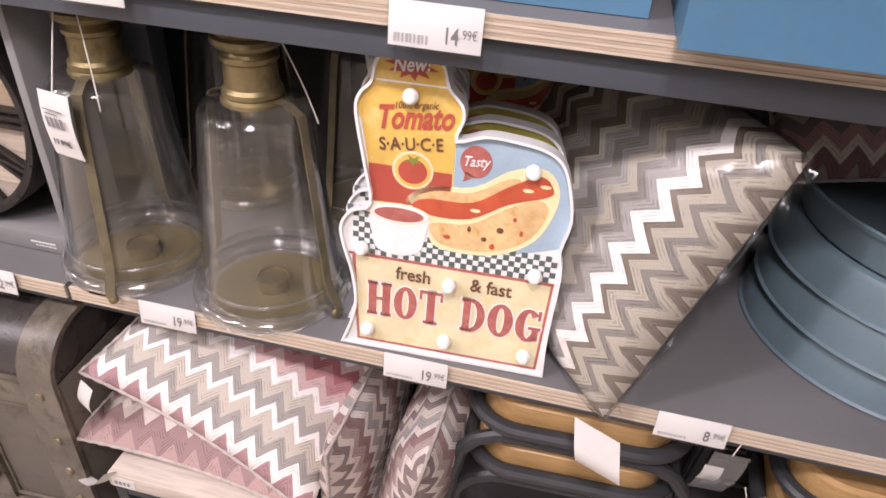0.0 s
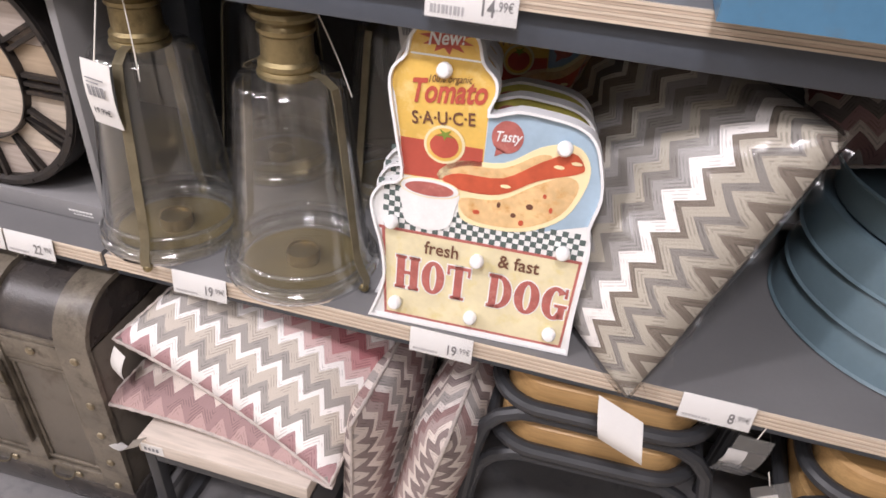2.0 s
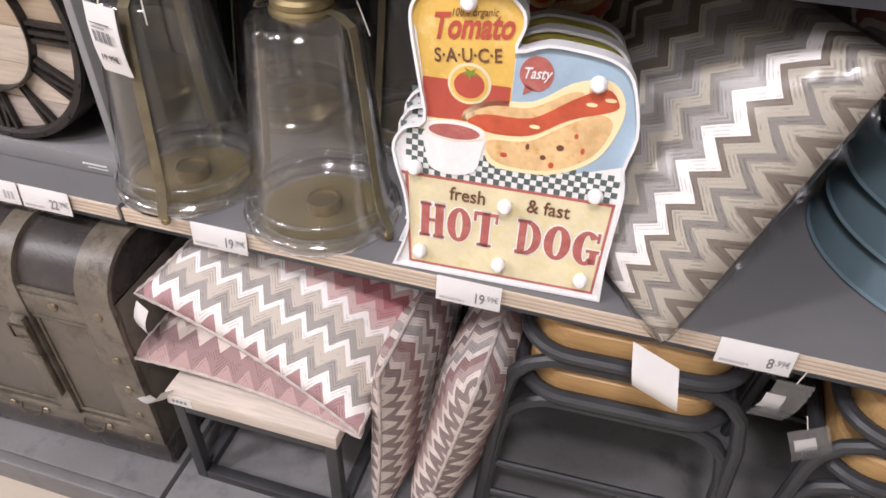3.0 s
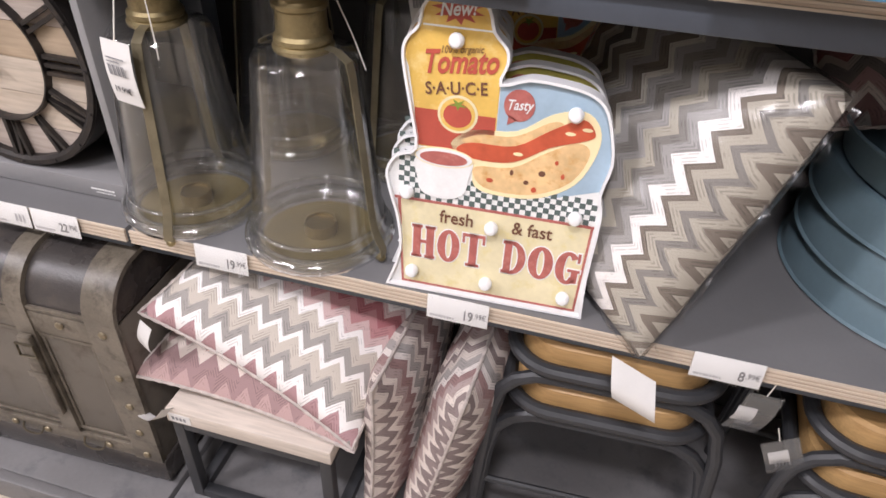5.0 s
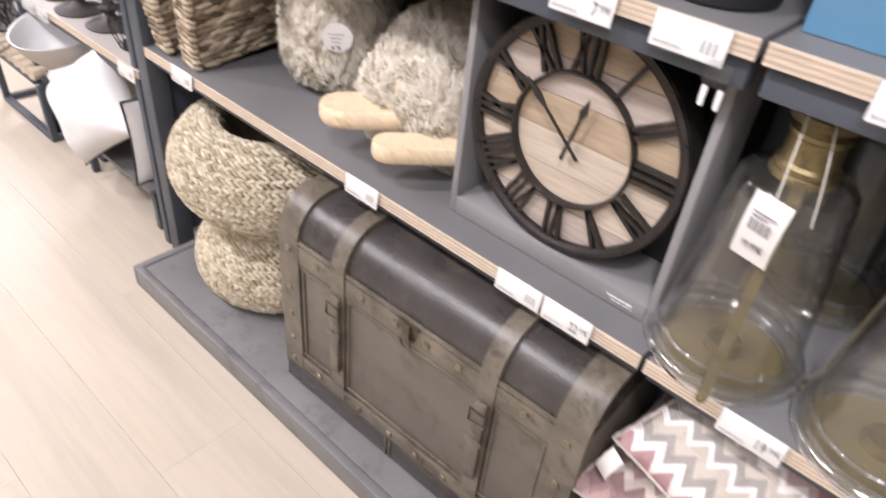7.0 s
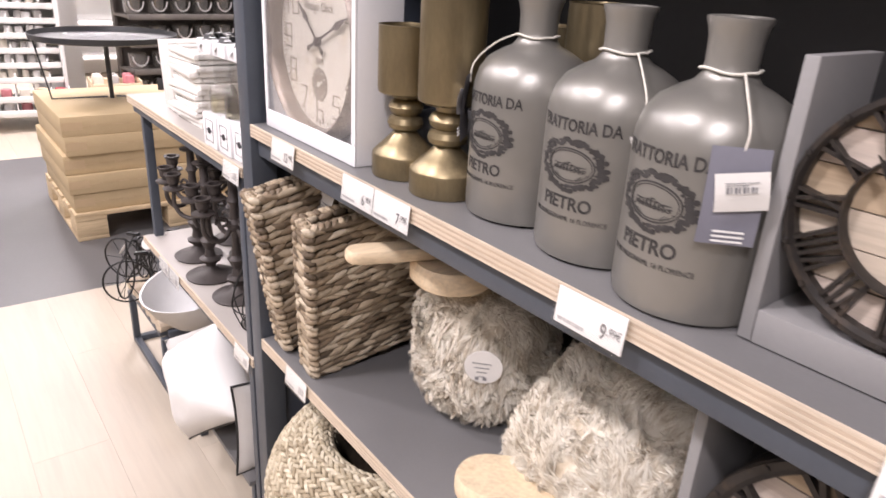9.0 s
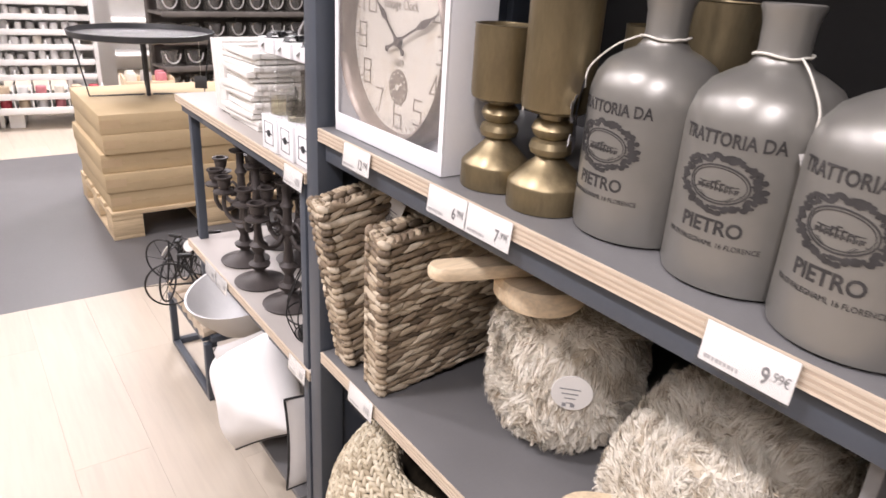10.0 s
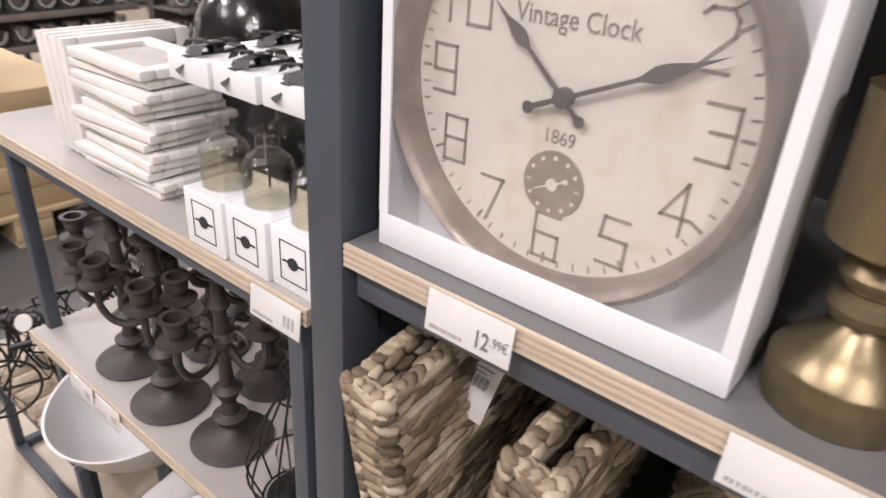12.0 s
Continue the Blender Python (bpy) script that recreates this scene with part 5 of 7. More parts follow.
def fur_stool(m, legs, seed, rx=0.128, h=0.255, sticker=None, count=44000, label=""):
    t = thing("fur_stool", label, "stool", m=m, group="fur stools")

    def rad(z):
        q = min(1, max(-1, (z - h / 2) / (h / 2 + 0.004)))
        return max(0.02, rx * (1 - abs(q) ** 3.2) ** 0.42)

    body = [(0, 0.0)] + [(rad(h * k / 20), h * k / 20) for k in range(21)] + [(0, h)]
    part("padding", lathe(bmesh.new(), body, 40), FUR, t)
    v, f = fur_coat(rad, 0.002, h - 0.002, count, 0.024, seed)
    raw("fur", v, f, FUR, t, "long cream and brown fake fur", "stuff")
    for lm, ln, w, th in legs:
        bm = leg_slab(bmesh.new(), ln, w, th)
        bm.transform(lm)
        part("leg", bm, LEG_WOOD, t, "pale rounded wooden leg")
    if sticker:
        bm = lathe(bmesh.new(), [(0, 0.001), (0.0295, 0.001), (0.03, 0.0), (0, 0.0)], 32)
        bm.transform(sticker)
        st = part("sticker", bm, TAG, t, "round white care sticker")
        bm = bmesh.new()
        for k in range(4):
            box(bm, -0.018 + k * 0.004, 0.012 - k * 0.003, 0.006 - k * 0.008, 0.0075 - k * 0.008, 0.0012, 0.0016)
        box(bm, -0.012, -0.006, -0.024, -0.018, 0.0012, 0.0016)
        box(bm, 0.0, 0.006, -0.024, -0.018, 0.0012, 0.0016)
        bm.transform(sticker)
        part("sticker_print", bm, INK_GREY, st, smooth=False)
    return t


fur_stool(pose(-0.905, 0.245, S2 + 0.001), [(pose(0.013, -0.071, 0.312, -1, 0, -17), 0.19, 0.042, 0.019), (pose(-0.055, -0.031, 0.279, -2, 0, 48), 0.17, 0.135, 0.034)], 4,
          rx=0.118, sticker=pose(0.1005, -0.092, 0.148, 94, 0, 44), label="cream fur stool turned over with pale wooden legs up")
FUR2_M = frame_on((-0.595, 0.31, S2 + 0.140), (0.9, -0.1, 0.3), (-0.1, -0.5, 0.8)) @ pose(0, 0, -0.05)
fur_stool(FUR2_M, [(FUR2_M.inverted() @ pose(-0.545, 0.152, 0.704, 0, 0, -42), 0.20, 0.092, 0.032), (FUR2_M.inverted() @ pose(-0.428, 0.142, 0.684, 0, 0, -42), 0.18, 0.062, 0.030)], 7, rx=0.145, h=0.28, count=56000,
          label="brown-cream fur stool lying on its side")
# clocks of weathered planks with dark iron numerals, in grey display boxes
IRON = surface("dark_iron", (0.03, 0.026, 0.024), 0.42, 0.4, var=0.25, big=20, fine=200, bump=0.12, dirt=(0.06, 0.045, 0.035))
BOX_GREY = surface("grey_display_card", (0.24, 0.235, 0.235), 0.5, var=0.06, big=6, fine=200, bump=0.03)
BOX_DARK = surface("dark_box_lining", (0.014, 0.014, 0.015), 0.6, var=0.1)
DIAL_WOODS = [wood("weathered_pale_plank", (0.60, 0.51, 0.41), (0.46, 0.37, 0.28), 0.65, 0, 1.6, random_tone=0.2), wood("weathered_grey_plank", (0.55, 0.465, 0.40), (0.40, 0.33, 0.28), 0.65, 0, 1.6, random_tone=0.2), wood("weathered_tan_plank", (0.50, 0.385, 0.265), (0.36, 0.26, 0.165), 0.65, 0, 1.6, random_tone=0.2)]
ROMAN = ["XII", "I", "II", "III", "IV", "V", "VI", "VII", "VIII", "IX", "X", "XI"]


def plank_clock(m, r, box_w, box_h, label, hands_deg=(322, 22)):
    """Faces -y, centre of the dial at the origin of m; its box stands round it."""
    t = thing("wall_clock", label, "clock", m=m, group="plank clocks")
    # dial boards
    n = 6
    for k in range(n):
        z0, z1 = -r * 0.93 + k * 2 * r * 0.93 / n, -r * 0.93 + (k + 1) * 2 * r * 0.93 / n - 0.0012
        zz = [z0 + (z1 - z0) * q / 6 for q in range(7)]
        hw = [math.sqrt(max(0.0, (r * 0.93) ** 2 - q * q)) for q in zz]
        outl = [(-a, q) for a, q in zip(hw, zz)] + [(a, q) for a, q in reversed(list(zip(hw, zz)))]
        outl = [p for i, p in enumerate(outl) if math.dist(p, outl[i - 1]) > 1e-5]
        part("dial_board", slab(bmesh.new(), outl, 0.004 + 0.0008 * (k % 2), 0.012), DIAL_WOODS[(1, 0, 0, 2, 1, 2)[k]], t, smooth=False)
    # iron rings
    for rr, w in ((r * 0.975, r * 0.055), (r * 0.56, r * 0.018)):
        prof = [(rr - w, 0.0), (rr - w, 0.009), (rr - w * 0.4, 0.013), (rr + w * 0.4, 0.013), (rr + w * 0.5, 0.0)]
        bm = lathe(bmesh.new(), prof + [(rr - w, 0.0)], 72)
        bm.transform(pose(0, 0.004, 0, 90))
        part("ring", bm, IRON, t, "dark iron ring")
    bm = lathe(bmesh.new(), [(r * 0.99, -0.004), (r * 1.005, -0.004), (r * 1.005, 0.036), (r * 0.99, 0.036), (r * 0.99, -0.004)], 72)
    bm.transform(pose(0, 0.032, 0, 90))
    part("case", bm, IRON, t, "dark clock case")
    # roman numerals as raised bars
    for k, word in enumerate(ROMAN):
        a = radians(30 * k)
        bm = bmesh.new()
        widths = {"I": 0.07, "V": 0.13, "X": 0.13}
        total = sum(widths[c] for c in word) * r
        at = -total / 2
        bot, top, th = r * 0.575, r * 0.925, r * 0.034
        for c in word:
            w = widths[c] * r
            cx = at + w / 2
            segs = {"I": ((0, 0),), "V": ((-1, 0), (1, 0)), "X": ((-1, 1), (1, -1))}[c]
            for s0, s1 in segs:
                xt, xb = cx + s0 * w * 0.33, cx + s1 * w * 0.33
                slab(bm, [(xb - th / 2, bot), (xb + th / 2, bot), (xt + th / 2, top), (xt - th / 2, top)], -0.006, 0.002)
            at += w
        bm.transform(pose(0, 0, 0, 0, math.degrees(a), 0))
        part("numeral", bm, IRON, t, smooth=False)
    for deg, ln, w in ((hands_deg[0], 0.62, 0.020), (hands_deg[1], 0.42, 0.022)):
        bm = slab(bmesh.new(), [(-w * r * 0.6, -0.16 * r), (w * r * 0.6, -0.16 * r), (w * r * 0.5, ln * r * 0.55), (w * r * 1.6, ln * r * 0.72), (0, ln * r), (-w * r * 1.6, ln * r * 0.72), (-w * r * 0.5, ln * r * 0.55)], -0.013, -0.0105 if deg > 90 else -0.0095)
        bm.transform(pose(0, 0.0 if deg > 90 else 0.003, 0, 0, deg, 0))
        part("hand", bm, IRON, t, "thin iron clock hand", smooth=False)
    for k in range(16):
        bm = lathe(bmesh.new(), [(0.003, 0), (0.0022, 0.0018), (0, 0.0024)], 8)
        a = 2 * math.pi * k / 16
        bm.transform(pose(r * 0.975 * math.cos(a), -0.009, r * 0.975 * math.sin(a), 90))
        part("rivet", bm, IRON, t)
    # display box
    b = thing("display_box", "open grey cardboard display box round a plank clock", "box", m=m, group="clock boxes")
    hw, hb, dp, th = box_w / 2, box_h, 0.10, 0.012
    zb = -r - 0.034
    part("back", boxed(-hw + th, hw - th, dp - 0.004, dp, zb, zb + hb), BOX_DARK, b, "dark lining")
    for q in ((-hw, -hw + th, -0.012, dp, zb + 0.0005, zb + hb), (hw - th, hw, -0.012, dp, zb + 0.0005, zb + hb)):
        part("side", boxed(*q, 0.001), BOX_GREY, b)
    part("bottom", boxed(-hw + th + 0.0005, hw - th - 0.0005, -0.012, dp - 0.005, zb, zb + 0.03, 0.001), BOX_GREY, b, "grey front lip")
    bm = bmesh.new()
    for k in range(7):
        box(bm, hw * 0.62 + k * 0.006, hw * 0.62 + k * 0.006 + 0.0045, -0.0126, -0.0121, zb + 0.014, zb + 0.017)
        box(bm, hw * 0.66 + k * 0.005, hw * 0.66 + k * 0.005 + 0.0035, -0.0126, -0.0121, zb + 0.009, zb + 0.0105)
    part("box_print", bm, LABEL, b, smooth=False)
    return t


plank_clock(pose(-0.217, 0.072, S2 + 0.034 + 0.1745), 0.173, 0.382, 0.38, "round clock of weathered planks with dark iron roman numerals", (311, 14))
plank_clock(pose(-0.283, 0.066, S3 + 0.034 + 0.0945, 0, 0, 1.5), 0.093, 0.205, 0.23, "small round plank clock with dark iron numerals", (320, 62))

# boxed vintage clock
CARD_WHITE = surface("white_card_box", (0.8, 0.8, 0.82), 0.5, var=0.03, big=8, fine=200, bump=0.03)
DIAL_CREAM = surface("aged_cream_dial", (0.74, 0.69, 0.6), 0.55, var=0.07, big=9, fine=120, bump=0.03, dirt=(0.62, 0.54, 0.42))
RIM_BROWN = surface("brushed_brown_rim", (0.24, 0.19, 0.155), 0.34, 0.35, var=0.25, big=16, fine=220, bump=0.06, dirt=(0.34, 0.29, 0.25))
NUMBER = surface("faded_brown_print", (0.25, 0.205, 0.165), 0.6, var=0.25, big=60, fine=300, bump=0.0)
HAND_BROWN = plain("dark_brown_hand", (0.07, 0.05, 0.045), 0.45)
bx = thing("clock_box", "open white cardboard box holding a round clock", "box", (-1.283, 0.026, S3 + 0.001))
bw, bh, bd = 0.309, 0.318, 0.075
part("back", boxed(0.004, bw - 0.004, 0.0445, 0.0485, 0.002, bh), CARD_WHITE, bx)
for q in ((0, 0.004, 0, bd, 0.002, bh), (bw - 0.004, bw, 0, bd, 0.002, bh)):
    part("side", boxed(*q, 0.001), CARD_WHITE, bx)
part("bottom", boxed(0, bw, -0.0005, bd, 0.0, 0.0018), CARD_WHITE, bx)
part("front_lip", boxed(0.0, bw, -0.003, -0.0008, 0.0, 0.030, 0.0008), CARD_WHITE, bx, "low white front lip")
part("top", boxed(0, bw, 0, bd, bh + 0.0005, bh + 0.0035), CARD_WHITE, bx)
for q in ((0.0, 0.010), (bw - 0.010, bw)):
    part("front_edge", boxed(q[0], q[1], -0.003, -0.0008, 0.0305, bh), CARD_WHITE, bx)
fw = part("film_window", boxed(0.010, bw - 0.010, -0.0016, -0.001, 0.0305, bh - 0.002), WINDOW_FILM, bx, "clear film window")
fw.visible_shadow = False
vc_m = pose(-1.283 + bw / 2 - 0.006, 0.052, S3 + 0.158)
ck = thing("vintage_clock", "round cream clock with brown rim and large numerals, in its box", "clock", m=vc_m)
R = 0.1505
bm = lathe(bmesh.new(), [(0, 0.0), (R * 0.9, 0.0), (R * 0.9, 0.002), (0, 0.002)], 72)
bm.transform(pose(0, 0.002, 0, 90))
part("dial", bm, DIAL_CREAM, ck, "aged cream dial", angle=20)
bm = lathe(bmesh.new(), [(R * 0.885, 0.001), (R * 0.89, 0.012), (R * 0.915, 0.022), (R * 0.95, 0.026), (R * 0.985, 0.020), (R, 0.008), (R, -0.015), (R * 0.885, -0.015), (R * 0.885, 0.001)], 80)
bm.transform(pose(0, 0.0, 0, 90))
part("rim", bm, RIM_BROWN, ck, "brushed brown metal rim")
bm = lathe(bmesh.new(), [(0, 0.013), (R * 0.5, 0.0128), (R * 0.89, 0.0115)], 56)
bm.transform(pose(0, 0, 0, 90))
part("lens", bm, GLASS, ck, "clear cover glass", angle=80).visible_shadow = False
# square-shouldered thin numerals, all upright
STROKES = {"0": [((0, 0), (1, 0), (1, 1), (0, 1), (0, 0))], "1": [((0.2, 0.85), (0.55, 1), (0.55, 0))], "2": [((0, 0.9), (0.2, 1), (0.8, 1), (1, 0.85), (1, 0.6), (0, 0), (1, 0))],
           "3": [((0, 1), (1, 1), (1, 0), (0, 0)), ((0.25, 0.52), (1, 0.52))], "4": [((0.72, 0), (0.72, 1), (0, 0.33), (1, 0.33))], "5": [((1, 1), (0.08, 1), (0, 0.56), (1, 0.56), (1, 0), (0, 0))],
           "6": [((1, 1), (0, 1), (0, 0), (1, 0), (1, 0.55), (0, 0.55))], "7": [((0, 1), (1, 1), (0.35, 0))], "8": [((0, 0), (1, 0), (1, 1), (0, 1), (0, 0)), ((0, 0.52), (1, 0.52))],
           "9": [((0, 0), (1, 0), (1, 1), (0, 1), (0, 0.46), (1, 0.46))]}
for k in range(1, 13):
    a = radians(30 * k)
    cx, cz = R * 0.715 * math.sin(a), R * 0.715 * math.cos(a)
    digits, dw, dh, gap = str(k), 0.0205, 0.036, 0.0075
    x0 = cx - (len(digits) * dw + (len(digits) - 1) * gap) / 2
    bm = bmesh.new()
    for d in digits:
        for run in STROKES[d]:
            pts = [Vector((x0 + p[0] * dw, 0, cz + (p[1] - 0.5) * dh)) for p in run]
            for p, q in zip(pts, pts[1:]):
                e = (q - p).normalized()
                sd = Vector((-e.z, 0, e.x)) * 0.0012
                p2, q2 = p - e * 0.0014, q + e * 0.0014
                slab(bm, [(c.x, c.z) for c in (p2 - sd, q2 - sd, q2 + sd, p2 + sd)], -0.0007, 0.0006)
        x0 += dw + gap
    part("numeral", bm, NUMBER, ck, smooth=False)
bm = bmesh.new()
for k in range(60):
    a = radians(6 * k)
    ln = 0.009 if k % 5 == 0 else 0.0055
    hw = 0.0007 if k % 5 else 0.0012
    mark = ((-hw, R * 0.865 - ln), (hw, R * 0.865 - ln), (hw, R * 0.865), (-hw, R * 0.865))
    slab(bm, [(x * math.cos(a) + z * math.sin(a), z * math.cos(a) - x * math.sin(a)) for x, z in mark], -0.0005, 0.0008)
part("minute_marks", bm, NUMBER, ck, smooth=False)
text("word", "Vintage Clock", 0.0195, NUMBER, ck, pose(0.0, -0.0006, R * 0.30), squeeze=0.86)
text("word", "1869", 0.0150, NUMBER, ck, pose(0, -0.0006, -R * 0.275 + 0.007), squeeze=0.9)
SDZ = -R * 0.445 + 0.002
bm = lathe(bmesh.new(), [(0, 0.0012), (0.0250, 0.0012), (0.0256, 0), (0, 0)], 48)
bm.transform(pose(0, 0, SDZ, 90))
sub = part("small_dial", bm, NUMBER, ck, "small dark seconds dial")
bm = bmesh.new()
for k in range(12):
    a = radians(30 * k)
    u, v = 0.0205 * math.sin(a), SDZ + 0.0205 * math.cos(a)
    hx, hz = (0.0022, 0.0004) if k in (3, 9) else (0.0012, 0.0014)
    box(bm, u - hx, u + hx, -0.0018, -0.0013, v - hz, v + hz)
slab(bm, [(-0.0155, SDZ - 0.0065), (-0.0150, SDZ - 0.0075), (0.0115, SDZ + 0.0050), (0.0110, SDZ + 0.0062)], -0.0021, -0.0016)
for cx, cz, ro in ((0.0, SDZ, 0.0048), (0.0108, SDZ + 0.0054, 0.0022)):
    slab(bm, [(cx + ro * math.cos(radians(20 * q)), cz + ro * math.sin(radians(20 * q))) for q in range(18)], -0.0027, -0.0022)
part("small_dial_marks", bm, DIAL_CREAM, sub, smooth=False)


def spade_hand(deg, ln, w, y):
    o = [(-w, -0.2 * ln), (w, -0.2 * ln), (w * 0.8, 0), (w * 0.7, ln * 0.5), (w * 2.6, ln * 0.60), (w * 2.4, ln * 0.68), (w * 0.7, ln * 0.82), (0, ln), (-w * 0.7, ln * 0.82), (-w * 2.4, ln * 0.68), (-w * 2.6, ln * 0.60), (-w * 0.7, ln * 0.5), (-w * 0.8, 0)]
    bm = slab(bmesh.new(), o, y - 0.0006, y + 0.0006)
    slab(bm, oval(0, -0.24 * ln, w * 2.1, w * 2.1, 14), y - 0.0006, y + 0.0006)
    bm.transform(pose(0, 0, 0, 0, deg, 0))
    part("hand", bm, HAND_BROWN, ck, "dark brown spade hand", smooth=False)


spade_hand(-48, R * 0.56, 0.0021, -0.0045)
spade_hand(66, R * 0.78, 0.0022, -0.0062)
bm = lathe(bmesh.new(), [(0.0075, 0), (0.007, 0.007), (0, 0.008)], 20)
bm.transform(pose(0, 0, 0, 90))
part("hub", bm, HAND_BROWN, ck)


def goblet(x, y, tall=False):
    """A gold candle goblet: wide cup on a ringed stem and bell foot."""
    t = thing("candle_goblet", "antique gold metal candle goblet, tall" if tall else "antique gold metal candle goblet, short", "candle holder", (x, y, S3 + 0.001), random.uniform(0, 90), "gold goblets")
    k, up = (0.0415, 0.117) if tall else (0.0395, 0.113)
    ch = 0.126 if tall else 0.088
    foot = [(0, 0), (k * 1.14, 0), (k * 1.16, 0.002), (k * 1.16, 0.029), (k * 1.13, 0.032), (k * 0.78, 0.046), (k * 0.46, 0.058), (k * 0.40, 0.062)]
    stem = [(k * 0.40, 0.062), (k * 0.58, 0.066), (k * 0.64, 0.073), (k * 0.58, 0.080), (k * 0.44, 0.084), (k * 0.56, 0.088), (k * 0.62, 0.095), (k * 0.54, 0.102), (k * 0.40, 0.106), (k * 0.46, up)]
    part("foot", lathe(bmesh.new(), foot, 44), GOLD, t)
    part("stem", lathe(bmesh.new(), stem, 36), GOLD, t, "ringed stem")
    c = k * (0.99 if tall else 1.0)
    part("cup", lathe(bmesh.new(), [(0, up - 0.002), (c * 0.8, up - 0.002), (c * 0.97, up + 0.002), (c, up + 0.008), (c * 1.0, up + ch), (c * 1.02, up + ch + 0.001), (c * 0.97, up + ch + 0.0015), (c * 0.95, up + ch - 0.002), (c * 0.95, up + 0.02), (0, up + 0.016)], 48), GOLD, t, "straight gold cup")
    return t


goblet(-0.921, 0.073)
goblet(-0.825, 0.074, True)
goblet(-0.735, 0.235, True)
goblet(-0.905, 0.330)
t = thing("hang_tag", "black card tag with a white diamond hanging between gold goblets", "tag", m=pose(-0.868, 0.108, 1.168, 0, 0, -14))
part("card", slab(bmesh.new(), [(-0.026, 0.0), (0.026, 0.0), (0.030, -0.03), (0.012, -0.062), (-0.012, -0.062), (-0.030, -0.03)], -0.0006, 0.0006), INK, t, "black card", smooth=False)
part("diamond", slab(bmesh.new(), [(-0.024, -0.028), (0.024, -0.028), (0.004, -0.058), (-0.004, -0.058)], -0.0012, -0.0007), TAG, t, "white printed diamond", smooth=False)
part("string", tube(bmesh.new(), [(0, 0, -0.002), (0.014, -0.012, 0.008), (0.032, -0.020, 0.004)], 0.0008, 5), STRING, t)

def bottle_material():
    m, nt, p = nodes_of("frosted_grey_glass")
    v = coords(nt)
    n = noise_of(nt, v, 9.0, 3)
    nt.links.new(ramp(nt, n, [(0.3, (0.21, 0.203, 0.185)), (0.7, (0.265, 0.255, 0.235))]), p.inputs["Base Color"])
    p.inputs["Roughness"].default_value, p.inputs["Metallic"].default_value = 0.38, 0.5
    p.inputs["Coat Weight"].default_value, p.inputs["Coat Roughness"].default_value = 0.25, 0.32
    bump_of(nt, p, noise_of(nt, v, 300.0, 2), 0.05)
    return m


BOTTLE = bottle_material()
PRINT_DARK = surface("dark_transfer_print", (0.035, 0.033, 0.033), 0.5, var=0.3, big=80, fine=300, bump=0.0)


def wrap(bm, r):
    for v in bm.verts:
        a, rr = v.co.x / r, r - v.co.y
        v.co = (rr * math.sin(a), -rr * math.cos(a), v.co.z)
    return bm


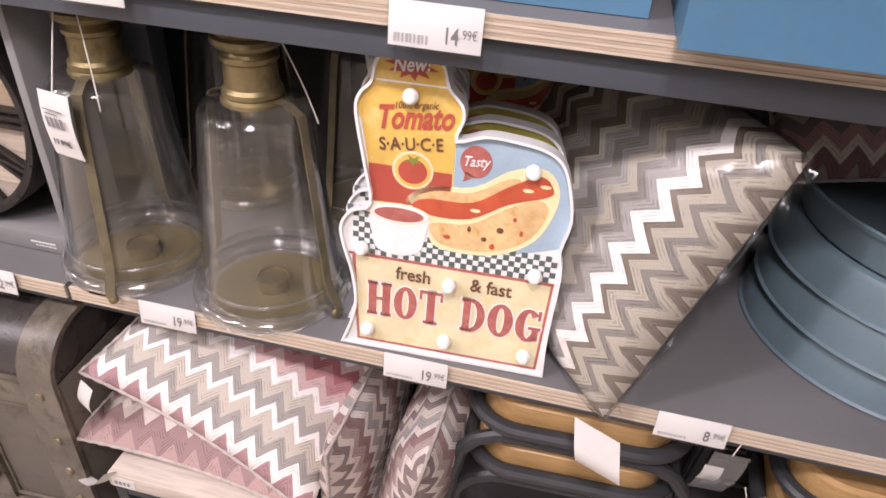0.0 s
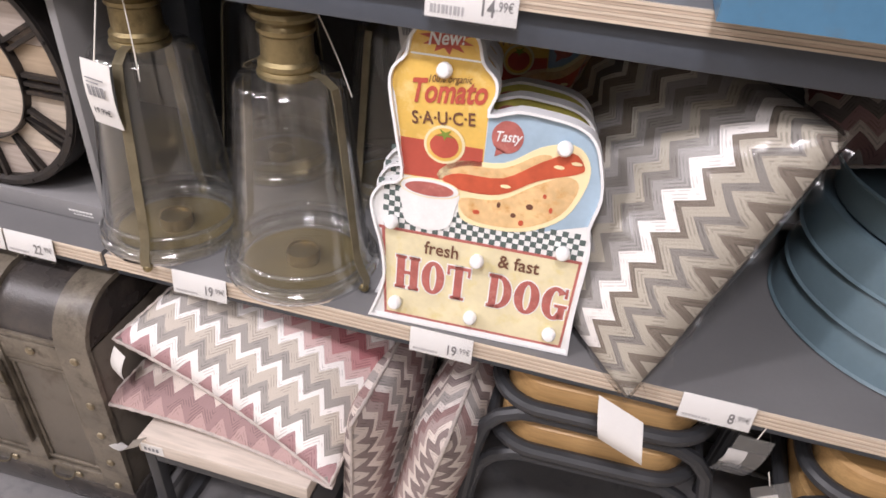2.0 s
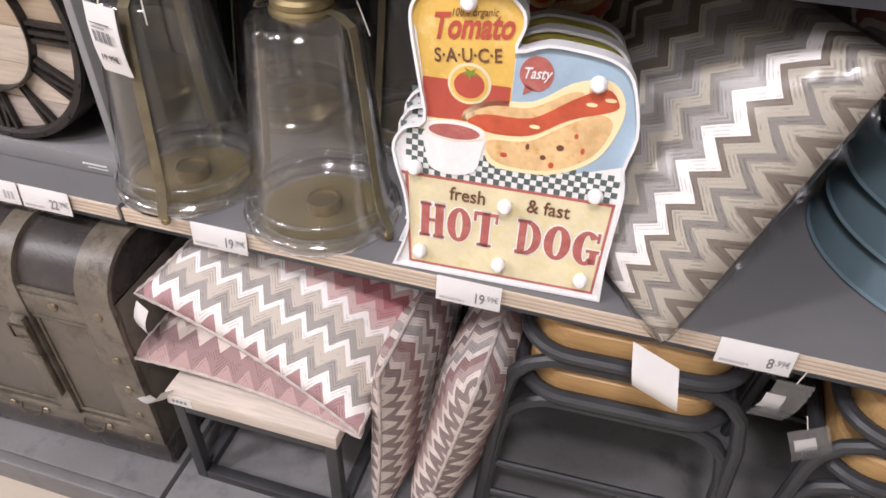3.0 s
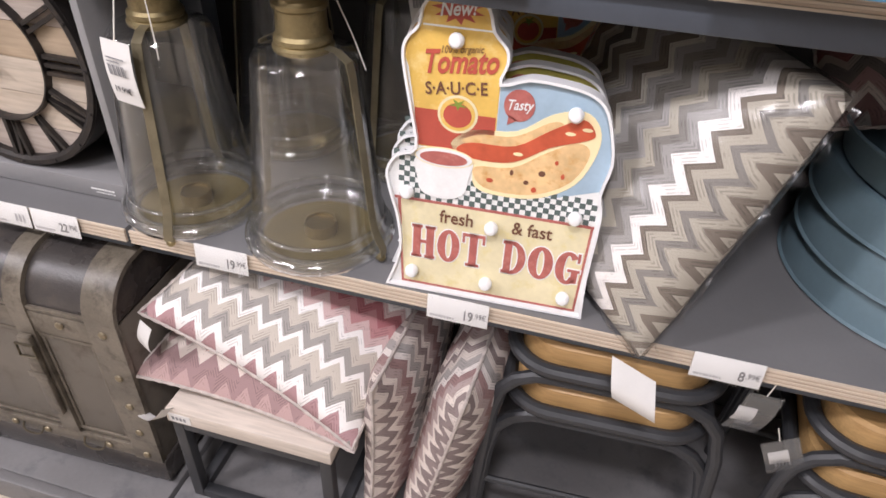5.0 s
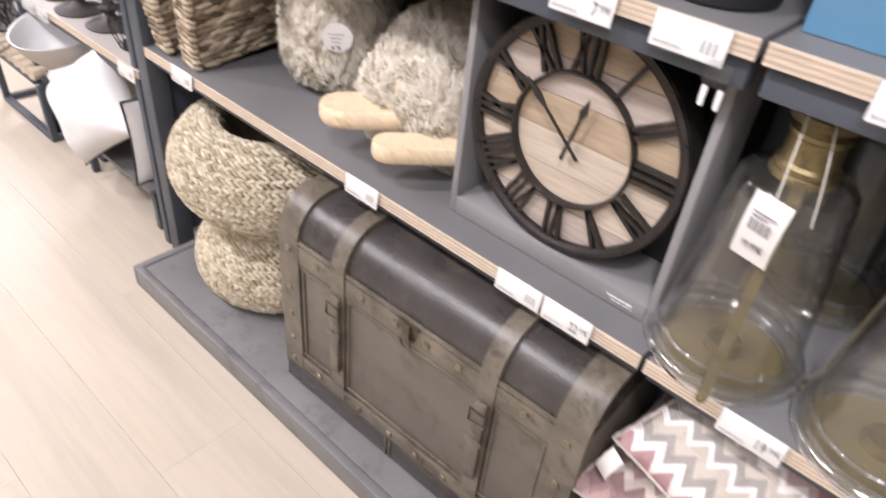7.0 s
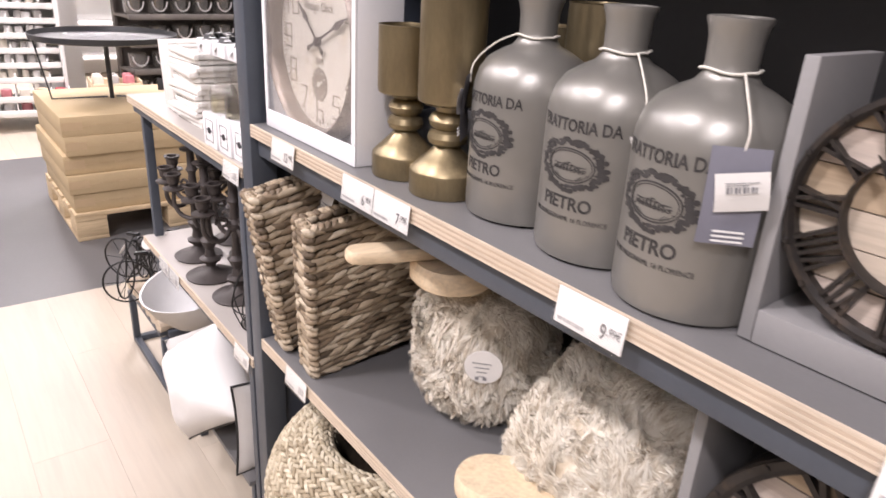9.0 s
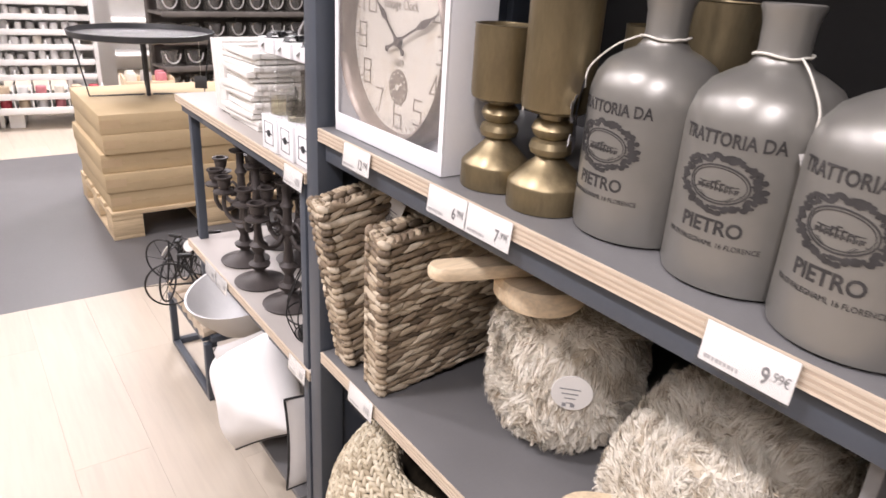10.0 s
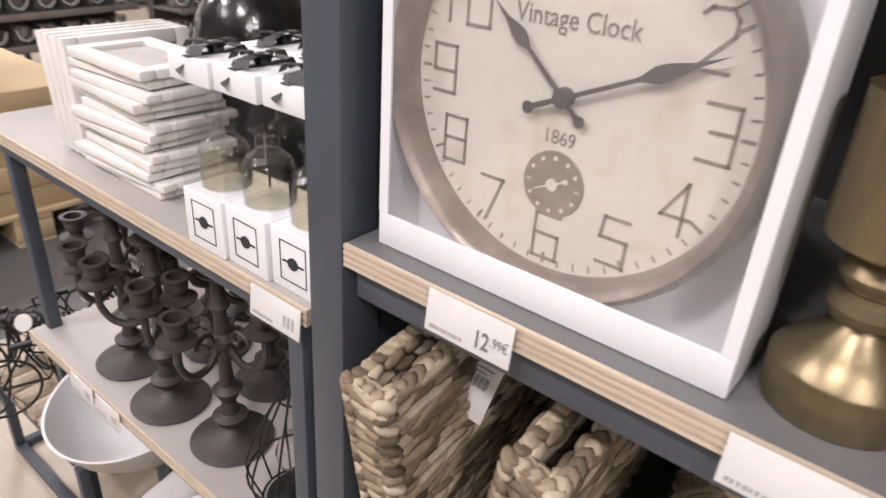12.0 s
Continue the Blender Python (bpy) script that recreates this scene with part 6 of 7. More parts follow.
def bottle(x, y, turn, card=False, string_side=1):
    t = thing("glass_bottle", "large frosted grey glass bottle with dark printed crest and string", "bottle", (x, y, S3 + 0.001), turn, "grey bottles")
    r = 0.0695
    prof = [(0, 0.004), (r * 0.55, 0.002), (r * 0.9, 0.0), (r * 0.975, 0.003), (r, 0.012), (r, 0.165), (r * 0.985, 0.182), (r * 0.92, 0.200), (r * 0.78, 0.216), (r * 0.56, 0.227), (r * 0.40, 0.233), (0.0225, 0.241), (0.0215, 0.252), (0.0222, 0.275), (0.0245, 0.286), (0.0262, 0.290), (0.0262, 0.294), (0.0235, 0.295), (0.0195, 0.29), (0.0185, 0.25), (0.017, 0.24), (0, 0.238)]
    prof = [(a, b * 0.85) for a, b in prof]
    part("body", lathe(bmesh.new(), prof, 64), BOTTLE, t, "frosted grey glass body", angle=50)
    text("word", "TRATTORIA DA", 0.0168, PRINT_DARK, t, pose(0, 0, 0.1355), bend=r + 0.0003, squeeze=0.82, bold=0.0003)
    text("word", "PIETRO", 0.0185, PRINT_DARK, t, pose(0, 0, 0.0575), bend=r + 0.0003, squeeze=0.98, bold=0.0004)
    text("word", "VIA DI FALEGNAMI, 16 FLORENCE", 0.0068, PRINT_DARK, t, pose(0, 0, 0.0455), bend=r + 0.0003, squeeze=0.92)
    # crest: double oval ring, leaves around it, a small row of buildings within
    bm = bmesh.new()
    cz = 0.102
    for rx, rz, w in ((0.0285, 0.0175, 0.0014), (0.0255, 0.0148, 0.0007)):
        o, i = oval(0, cz, rx, rz, 40), oval(0, cz, rx - w, rz - w, 40)
        for q in range(40):
            s = (q + 1) % 40
            slab(bm, [o[q], o[s], i[s], i[q]], -0.0004, 0.0001)
    rng = random.Random(5)
    for q in range(130):
        a = 2 * math.pi * q / 130 + rng.uniform(-0.05, 0.05)
        heavy = 1.0 if abs(math.cos(a)) > 0.55 or math.sin(a) < -0.7 or math.sin(a) > 0.75 else 0.5
        rr = rng.uniform(1.1, 1.1 + 0.30 * heavy)
        cx, c2 = 0.0295 * rr * math.cos(a), cz + 0.0185 * rr * math.sin(a)
        slab(bm, oval(cx, c2, rng.uniform(0.0018, 0.0044) * (0.6 + 0.5 * heavy), rng.uniform(0.0013, 0.0027), 7, rng.uniform(0, 3)), -0.0004, 0.0001)
    for q in range(9):
        bx0 = -0.019 + q * 0.0043
        hh = (0.004, 0.0065, 0.005, 0.008, 0.0095, 0.0075, 0.0055, 0.0065, 0.004)[q]
        slab(bm, [(bx0, cz - 0.006), (bx0 + 0.0012, cz - 0.006), (bx0 + 0.0012, cz - 0.006 + hh), (bx0, cz - 0.006 + hh)], -0.0004, 0.0001)
        slab(bm, [(bx0, cz - 0.0068 + hh), (bx0 + 0.0042, cz - 0.0068 + hh), (bx0 + 0.0042, cz - 0.0060 + hh), (bx0, cz - 0.0060 + hh)], -0.0004, 0.0001)
        slab(bm, [(bx0 + 0.0004, cz + 0.0001), (bx0 + 0.0036, cz + 0.0001), (bx0 + 0.0036, cz + 0.0007), (bx0 + 0.0004, cz + 0.0007)], -0.0004, 0.0001)
        slab(bm, [(bx0 + 0.002, cz - 0.005), (bx0 + 0.0032, cz - 0.005), (bx0 + 0.0032, cz - 0.0025), (bx0 + 0.002, cz - 0.0025)], -0.0004, 0.0001)
    slab(bm, [(-0.023, cz - 0.0074), (0.023, cz - 0.0074), (0.0215, cz - 0.0062), (-0.0215, cz - 0.0062)], -0.0004, 0.0001)
    for q in range(5):
        slab(bm, [(-0.016 + q * 0.001, cz - 0.009 - q * 0.0011), (0.016 - q * 0.001, cz - 0.009 - q * 0.0011), (0.016 - q * 0.001, cz - 0.0094 - q * 0.0011), (-0.016 + q * 0.001, cz - 0.0094 - q * 0.0011)], -0.0004, 0.0001)
    part("crest", wrap(bm, r + 0.0002), PRINT_DARK, t, "dark printed crest", smooth=False)
    ring = [(0.0245 * math.cos(a * 0.3142), 0.0245 * math.sin(a * 0.3142), 0.2085 + 0.0015 * math.sin(a)) for a in range(20)]
    part("string", tube(bmesh.new(), ring, 0.0013, 6, True), STRING, t, "pale string round the neck")
    sx = string_side
    hang = spline([(0.022 * sx, -0.012, 0.2085), (0.040 * sx, -0.030, 0.196), (0.058 * sx, -0.044, 0.172), (0.058 * sx, -0.0475, 0.15)], 5)
    part("hanging_string", tube(bmesh.new(), hang, 0.001, 6), STRING, t)
    cm = pose(0.058 * sx, -0.0485, 0.160, 0, 0, 48 * sx)
    if card:
        bm = curved_sheet(bmesh.new(), 0.045, 0.078, 0.003)
        bm.transform(cm)
        cd = part("hang_card", bm, SLATE_CARD, t, "blue-grey card tag")
        bm = bmesh.new()
        for k in range(3):
            box(bm, -0.012, 0.012, -0.0092, -0.0086, -0.066 - k * 0.004, -0.0645 - k * 0.004)
        bm.transform(cm)
        part("card_print", bm, LABEL, cd, smooth=False)
        paper_tag(t, cm @ pose(0.002, -0.006, -0.018, 0, -8, 0), 0.04, 0.03, "", 0.002)
    else:
        paper_tag(t, cm @ pose(0, 0, -0.02, 0, 0, 30 * sx), 0.02, 0.035)
    return t


SLATE_CARD = surface("slate_blue_card", (0.19, 0.19, 0.23), 0.6, var=0.05, big=20, fine=200, bump=0.02)
bottle(-0.718, 0.112, -2, True, -1)
bottle(-0.585, 0.102, 6, False, 1)
bottle(-0.458, 0.082, -4, True, 1)

# dark canister with a small printed mark
DARK_TIN = surface("dark_grey_tin", (0.018, 0.018, 0.019), 0.45, 0.1, var=0.12, big=6, fine=150, bump=0.05)
t = thing("canister", "tall black metal canister with a small printed mark", "canister", (-0.098, 0.105, S3 + 0.001), 12)
part("body", lathe(bmesh.new(), [(0, 0), (0.064, 0), (0.067, 0.003), (0.068, 0.01), (0.068, 0.22), (0.0655, 0.224), (0, 0.224)], 56), DARK_TIN, t)
part("lid", lathe(bmesh.new(), [(0, 0.2245), (0.069, 0.2245), (0.070, 0.228), (0.070, 0.248), (0.067, 0.252), (0, 0.252)], 56), DARK_TIN, t)
bm = bmesh.new()
for k in range(7):
    slab(bm, [(0.03 + 0.003 * (k % 2), 0.05 + k * 0.007), (0.042, 0.05 + k * 0.007), (0.042, 0.054 + k * 0.007), (0.03 + 0.003 * (k % 2), 0.054 + k * 0.007)], -0.0005, 0.0002)
part("mark", wrap(bm, 0.0683), LABEL, t, "small pale printed mark", smooth=False)
# clip with two white hooks under the shelf edge
t = thing("shelf_clip", "clear plastic clip with two white prongs on the shelf edge", "clip", (-0.028, -0.012, 1.006))
part("clip_body", boxed(-0.014, 0.014, -0.006, 0.004, -0.014, 0.012, 0.003), FILM, t)
for s in (-0.0085, 0.0085):
    part("prong", boxed(s - 0.003, s + 0.003, -0.003, 0.001, -0.036, -0.0145, 0.001), LABEL, t)

# ---- low rack beyond the post: frames, diffusers, candelabra, lamps, bowl, cushions ----
RZ, CZ = 0.952, 0.532
rk = thing("display_rack", "low display rack of thin steel posts with two plywood-edged boards", "rack", (0, 0, 0))
for px in (-2.184, -1.395):
    for py in (0.030 if px < -2 else 0.004, 0.40):
        part("post", boxed(px, px + 0.024, py, py + 0.024, 0, RZ - 0.0225, 0.002), STEEL, rk)
for z in (RZ, CZ):
    b = part("board", boxed(-2.186, -1.358, 0.0045, 0.43, z - 0.02, z, 0.0008), LIT_BEIGE_LAM, rk, "beige-grey laminated board, the stronger light put into its colour")
    for k in range(5):
        part("ply_layer", boxed(-2.186, -1.358, 0.0006 * (k % 2), 0.0042, z - 0.0202 + k * 0.004, z - 0.0164 + k * 0.004), (PLY_A, PLY_B)[k % 2], b, smooth=False)
    part("side_rail", boxed(-2.182, -2.162, 0.0555, 0.3985, z - 0.042, z - 0.0205, 0.002), STEEL, rk)
    part("front_rail", boxed(-2.1595, -1.3965, 0.008, 0.026, z - 0.042, z - 0.0205, 0.002), STEEL, rk)
for xr, zb in ((-1.362, 0.915), (-1.93, 0.497), (-1.84, 0.497), (-1.37, 0.497)):
    price_label(xr, zb, "", 0.08, 0.036)

FRAME_WHITE = surface("white_painted_frame", (0.78, 0.76, 0.72), 0.45, var=0.05, big=14, fine=200, bump=0.05)
FRAME_PIC = surface("grey_picture_card", (0.5, 0.47, 0.43), 0.6, var=0.12, big=20, fine=150, bump=0.02)


def picture_frame(m, w=0.20, d=0.15, th=0.018):
    t = thing("picture_frame", "white wooden picture frame", "picture frame", m=m, group="white picture frames")
    for q in ((-w / 2, w / 2, -d / 2, -d / 2 + 0.022), (-w / 2, w / 2, d / 2 - 0.022, d / 2)):
        part("rail", boxed(*q, 0, th, 0.002), FRAME_WHITE, t)
    for q in ((-w / 2, -w / 2 + 0.022, -d / 2 + 0.0222, d / 2 - 0.0222), (w / 2 - 0.022, w / 2, -d / 2 + 0.0222, d / 2 - 0.0222)):
        part("rail", boxed(*q, 0, th, 0.002), FRAME_WHITE, t)
    part("picture", boxed(-w / 2 + 0.0222, w / 2 - 0.0222, -d / 2 + 0.0222, d / 2 - 0.0222, 0.004, th - 0.006), FRAME_PIC, t)
    return t


for k in range(13):
    picture_frame(pose(-1.775 + 0.009 * math.sin(k * 2.1), 0.092 + 0.007 * math.cos(k * 1.7), RZ + 0.001 + k * 0.0128, 0, 0, 4 * math.sin(k * 1.3)), 0.18, 0.12, 0.0105 if k % 3 else 0.0122)
for k in range(4):
    picture_frame(pose(-1.905 - k * 0.0205, 0.135, RZ + 0.0865, 0, 86 - k, 0), 0.165, 0.19)

OIL = thin_glass("amber_oil_glass", (0.965, 0.925, 0.79), 0.03)
BOW = surface("black_satin_ribbon", (0.012, 0.012, 0.013), 0.35, var=0.2, big=30)


def diffuser(x, y, turn):
    t = thing("scent_diffuser", "white scent diffuser box with glass bottle and black ribbon bow", "diffuser", (x, y, RZ + 0.001), turn, "scent diffusers")
    s = 0.0345
    part("box_base", boxed(-s, s, -s, s, 0, 0.068, 0.0015), CARD_WHITE, t, "white card base")
    fr = bmesh.new()
    for q in ((-0.020, 0.020, 0.012, 0.0128), (-0.020, 0.020, 0.056, 0.0568), (-0.020, -0.0192, 0.0128, 0.056), (0.0192, 0.020, 0.0128, 0.056)):
        box(fr, q[0], q[1], -s - 0.0008, -s, q[2], q[3])
    box(fr, -0.016, 0.016, -s - 0.0008, -s, 0.0335, 0.0355)
    slab(fr, oval(0, 0.0345, 0.0075, 0.0068, 16), -s - 0.0014, -s)
    part("label_print", fr, INK, t, "printed label frame", smooth=False)
    part("clear_sleeve", boxed(-s + 0.001, s - 0.001, -s + 0.001, s - 0.001, 0.0685, 0.188), LABEL_CLEAR, t, "clear sleeve").visible_shadow = False
    bt = part("bottle", lathe(bmesh.new(), [(0, 0.070), (0.025, 0.070), (0.028, 0.073), (0.028, 0.112), (0.023, 0.122), (0.0125, 0.130), (0.0125, 0.146), (0.018, 0.150), (0.018, 0.154)], 28), GLASS, t, "clear glass bottle")
    bt.visible_shadow = False
    oil = part("oil", lathe(bmesh.new(), [(0, 0.072), (0.0262, 0.072), (0.0262, 0.103), (0, 0.103)], 28), OIL, bt, "pale amber oil")
    oil.visible_shadow = False
    lid = part("box_lid", boxed(-s, s, -s, s, 0.1885, 0.215, 0.0015), CARD_WHITE, t, "white card lid")
    for a in (20, 110, 200, 290, 250):
        bm = bmesh.new()
        run = [(0, 0), (0.014, 0.010), (0.03, 0.009), (0.034, 0.002)] if a != 250 else [(0, 0), (0.012, 0.006), (0.026, 0.003), (0.040, -0.018)]
        v = [[bm.verts.new((x0, w * (0.4 + 12 * x0), z0)) for x0, z0 in run] for w in (-0.009, 0.009)]
        u = [[bm.verts.new((x0, w * (0.4 + 12 * x0), z0 + 0.0008)) for x0, z0 in run] for w in (-0.009, 0.009)]
        for i in range(3):
            bm.faces.new((v[0][i], v[0][i + 1], v[1][i + 1], v[1][i]))
            bm.faces.new((u[1][i], u[1][i + 1], u[0][i + 1], u[0][i]))
        bm.transform(pose(0, 0, 0.2155, 0, 0, a))
        part("bow_loop", bm, BOW, t, "black ribbon loop")
    part("bow_knot", boxed(-0.007, 0.007, -0.007, 0.007, 0.2155, 0.227, 0.003), BOW, t)
    part("ribbon", boxed(-0.006, 0.006, -s - 0.001, s + 0.001, 0.2152, 0.2158), BOW, t)


for dx, dy, dt in ((-1.531, 0.038, 1), (-1.460, 0.042, -1), (-1.389, 0.046, 0), (-1.528, 0.122, 3), (-1.456, 0.124, -2), (-1.389, 0.126, 0)):
    diffuser(dx, dy, dt)
BAG = surface("black_glossy_wrap", (0.012, 0.011, 0.012), 0.16, var=0.3, big=16, fine=40, bump=0.8, coat=0.6)
t = thing("wrapped_pot", "black pot wrapped in glossy clear film", "pot", (-1.785, 0.275, RZ + 0.001))
part("wrap", lathe(bmesh.new(), [(0, 0), (0.075, 0), (0.088, 0.05), (0.094, 0.14), (0.085, 0.2), (0.06, 0.24), (0.03, 0.262), (0, 0.268)], 28), BAG, t, "glossy black wrap")

CAST = surface("brown_black_cast_iron", (0.062, 0.052, 0.049), 0.5, 0.25, var=0.25, big=20, fine=200, bump=0.25)


def candelabra(x, y, turn, z, h=0.30, s=1.0):
    t = thing("candelabra", "dark brown cast iron candelabra with five curled arms", "candelabra", (x, y, z), turn, "iron candelabra")
    part("foot", lathe(bmesh.new(), [(0, 0), (0.06 * s, 0), (0.062 * s, 0.004), (0.05 * s, 0.01), (0.022 * s, 0.018), (0.012 * s, 0.03), (0.012 * s, 0.034)], 32), CAST, t, "round flared foot")
    st = [(0.011, 0.03), (0.024, 0.04), (0.026, 0.046), (0.014, 0.052), (0.010, 0.07), (0.018, 0.084), (0.022, 0.092), (0.012, 0.10), (0.0085, 0.135), (0.012, 0.16), (0.020, 0.168), (0.020, 0.176), (0.011, 0.184), (0.009, 0.215), (0.015, 0.225), (0.010, 0.235), (0.009, h - 0.03)]
    part("stem", lathe(bmesh.new(), [(r * s, q * h / 0.30) for r, q in st], 20), CAST, t, "turned stem")
    cup = [(0.0, 0.0), (0.024, 0.002), (0.026, 0.006), (0.010, 0.009), (0.010, 0.014), (0.014, 0.018), (0.016, 0.034), (0.020, 0.038), (0.020, 0.041), (0.0135, 0.041), (0.012, 0.022), (0, 0.021)]

    def holder(px, py, pz):
        part("candle_cup", lathe(bmesh.new(), [(r * s, q * s) for r, q in cup], 20, Matrix.Translation((px, py, pz))), CAST, t)

    holder(0, 0, h - 0.032)
    for k in range(4):
        a = radians(90 * k)
        run = spline([(0.008, 0, 0.56 * h), (0.03, 0, 0.48 * h), (0.06, 0, 0.49 * h), (0.078, 0, 0.58 * h), (0.076, 0, 0.70 * h)], 6)
        pts = [(p.x * math.cos(a) * s, p.x * math.sin(a) * s, p.z) for p in run]
        part("arm", tube(bmesh.new(), pts, 0.0055 * s, 8), CAST, t, "curled arm")
        curl = [(0.030 + 0.018 * math.cos(q) * (1 - q / 8), 0, 0.60 * h + 0.018 * math.sin(q) * (1 - q / 8)) for q in [i * 0.5 for i in range(11)]]
        part("scroll", tube(bmesh.new(), [(p[0] * math.cos(a) * s, p[0] * math.sin(a) * s, p[2]) for p in curl], 0.0035 * s, 6), CAST, t)
        holder(0.076 * math.cos(a) * s, 0.076 * math.sin(a) * s, 0.69 * h)


for cx, cy, ct in ((-1.958, 0.090, 20), (-1.810, 0.074, 50), (-1.660, 0.090, 12), (-2.03, 0.225, 0), (-1.895, 0.222, 65), (-1.735, 0.225, 35), (-1.585, 0.235, 15), (-1.97, 0.35, 40), (-1.82, 0.355, 10)):
    candelabra(cx, cy, ct, CZ + 0.001, 0.335, 1.05)

WIRE = surface("black_wire", (0.02, 0.02, 0.021), 0.45, 0.3, var=0.2, big=30)
t = thing("wire_lamp", "black wire cage table lamp with a clear bulb", "lamp", (-1.492, 0.085, CZ + 0.001), 10)
lamp_prof = [(0.052, 0.004), (0.070, 0.055), (0.066, 0.09), (0.045, 0.14), (0.022, 0.185), (0.014, 0.205)]
for k in range(10):
    a = 2 * math.pi * k / 10
    part("cage_wire", tube(bmesh.new(), spline([(r * math.cos(a), r * math.sin(a), z) for r, z in lamp_prof], 4), 0.0016, 6), WIRE, t)
for r, z in ((0.052, 0.004), (0.070, 0.055), (0.022, 0.185)):
    part("cage_ring", tube(bmesh.new(), [(r * math.cos(q * 0.2618), r * math.sin(q * 0.2618), z) for q in range(24)], 0.0018, 6, True), WIRE, t)
part("base", lathe(bmesh.new(), [(0, 0), (0.046, 0), (0.046, 0.006), (0.018, 0.012), (0.018, 0.04), (0, 0.04)], 28), WIRE, t)
bl = part("bulb", lathe(bmesh.new(), [(0.012, 0.04), (0.014, 0.052), (0.026, 0.07), (0.03, 0.088), (0.024, 0.108), (0.01, 0.118), (0, 0.12)], 24), GLASS, t, "clear glass bulb")
bl.visible_shadow = False
part("hook", tube(bmesh.new(), spline([(0, 0, 0.205), (0.02, 0, 0.225), (0, 0, 0.248), (-0.02, 0, 0.225), (0, 0, 0.205)], 5), 0.0015, 6), WIRE, t)

# wire figure ornaments on a low bench, in front of and beyond the rack
BENCH_WOOD = wood("pale_split_log", (0.62, 0.52, 0.4), (0.45, 0.35, 0.25), 0.7, 0, 2.0)
bn = thing("low_bench", "low dark steel bench frame with pale wooden slats", "bench", (-2.535, 0.004, 0))
bw2, bd2, bh2 = 0.415, 0.36, 0.225
for px in (0, bw2 - 0.022):
    for py in (0, bd2 - 0.022):
        part("leg", boxed(px, px + 0.022, py, py + 0.022, 0, bh2 - 0.022, 0.002), STEEL, bn)
    for lz in (0.0, bh2 - 0.0215):
        part("side_rail", boxed(px, px + 0.022, 0.0225, bd2 - 0.0225, lz, lz + 0.021, 0.002), STEEL, bn)
for py in (0, bd2 - 0.022):
    for lz in (0.0, bh2 - 0.0215):
        part("long_rail", boxed(0.0225, bw2 - 0.0225, py, py + 0.022, lz, lz + 0.021, 0.002), STEEL, bn)
for k in range(7):
    bm = tube(bmesh.new(), [(0.03 + k * 0.059, 0.0, bh2 + 0.012), (0.03 + k * 0.055, bd2 * 0.5, bh2 + 0.014), (0.03 + k * 0.055, bd2, bh2 + 0.011)], [0.021, 0.022, 0.020], 10)
    part("log", bm, BENCH_WOOD, bn)


def wire_ornament(x, y, z, turn, s=1.0):
    t = thing("wire_bicycle", "black wire bicycle ornament with two round wheels", "ornament", (x, y, z), turn, "wire ornaments")
    for cx in (-0.075 * s, 0.075 * s):
        wl = part("wheel", tube(bmesh.new(), [(cx + 0.062 * s * math.cos(q * 0.2618), 0, 0.064 * s + 0.062 * s * math.sin(q * 0.2618)) for q in range(24)], 0.0032, 6, True), WIRE, t)
        for q in range(6):
            part("spoke", tube(bmesh.new(), [(cx, 0, 0.064 * s), (cx + 0.061 * s * math.cos(q * 1.047), 0, 0.064 * s + 0.061 * s * math.sin(q * 1.047))], 0.0011, 5), WIRE, wl)
    for run in ([(-0.075, 0.064), (-0.03, 0.14), (0.05, 0.145), (0.075, 0.064)], [(-0.03, 0.14), (0.0, 0.06), (0.05, 0.145)], [(-0.075, 0.064), (0.0, 0.06)], [(0.05, 0.145), (0.043, 0.175), (0.065, 0.185)]):
        part("frame_wire", tube(bmesh.new(), [(a * s, 0, b * s) for a, b in run], 0.003, 6), WIRE, t)
    part("saddle", boxed(-0.05 * s, -0.012 * s, -0.008, 0.008, 0.143 * s, 0.152 * s, 0.003), WIRE, t)
    part("bell_disc", lathe(bmesh.new(), [(0, 0), (0.02, 0), (0.02, 0.003), (0, 0.003)], 20, pose(0.03, -0.02, 0.15, 60, 0, 0)), FRAME_WHITE, t, "small pale disc")


for wx, wy, wt, ws in ((-2.43, 0.02, -35, 1.1), (-2.30, 0.05, 75, 1.15), (-2.22, 0.13, 20, 1.1), (-2.46, 0.06, 40, 1.15), (-2.36, 0.10, 10, 1.2), (-2.47, 0.2, 70, 1.1), (-2.33, 0.2, -25, 1.2), (-2.40, 0.29, 35, 1.2), (-2.27, 0.28, 60, 1.2)):
    wire_ornament(wx, wy, bh2 + 0.033, wt, ws)

CREAM = surface("cream_ceramic", (0.74, 0.70, 0.64), 0.4, var=0.04, big=8, fine=150, bump=0.04)
GREY_FELT = surface("pale_grey_lamp_shade", (0.48, 0.45, 0.41), 0.7, var=0.07, big=10, fine=250, bump=0.1)
t = thing("large_bowl", "wide bowl, white inside and grey-beige outside", "bowl", m=pose(-1.990, 0.118, 0.312, 12, 0, 0))
part("bowl_outside", lathe(bmesh.new(), [(0, 0), (0.066, 0.0), (0.110, 0.03), (0.146, 0.08), (0.161, 0.118), (0.165, 0.132)], 56), GREY_FELT, t, "grey-beige outside")
part("bowl_inside", lathe(bmesh.new(), [(0.165, 0.1322), (0.1595, 0.131), (0.141, 0.083), (0.105, 0.035), (0.062, 0.006), (0, 0.005)], 56), SIGN_WHITE, t, "white inside")
cr = thing("pedestal", "narrow dark steel pedestal under the wide bowl", "stand", (-1.990, 0.150, 0))
part("column", boxed(-0.03, 0.03, -0.03, 0.03, 0.0125, 0.284, 0.003), STEEL, cr)
part("foot_plate", boxed(-0.09, 0.09, -0.08, 0.08, 0, 0.012, 0.003), STEEL, cr)
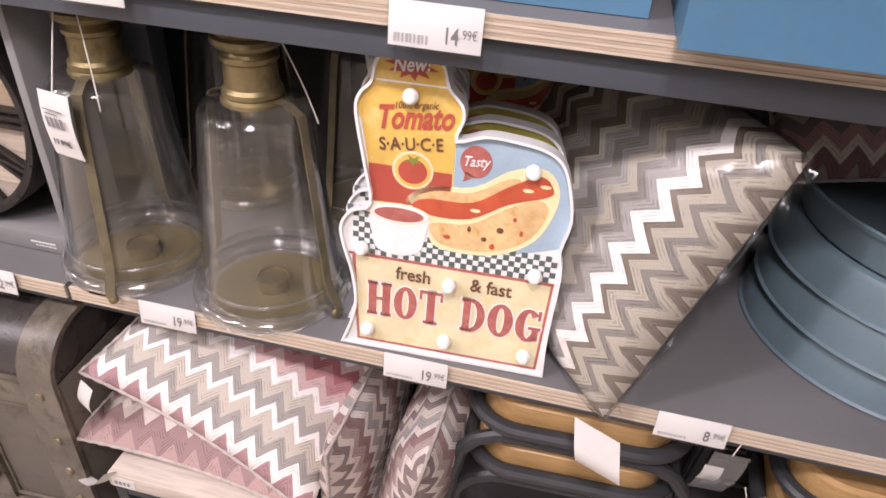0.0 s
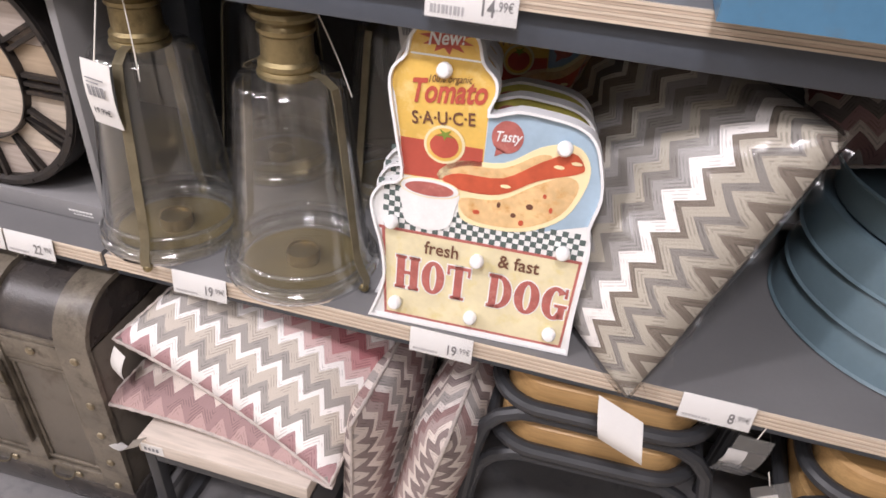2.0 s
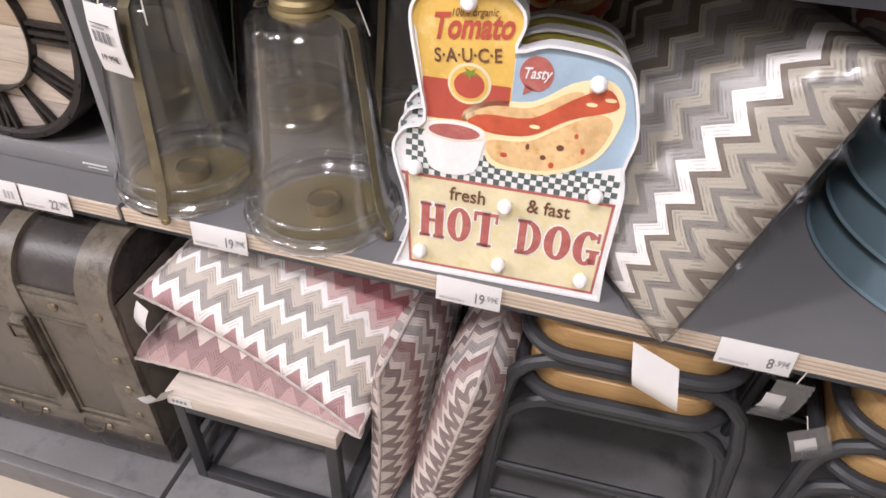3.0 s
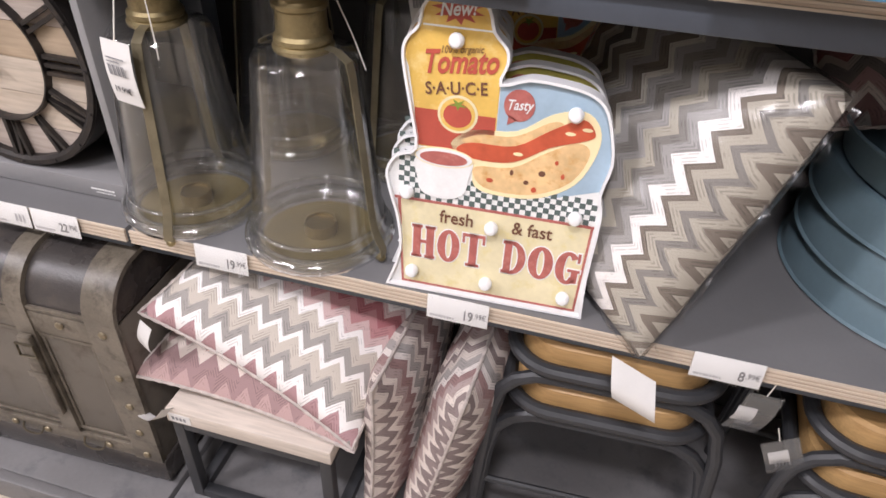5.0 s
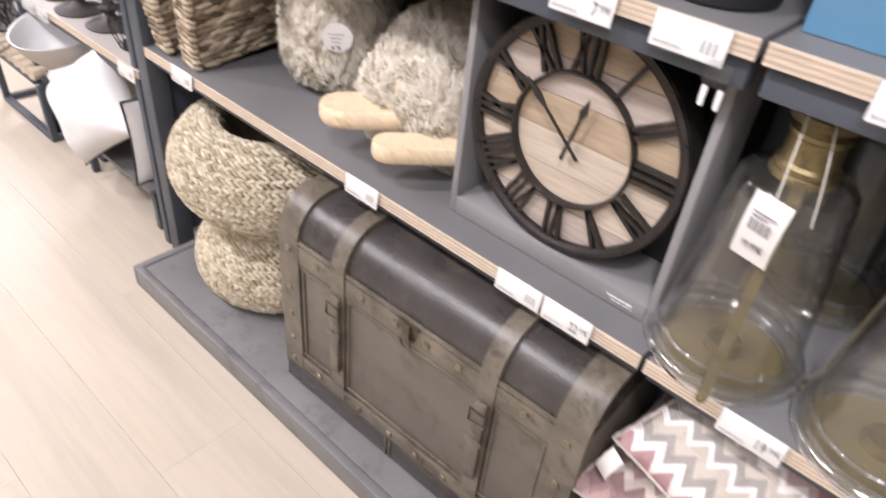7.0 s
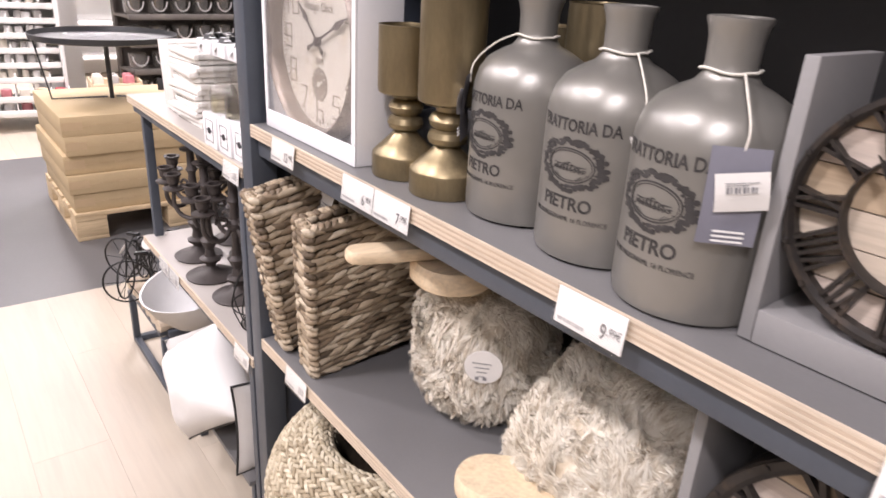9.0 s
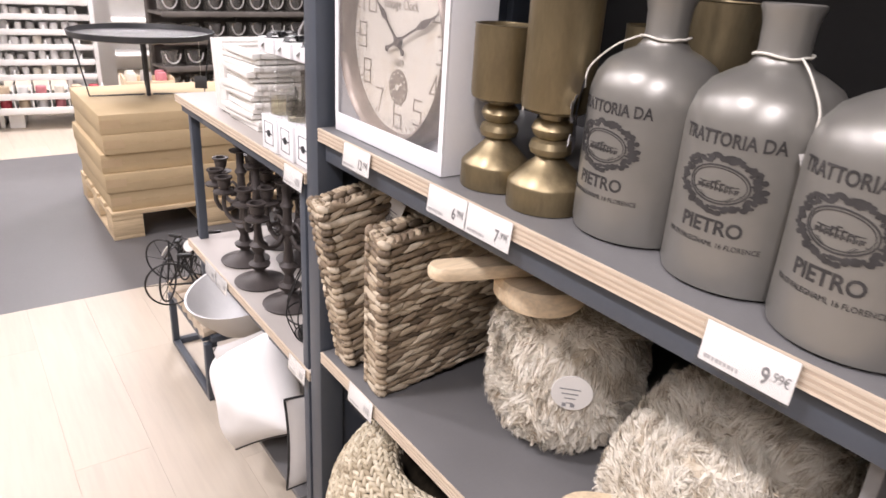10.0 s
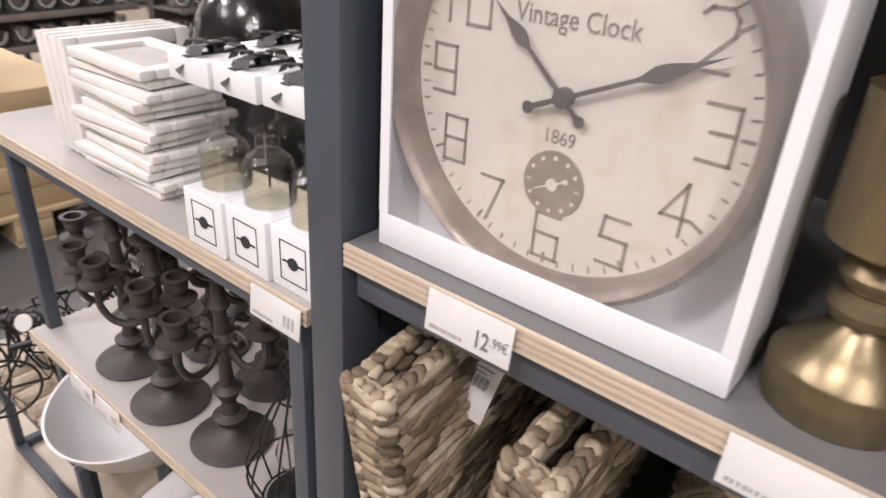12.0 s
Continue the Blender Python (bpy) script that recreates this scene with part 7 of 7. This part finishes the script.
part("top_plate", boxed(-0.07, 0.07, -0.07, 0.07, 0.2845, 0.294, 0.003), GREY_LAM, cr)
ls = thing("low_stand", "low grey steel stand under the cushions of the rack", "stand", (-1.90, 0.0, 0))
for px in (0.02, 0.43):
    for py in (0.02, 0.34):
        part("leg", boxed(px, px + 0.022, py, py + 0.022, 0, 0.142, 0.002), STEEL, ls)
part("top", boxed(0.0, 0.475, 0.0, 0.38, 0.1425, 0.157, 0.002), GREY_LAM, ls)

WHITE_CLOTH = surface("white_cotton", (0.8, 0.79, 0.78), 0.85, var=0.04, big=8, fine=500, bump=0.25)
GREY_CLOTH = surface("grey_beige_cotton", (0.60, 0.58, 0.56), 0.85, var=0.07, big=8, fine=500, bump=0.25)
PIPING = surface("black_piping", (0.015, 0.015, 0.016), 0.7, var=0.2, big=30)


def piped_cushion(m, sx, sy, th, material, label, seed, sides=4):
    t = thing("cushion", label, "cushion", m=m, group="piped cushions")
    part("cover", pillow(bmesh.new(), sx, sy, th, 22, seed, 0.05), material, t, angle=80)
    if sides == 4:
        bm = tube(bmesh.new(), pillow_edge(sx, sy, 30, 0.05), 0.003, 6, loop=True)
    else:
        bm = tube(bmesh.new(), pillow_edge(sx, sy, 30, 0.05)[:30 * sides], 0.003, 6)
    part("piping", bm, PIPING, t, "black piping")


piped_cushion(corner_pose((-1.672, -0.062, 0.150), (-1.452, 0.010, 0.318), (-1.765, -0.035, 0.335), 0.29, 0.25), 0.29, 0.25, 0.17, WHITE_CLOTH, "plump white cushion with black piping leaning in the rack", 41, 1)
piped_cushion(frame_on((-1.436, 0.128, 0.300), (0.05, 1, 0), (0.02, 0, 1)), 0.30, 0.25, 0.055, GREY_CLOTH, "pale grey cushion with black piping standing on edge", 43)
piped_cushion(frame_on((-1.752, 0.060, 0.285), (-0.25, 1, 0), (-0.25, 0, 1)), 0.27, 0.26, 0.15, GREY_CLOTH, "plump pale grey cushion standing behind another", 47, 1)

# ---- across the cross aisle: pallet of cartons, tray table, far racks ----
PALLET = wood("rough_pallet_pine", (0.66, 0.51, 0.32), (0.5, 0.37, 0.22), 0.75, 1, 1.0)
CARTON = surface("brown_carton", (0.53, 0.405, 0.24), 0.75, var=0.08, big=3, fine=120, bump=0.08)
TAPE = surface("packing_tape", (0.56, 0.42, 0.26), 0.3, var=0.05)
PX, PY = -4.42, 0.03
pl = thing("pallet", "rough pine pallet under flat cartons", "pallet", (PX, PY, 0))
for k in range(5):
    part("deck_board", boxed(0.0 + k * 0.17, 0.12 + k * 0.17, 0, 1.0, 0.118, 0.138, 0.002), PALLET, pl)
for py in (0.0, 0.43, 0.86):
    part("stringer", boxed(0, 0.80, py, py + 0.14, 0.098, 0.1175, 0.002), PALLET, pl)
    part("bottom_board", boxed(0, 0.80, py, py + 0.14, 0.0, 0.018, 0.002), PALLET, pl)
    for bx0 in (0.0, 0.33, 0.66):
        part("block", boxed(bx0, bx0 + 0.14, py, py + 0.14, 0.0185, 0.0975, 0.003), PALLET, pl)
for k in range(5):
    ox, oy = 0.012 * math.sin(k * 2.3), 0.01 * math.cos(k * 1.9)
    t = thing("flat_carton", "flat brown cardboard carton stacked on a pallet", "carton", (PX + 0.02 + ox, PY + 0.0 + oy, 0.139 + k * 0.0925), 0, "flat cartons")
    part("box", boxed(0, 0.76, 0, 0.78, 0.0, 0.0915, 0.004), CARTON, t)
    part("flap_seam", boxed(0.7602, 0.7608, 0.05, 0.73, 0.044, 0.0465), TAPE, t)
    part("tape", boxed(0.7602, 0.761, -0.0005, 0.09, 0.028, 0.066), TAPE, t)

TABLE_BLACK = surface("charcoal_powder_coat", (0.04, 0.041, 0.044), 0.4, var=0.1, big=5, fine=150, bump=0.05)
tt = thing("tray_table", "round charcoal metal tray table on thin wire legs", "table", (-4.04, 0.35, 0.6025))
TR, TH = 0.345, 0.325
part("tray", lathe(bmesh.new(), [(0, TH - 0.03), (TR * 0.96, TH - 0.03), (TR * 0.985, TH - 0.026), (TR, TH), (TR * 0.988, TH + 0.002), (TR * 0.97, TH - 0.022), (TR * 0.94, TH - 0.026), (0, TH - 0.026)], 72), TABLE_BLACK, tt, "round tray top")
part("pole", tube(bmesh.new(), [(0, 0, 0.0), (0, 0, TH - 0.03)], 0.011, 12), TABLE_BLACK, tt)
for a in (262, 82, 170):
    ca, sa = math.cos(radians(a)), math.sin(radians(a))
    part("wire_leg", tube(bmesh.new(), [(TR * 0.93 * ca, TR * 0.93 * sa, TH - 0.03), (TR * 0.80 * ca, TR * 0.80 * sa, 0.005), (0.02 * ca, 0.02 * sa, 0.008)], 0.0045, 8), TABLE_BLACK, tt, "thin wire leg")
t = thing("hang_tag", "dark card tag hanging from the tray table", "tag", (-3.80, 0.55, 0.73), 60)
part("card", curved_sheet(bmesh.new(), 0.06, 0.06, 0.004), TABLE_BLACK, t)
part("string", tube(bmesh.new(), [(0, 0, 0), (0, 0.01, 0.17)], 0.001, 5), STRING, t)

# far racks: white slatted candle racks and a dark basket rack
RACK_WHITE = surface("white_rack_paint", (0.8, 0.79, 0.77), 0.5, var=0.04, big=6, fine=100, bump=0.04)
RACK_DARK = surface("dark_bronze_rack", (0.14, 0.125, 0.112), 0.5, 0.2, var=0.15, big=8)
WARES = [surface("ware_" + n, c, 0.45, var=0.1, big=14) for n, c in (("ivory", (0.7, 0.64, 0.55)), ("pink", (0.55, 0.2, 0.22)), ("grey", (0.4, 0.38, 0.36)), ("red", (0.42, 0.05, 0.07)), ("sand", (0.6, 0.47, 0.33)), ("brown", (0.28, 0.2, 0.14)), ("white", (0.72, 0.7, 0.68)))]
SMOKED = thin_glass("smoked_glass", (0.72, 0.69, 0.65), 0.08, 2.5, haze=0.08)
PINE = wood("pale_pine_crate", (0.72, 0.58, 0.4), (0.6, 0.46, 0.3), 0.6, 0, 1.2)
rng = random.Random(11)


def candle_rack(x, y, w, turn):
    t = thing("candle_rack", "white slatted display rack full of candles and jars", "rack", (x, y, 0), turn, "white display racks")
    n, gap = 11, 0.105
    for sx in (0, w - 0.03):
        part("upright", boxed(sx, sx + 0.03, 0, 0.5, 0.0, 1.75, 0.003), RACK_WHITE, t)
    for k in range(n):
        z, yy = 0.36 + k * gap, 0.045 * k * 0.5
        sh = part("shelf", boxed(0.031, w - 0.031, yy, yy + 0.22, z, z + 0.014, 0.002), RACK_WHITE, t)
        part("front_lip", boxed(0.031, w - 0.031, yy - 0.012, yy - 0.0005, z - 0.008, z + 0.034, 0.002), RACK_WHITE, sh)
        for s in range(3):
            part("divider", boxed(0.03 + (s + 0.5) * w / 3.2, 0.042 + (s + 0.5) * w / 3.2, yy, yy + 0.2, z + 0.0145, z + 0.06), RACK_WHITE, sh)
    part("back", boxed(0.031, w - 0.031, 0.47, 0.49, 0.3, 1.75), RACK_WHITE, t)
    base = part("base_box", boxed(0.0, w, -0.03, 0.5, 0.1, 0.128, 0.004), RACK_WHITE, t, "white base box")
    for z in (0.130, 0.232):
        bn0 = part("bin", boxed(0.0, w, -0.10, 0.20, z, z + 0.010, 0.002), RACK_WHITE, base)
        part("bin_front", boxed(0.0, w, -0.112, -0.1005, z - 0.006, z + 0.040, 0.002), RACK_WHITE, bn0)
        n_bin = int(w / 0.11)
        for q in range(n_bin + 1):
            part("bin_divider", boxed(q * (w - 0.01) / n_bin, q * (w - 0.01) / n_bin + 0.008, -0.10, 0.19, z + 0.0105, z + 0.088), RACK_WHITE, bn0)
    for fx in (0.06, w - 0.16):
        part("base_foot", boxed(fx, fx + 0.1, 0.0, 0.4, 0.0, 0.0995), RACK_WHITE, t)
    for z in (0.1405, 0.2425):
        n_bin = int(w / 0.11)
        for q in range(n_bin):
            c = thing("pillar_candle", "short coloured candle in a white bin", "candle", m=Matrix.LocRotScale((x, y, 0), Euler((0, 0, radians(turn))), None) @ pose((q + 0.5) * (w - 0.01) / n_bin + 0.004, -0.035, z), group="bin candles")
            part("body", lathe(bmesh.new(), [(0, 0), (0.034, 0), (0.036, 0.004), (0.036, 0.07), (0.031, 0.076), (0, 0.074)], 16), WARES[(0, 3, 4, 6, 1, 0, 4, 3)[(q + int(z * 10)) % 8]], c)
    for k in range(n):
        z, yy = 0.36 + k * gap + 0.015, 0.045 * k * 0.5
        q = 0.06
        while q < w - 0.1:
            r = rng.uniform(0.022, 0.034)
            h = rng.uniform(0.045, 0.078)
            c = thing("jar_candle", "small coloured jar candle on a white rack", "candle", m=Matrix.LocRotScale((x, y, 0), Euler((0, 0, radians(turn))), None) @ pose(q, yy + 0.07, z + 0.0005), group="jar candles")
            mt = WARES[(0, 6, 6, 2, 6)[rng.randrange(5)]]
            part("jar", lathe(bmesh.new(), [(0, 0), (r, 0), (r, h * 0.8), (r * 0.9, h * 0.9), (r * 0.9, h), (0, h)], 12), mt, c)
            q += 2 * r + rng.uniform(0.006, 0.03)


candle_rack(-6.2, -1.15, 0.86, 78)
candle_rack(-6.25, -0.22, 0.72, 82)


def basket_rack(x, y, w, turn):
    t = thing("basket_rack", "dark metal rack with rows of glass baskets with pale handles", "rack", (x, y, 0), turn, "basket racks")
    for sx in (0, w / 2, w - 0.03):
        part("upright", boxed(sx, sx + 0.03, 0.0, 0.04, 0.0, 2.1, 0.003), RACK_DARK, t)
    part("back_panel", boxed(0, w, 0.041, 0.05, 0.1, 2.1), RACK_DARK, t)
    m0 = Matrix.LocRotScale((x, y, 0), Euler((0, 0, radians(turn))), None)
    for k in range(7):
        z = 0.20 + k * 0.21
        sh = part("shelf", boxed(0.0, w, -0.30, -0.001, z, z + 0.02, 0.002), RACK_DARK, t)
        part("front_lip", boxed(0.0, w, -0.315, -0.3005, z - 0.012, z + 0.03, 0.002), RACK_DARK, sh)
        n = int(w / 0.17)
        for q in range(n):
            b = thing("handled_basket", "small smoked glass basket with a pale arched handle", "basket", m=m0 @ pose(0.09 + q * w / n, -0.16, z + 0.021, 0, 0, rng.uniform(-8, 8)), group="handled baskets")
            part("basin", lathe(bmesh.new(), [(0, 0), (0.055, 0), (0.065, 0.02), (0.072, 0.12), (0.068, 0.12), (0.06, 0.02), (0, 0.008)], 16), SMOKED, b).visible_shadow = False
            part("handle", tube(bmesh.new(), [(0.062 * math.cos(a * 0.3927), -0.075, 0.10 - 0.075 * math.sin(a * 0.3927)) for a in range(9)], 0.006, 6), WARES[6], b, "pale arched handle")


basket_rack(-6.35, 0.92, 1.5, 96)
basket_rack(-6.1, 2.5, 1.4, 100)
PILLAR = surface("white_pillar_paint", (0.8, 0.8, 0.8), 0.4, var=0.03, big=4)
setting("pillar", boxed(-7.2, -6.85, 0.38, 0.74, 0, 3.1), PILLAR, "white square pillar between the racks")
t = thing("pine_crate", "pale pine crate with jars at the foot of a pillar", "crate", (-5.95, 0.62, 0), 84)
for k in range(3):
    part("slat", boxed(0, 0.34, -0.02, -0.004, 0.03 + k * 0.12, 0.12 + k * 0.12, 0.003), PINE, t)
    part("slat", boxed(0, 0.34, 0.26, 0.276, 0.03 + k * 0.12, 0.12 + k * 0.12, 0.003), PINE, t)
for sx in (-0.012, 0.3402):
    part("end", boxed(sx, sx + 0.012, -0.02, 0.276, 0.0, 0.38, 0.003), PINE, t)
part("floor_panel", boxed(0, 0.34, -0.003, 0.259, 0.30, 0.312), PINE, t)
for k in range(6):
    c = thing("jar_candle", "small pale jar candle in a pine crate", "candle", m=pose(-5.95, 0.62, 0.3125, 0, 0, 84) @ pose(0.05 + (k % 3) * 0.11, 0.06 + (k // 3) * 0.12, 0), group="crate candles")
    part("jar", lathe(bmesh.new(), [(0, 0), (0.036, 0), (0.036, 0.09), (0.03, 0.1), (0, 0.1)], 14), WARES[(k * 2) % 3], c)
# far wall shelving that closes the view
for wx, wy, wt, ww in ((-8.6, -2.6, 90, 2.2), (-8.6, -0.2, 90, 2.2), (-8.6, 2.2, 90, 2.4)):
    t = thing("wall_shelving", "tall pale wall shelving far across the shop", "shelving", (wx, wy, 0), wt, "far wall shelving")
    part("back", boxed(0, ww, 0.3, 0.32, 0, 2.3), RACK_WHITE, t)
    for k in range(6):
        part("shelf", boxed(0, ww, -0.1, 0.2995, 0.2 + k * 0.36, 0.225 + k * 0.36), RACK_WHITE, t)
    for sx in (0.0, ww / 2, ww - 0.03):
        part("upright", boxed(sx, sx + 0.03, -0.11, -0.1005, 0, 2.3), WARES[2], t)

# ---- floor planks ----
plank_me = {}


def plank(x, y, ln, w, parent):
    key = (round(ln, 3), round(w, 3))
    if key not in plank_me:
        bm = boxed(0, ln - 0.0004, 0, w - 0.0004, -0.0055, 0.0, 0.0002, seg=1)
        me = bpy.data.meshes.new("plank")
        bm.to_mesh(me)
        bm.free()
        me.materials.append(PLANK)
        plank_me[key] = me
    ob = new("plank", plank_me[key])
    ob.location = (x, y, 0)
    ob.parent = parent


def lay(parent, x0, x1, y0, y1, w=0.2, ln=1.28):
    rows = int(round((y1 - y0) / w))
    for r in range(rows):
        x = x0 - (r * 0.43 % 1.0) * ln
        while x < x1:
            a, b = max(x, x0), min(x + ln, x1)
            if b - a > 0.03:
                plank(a, y0 + r * w, b - a, w, parent)
            x += ln


lay(floor, -3.05, 4.6, -4.2, 2.0)
lay(floor_far, -8.5, -5.34, -2.4, 2.8)
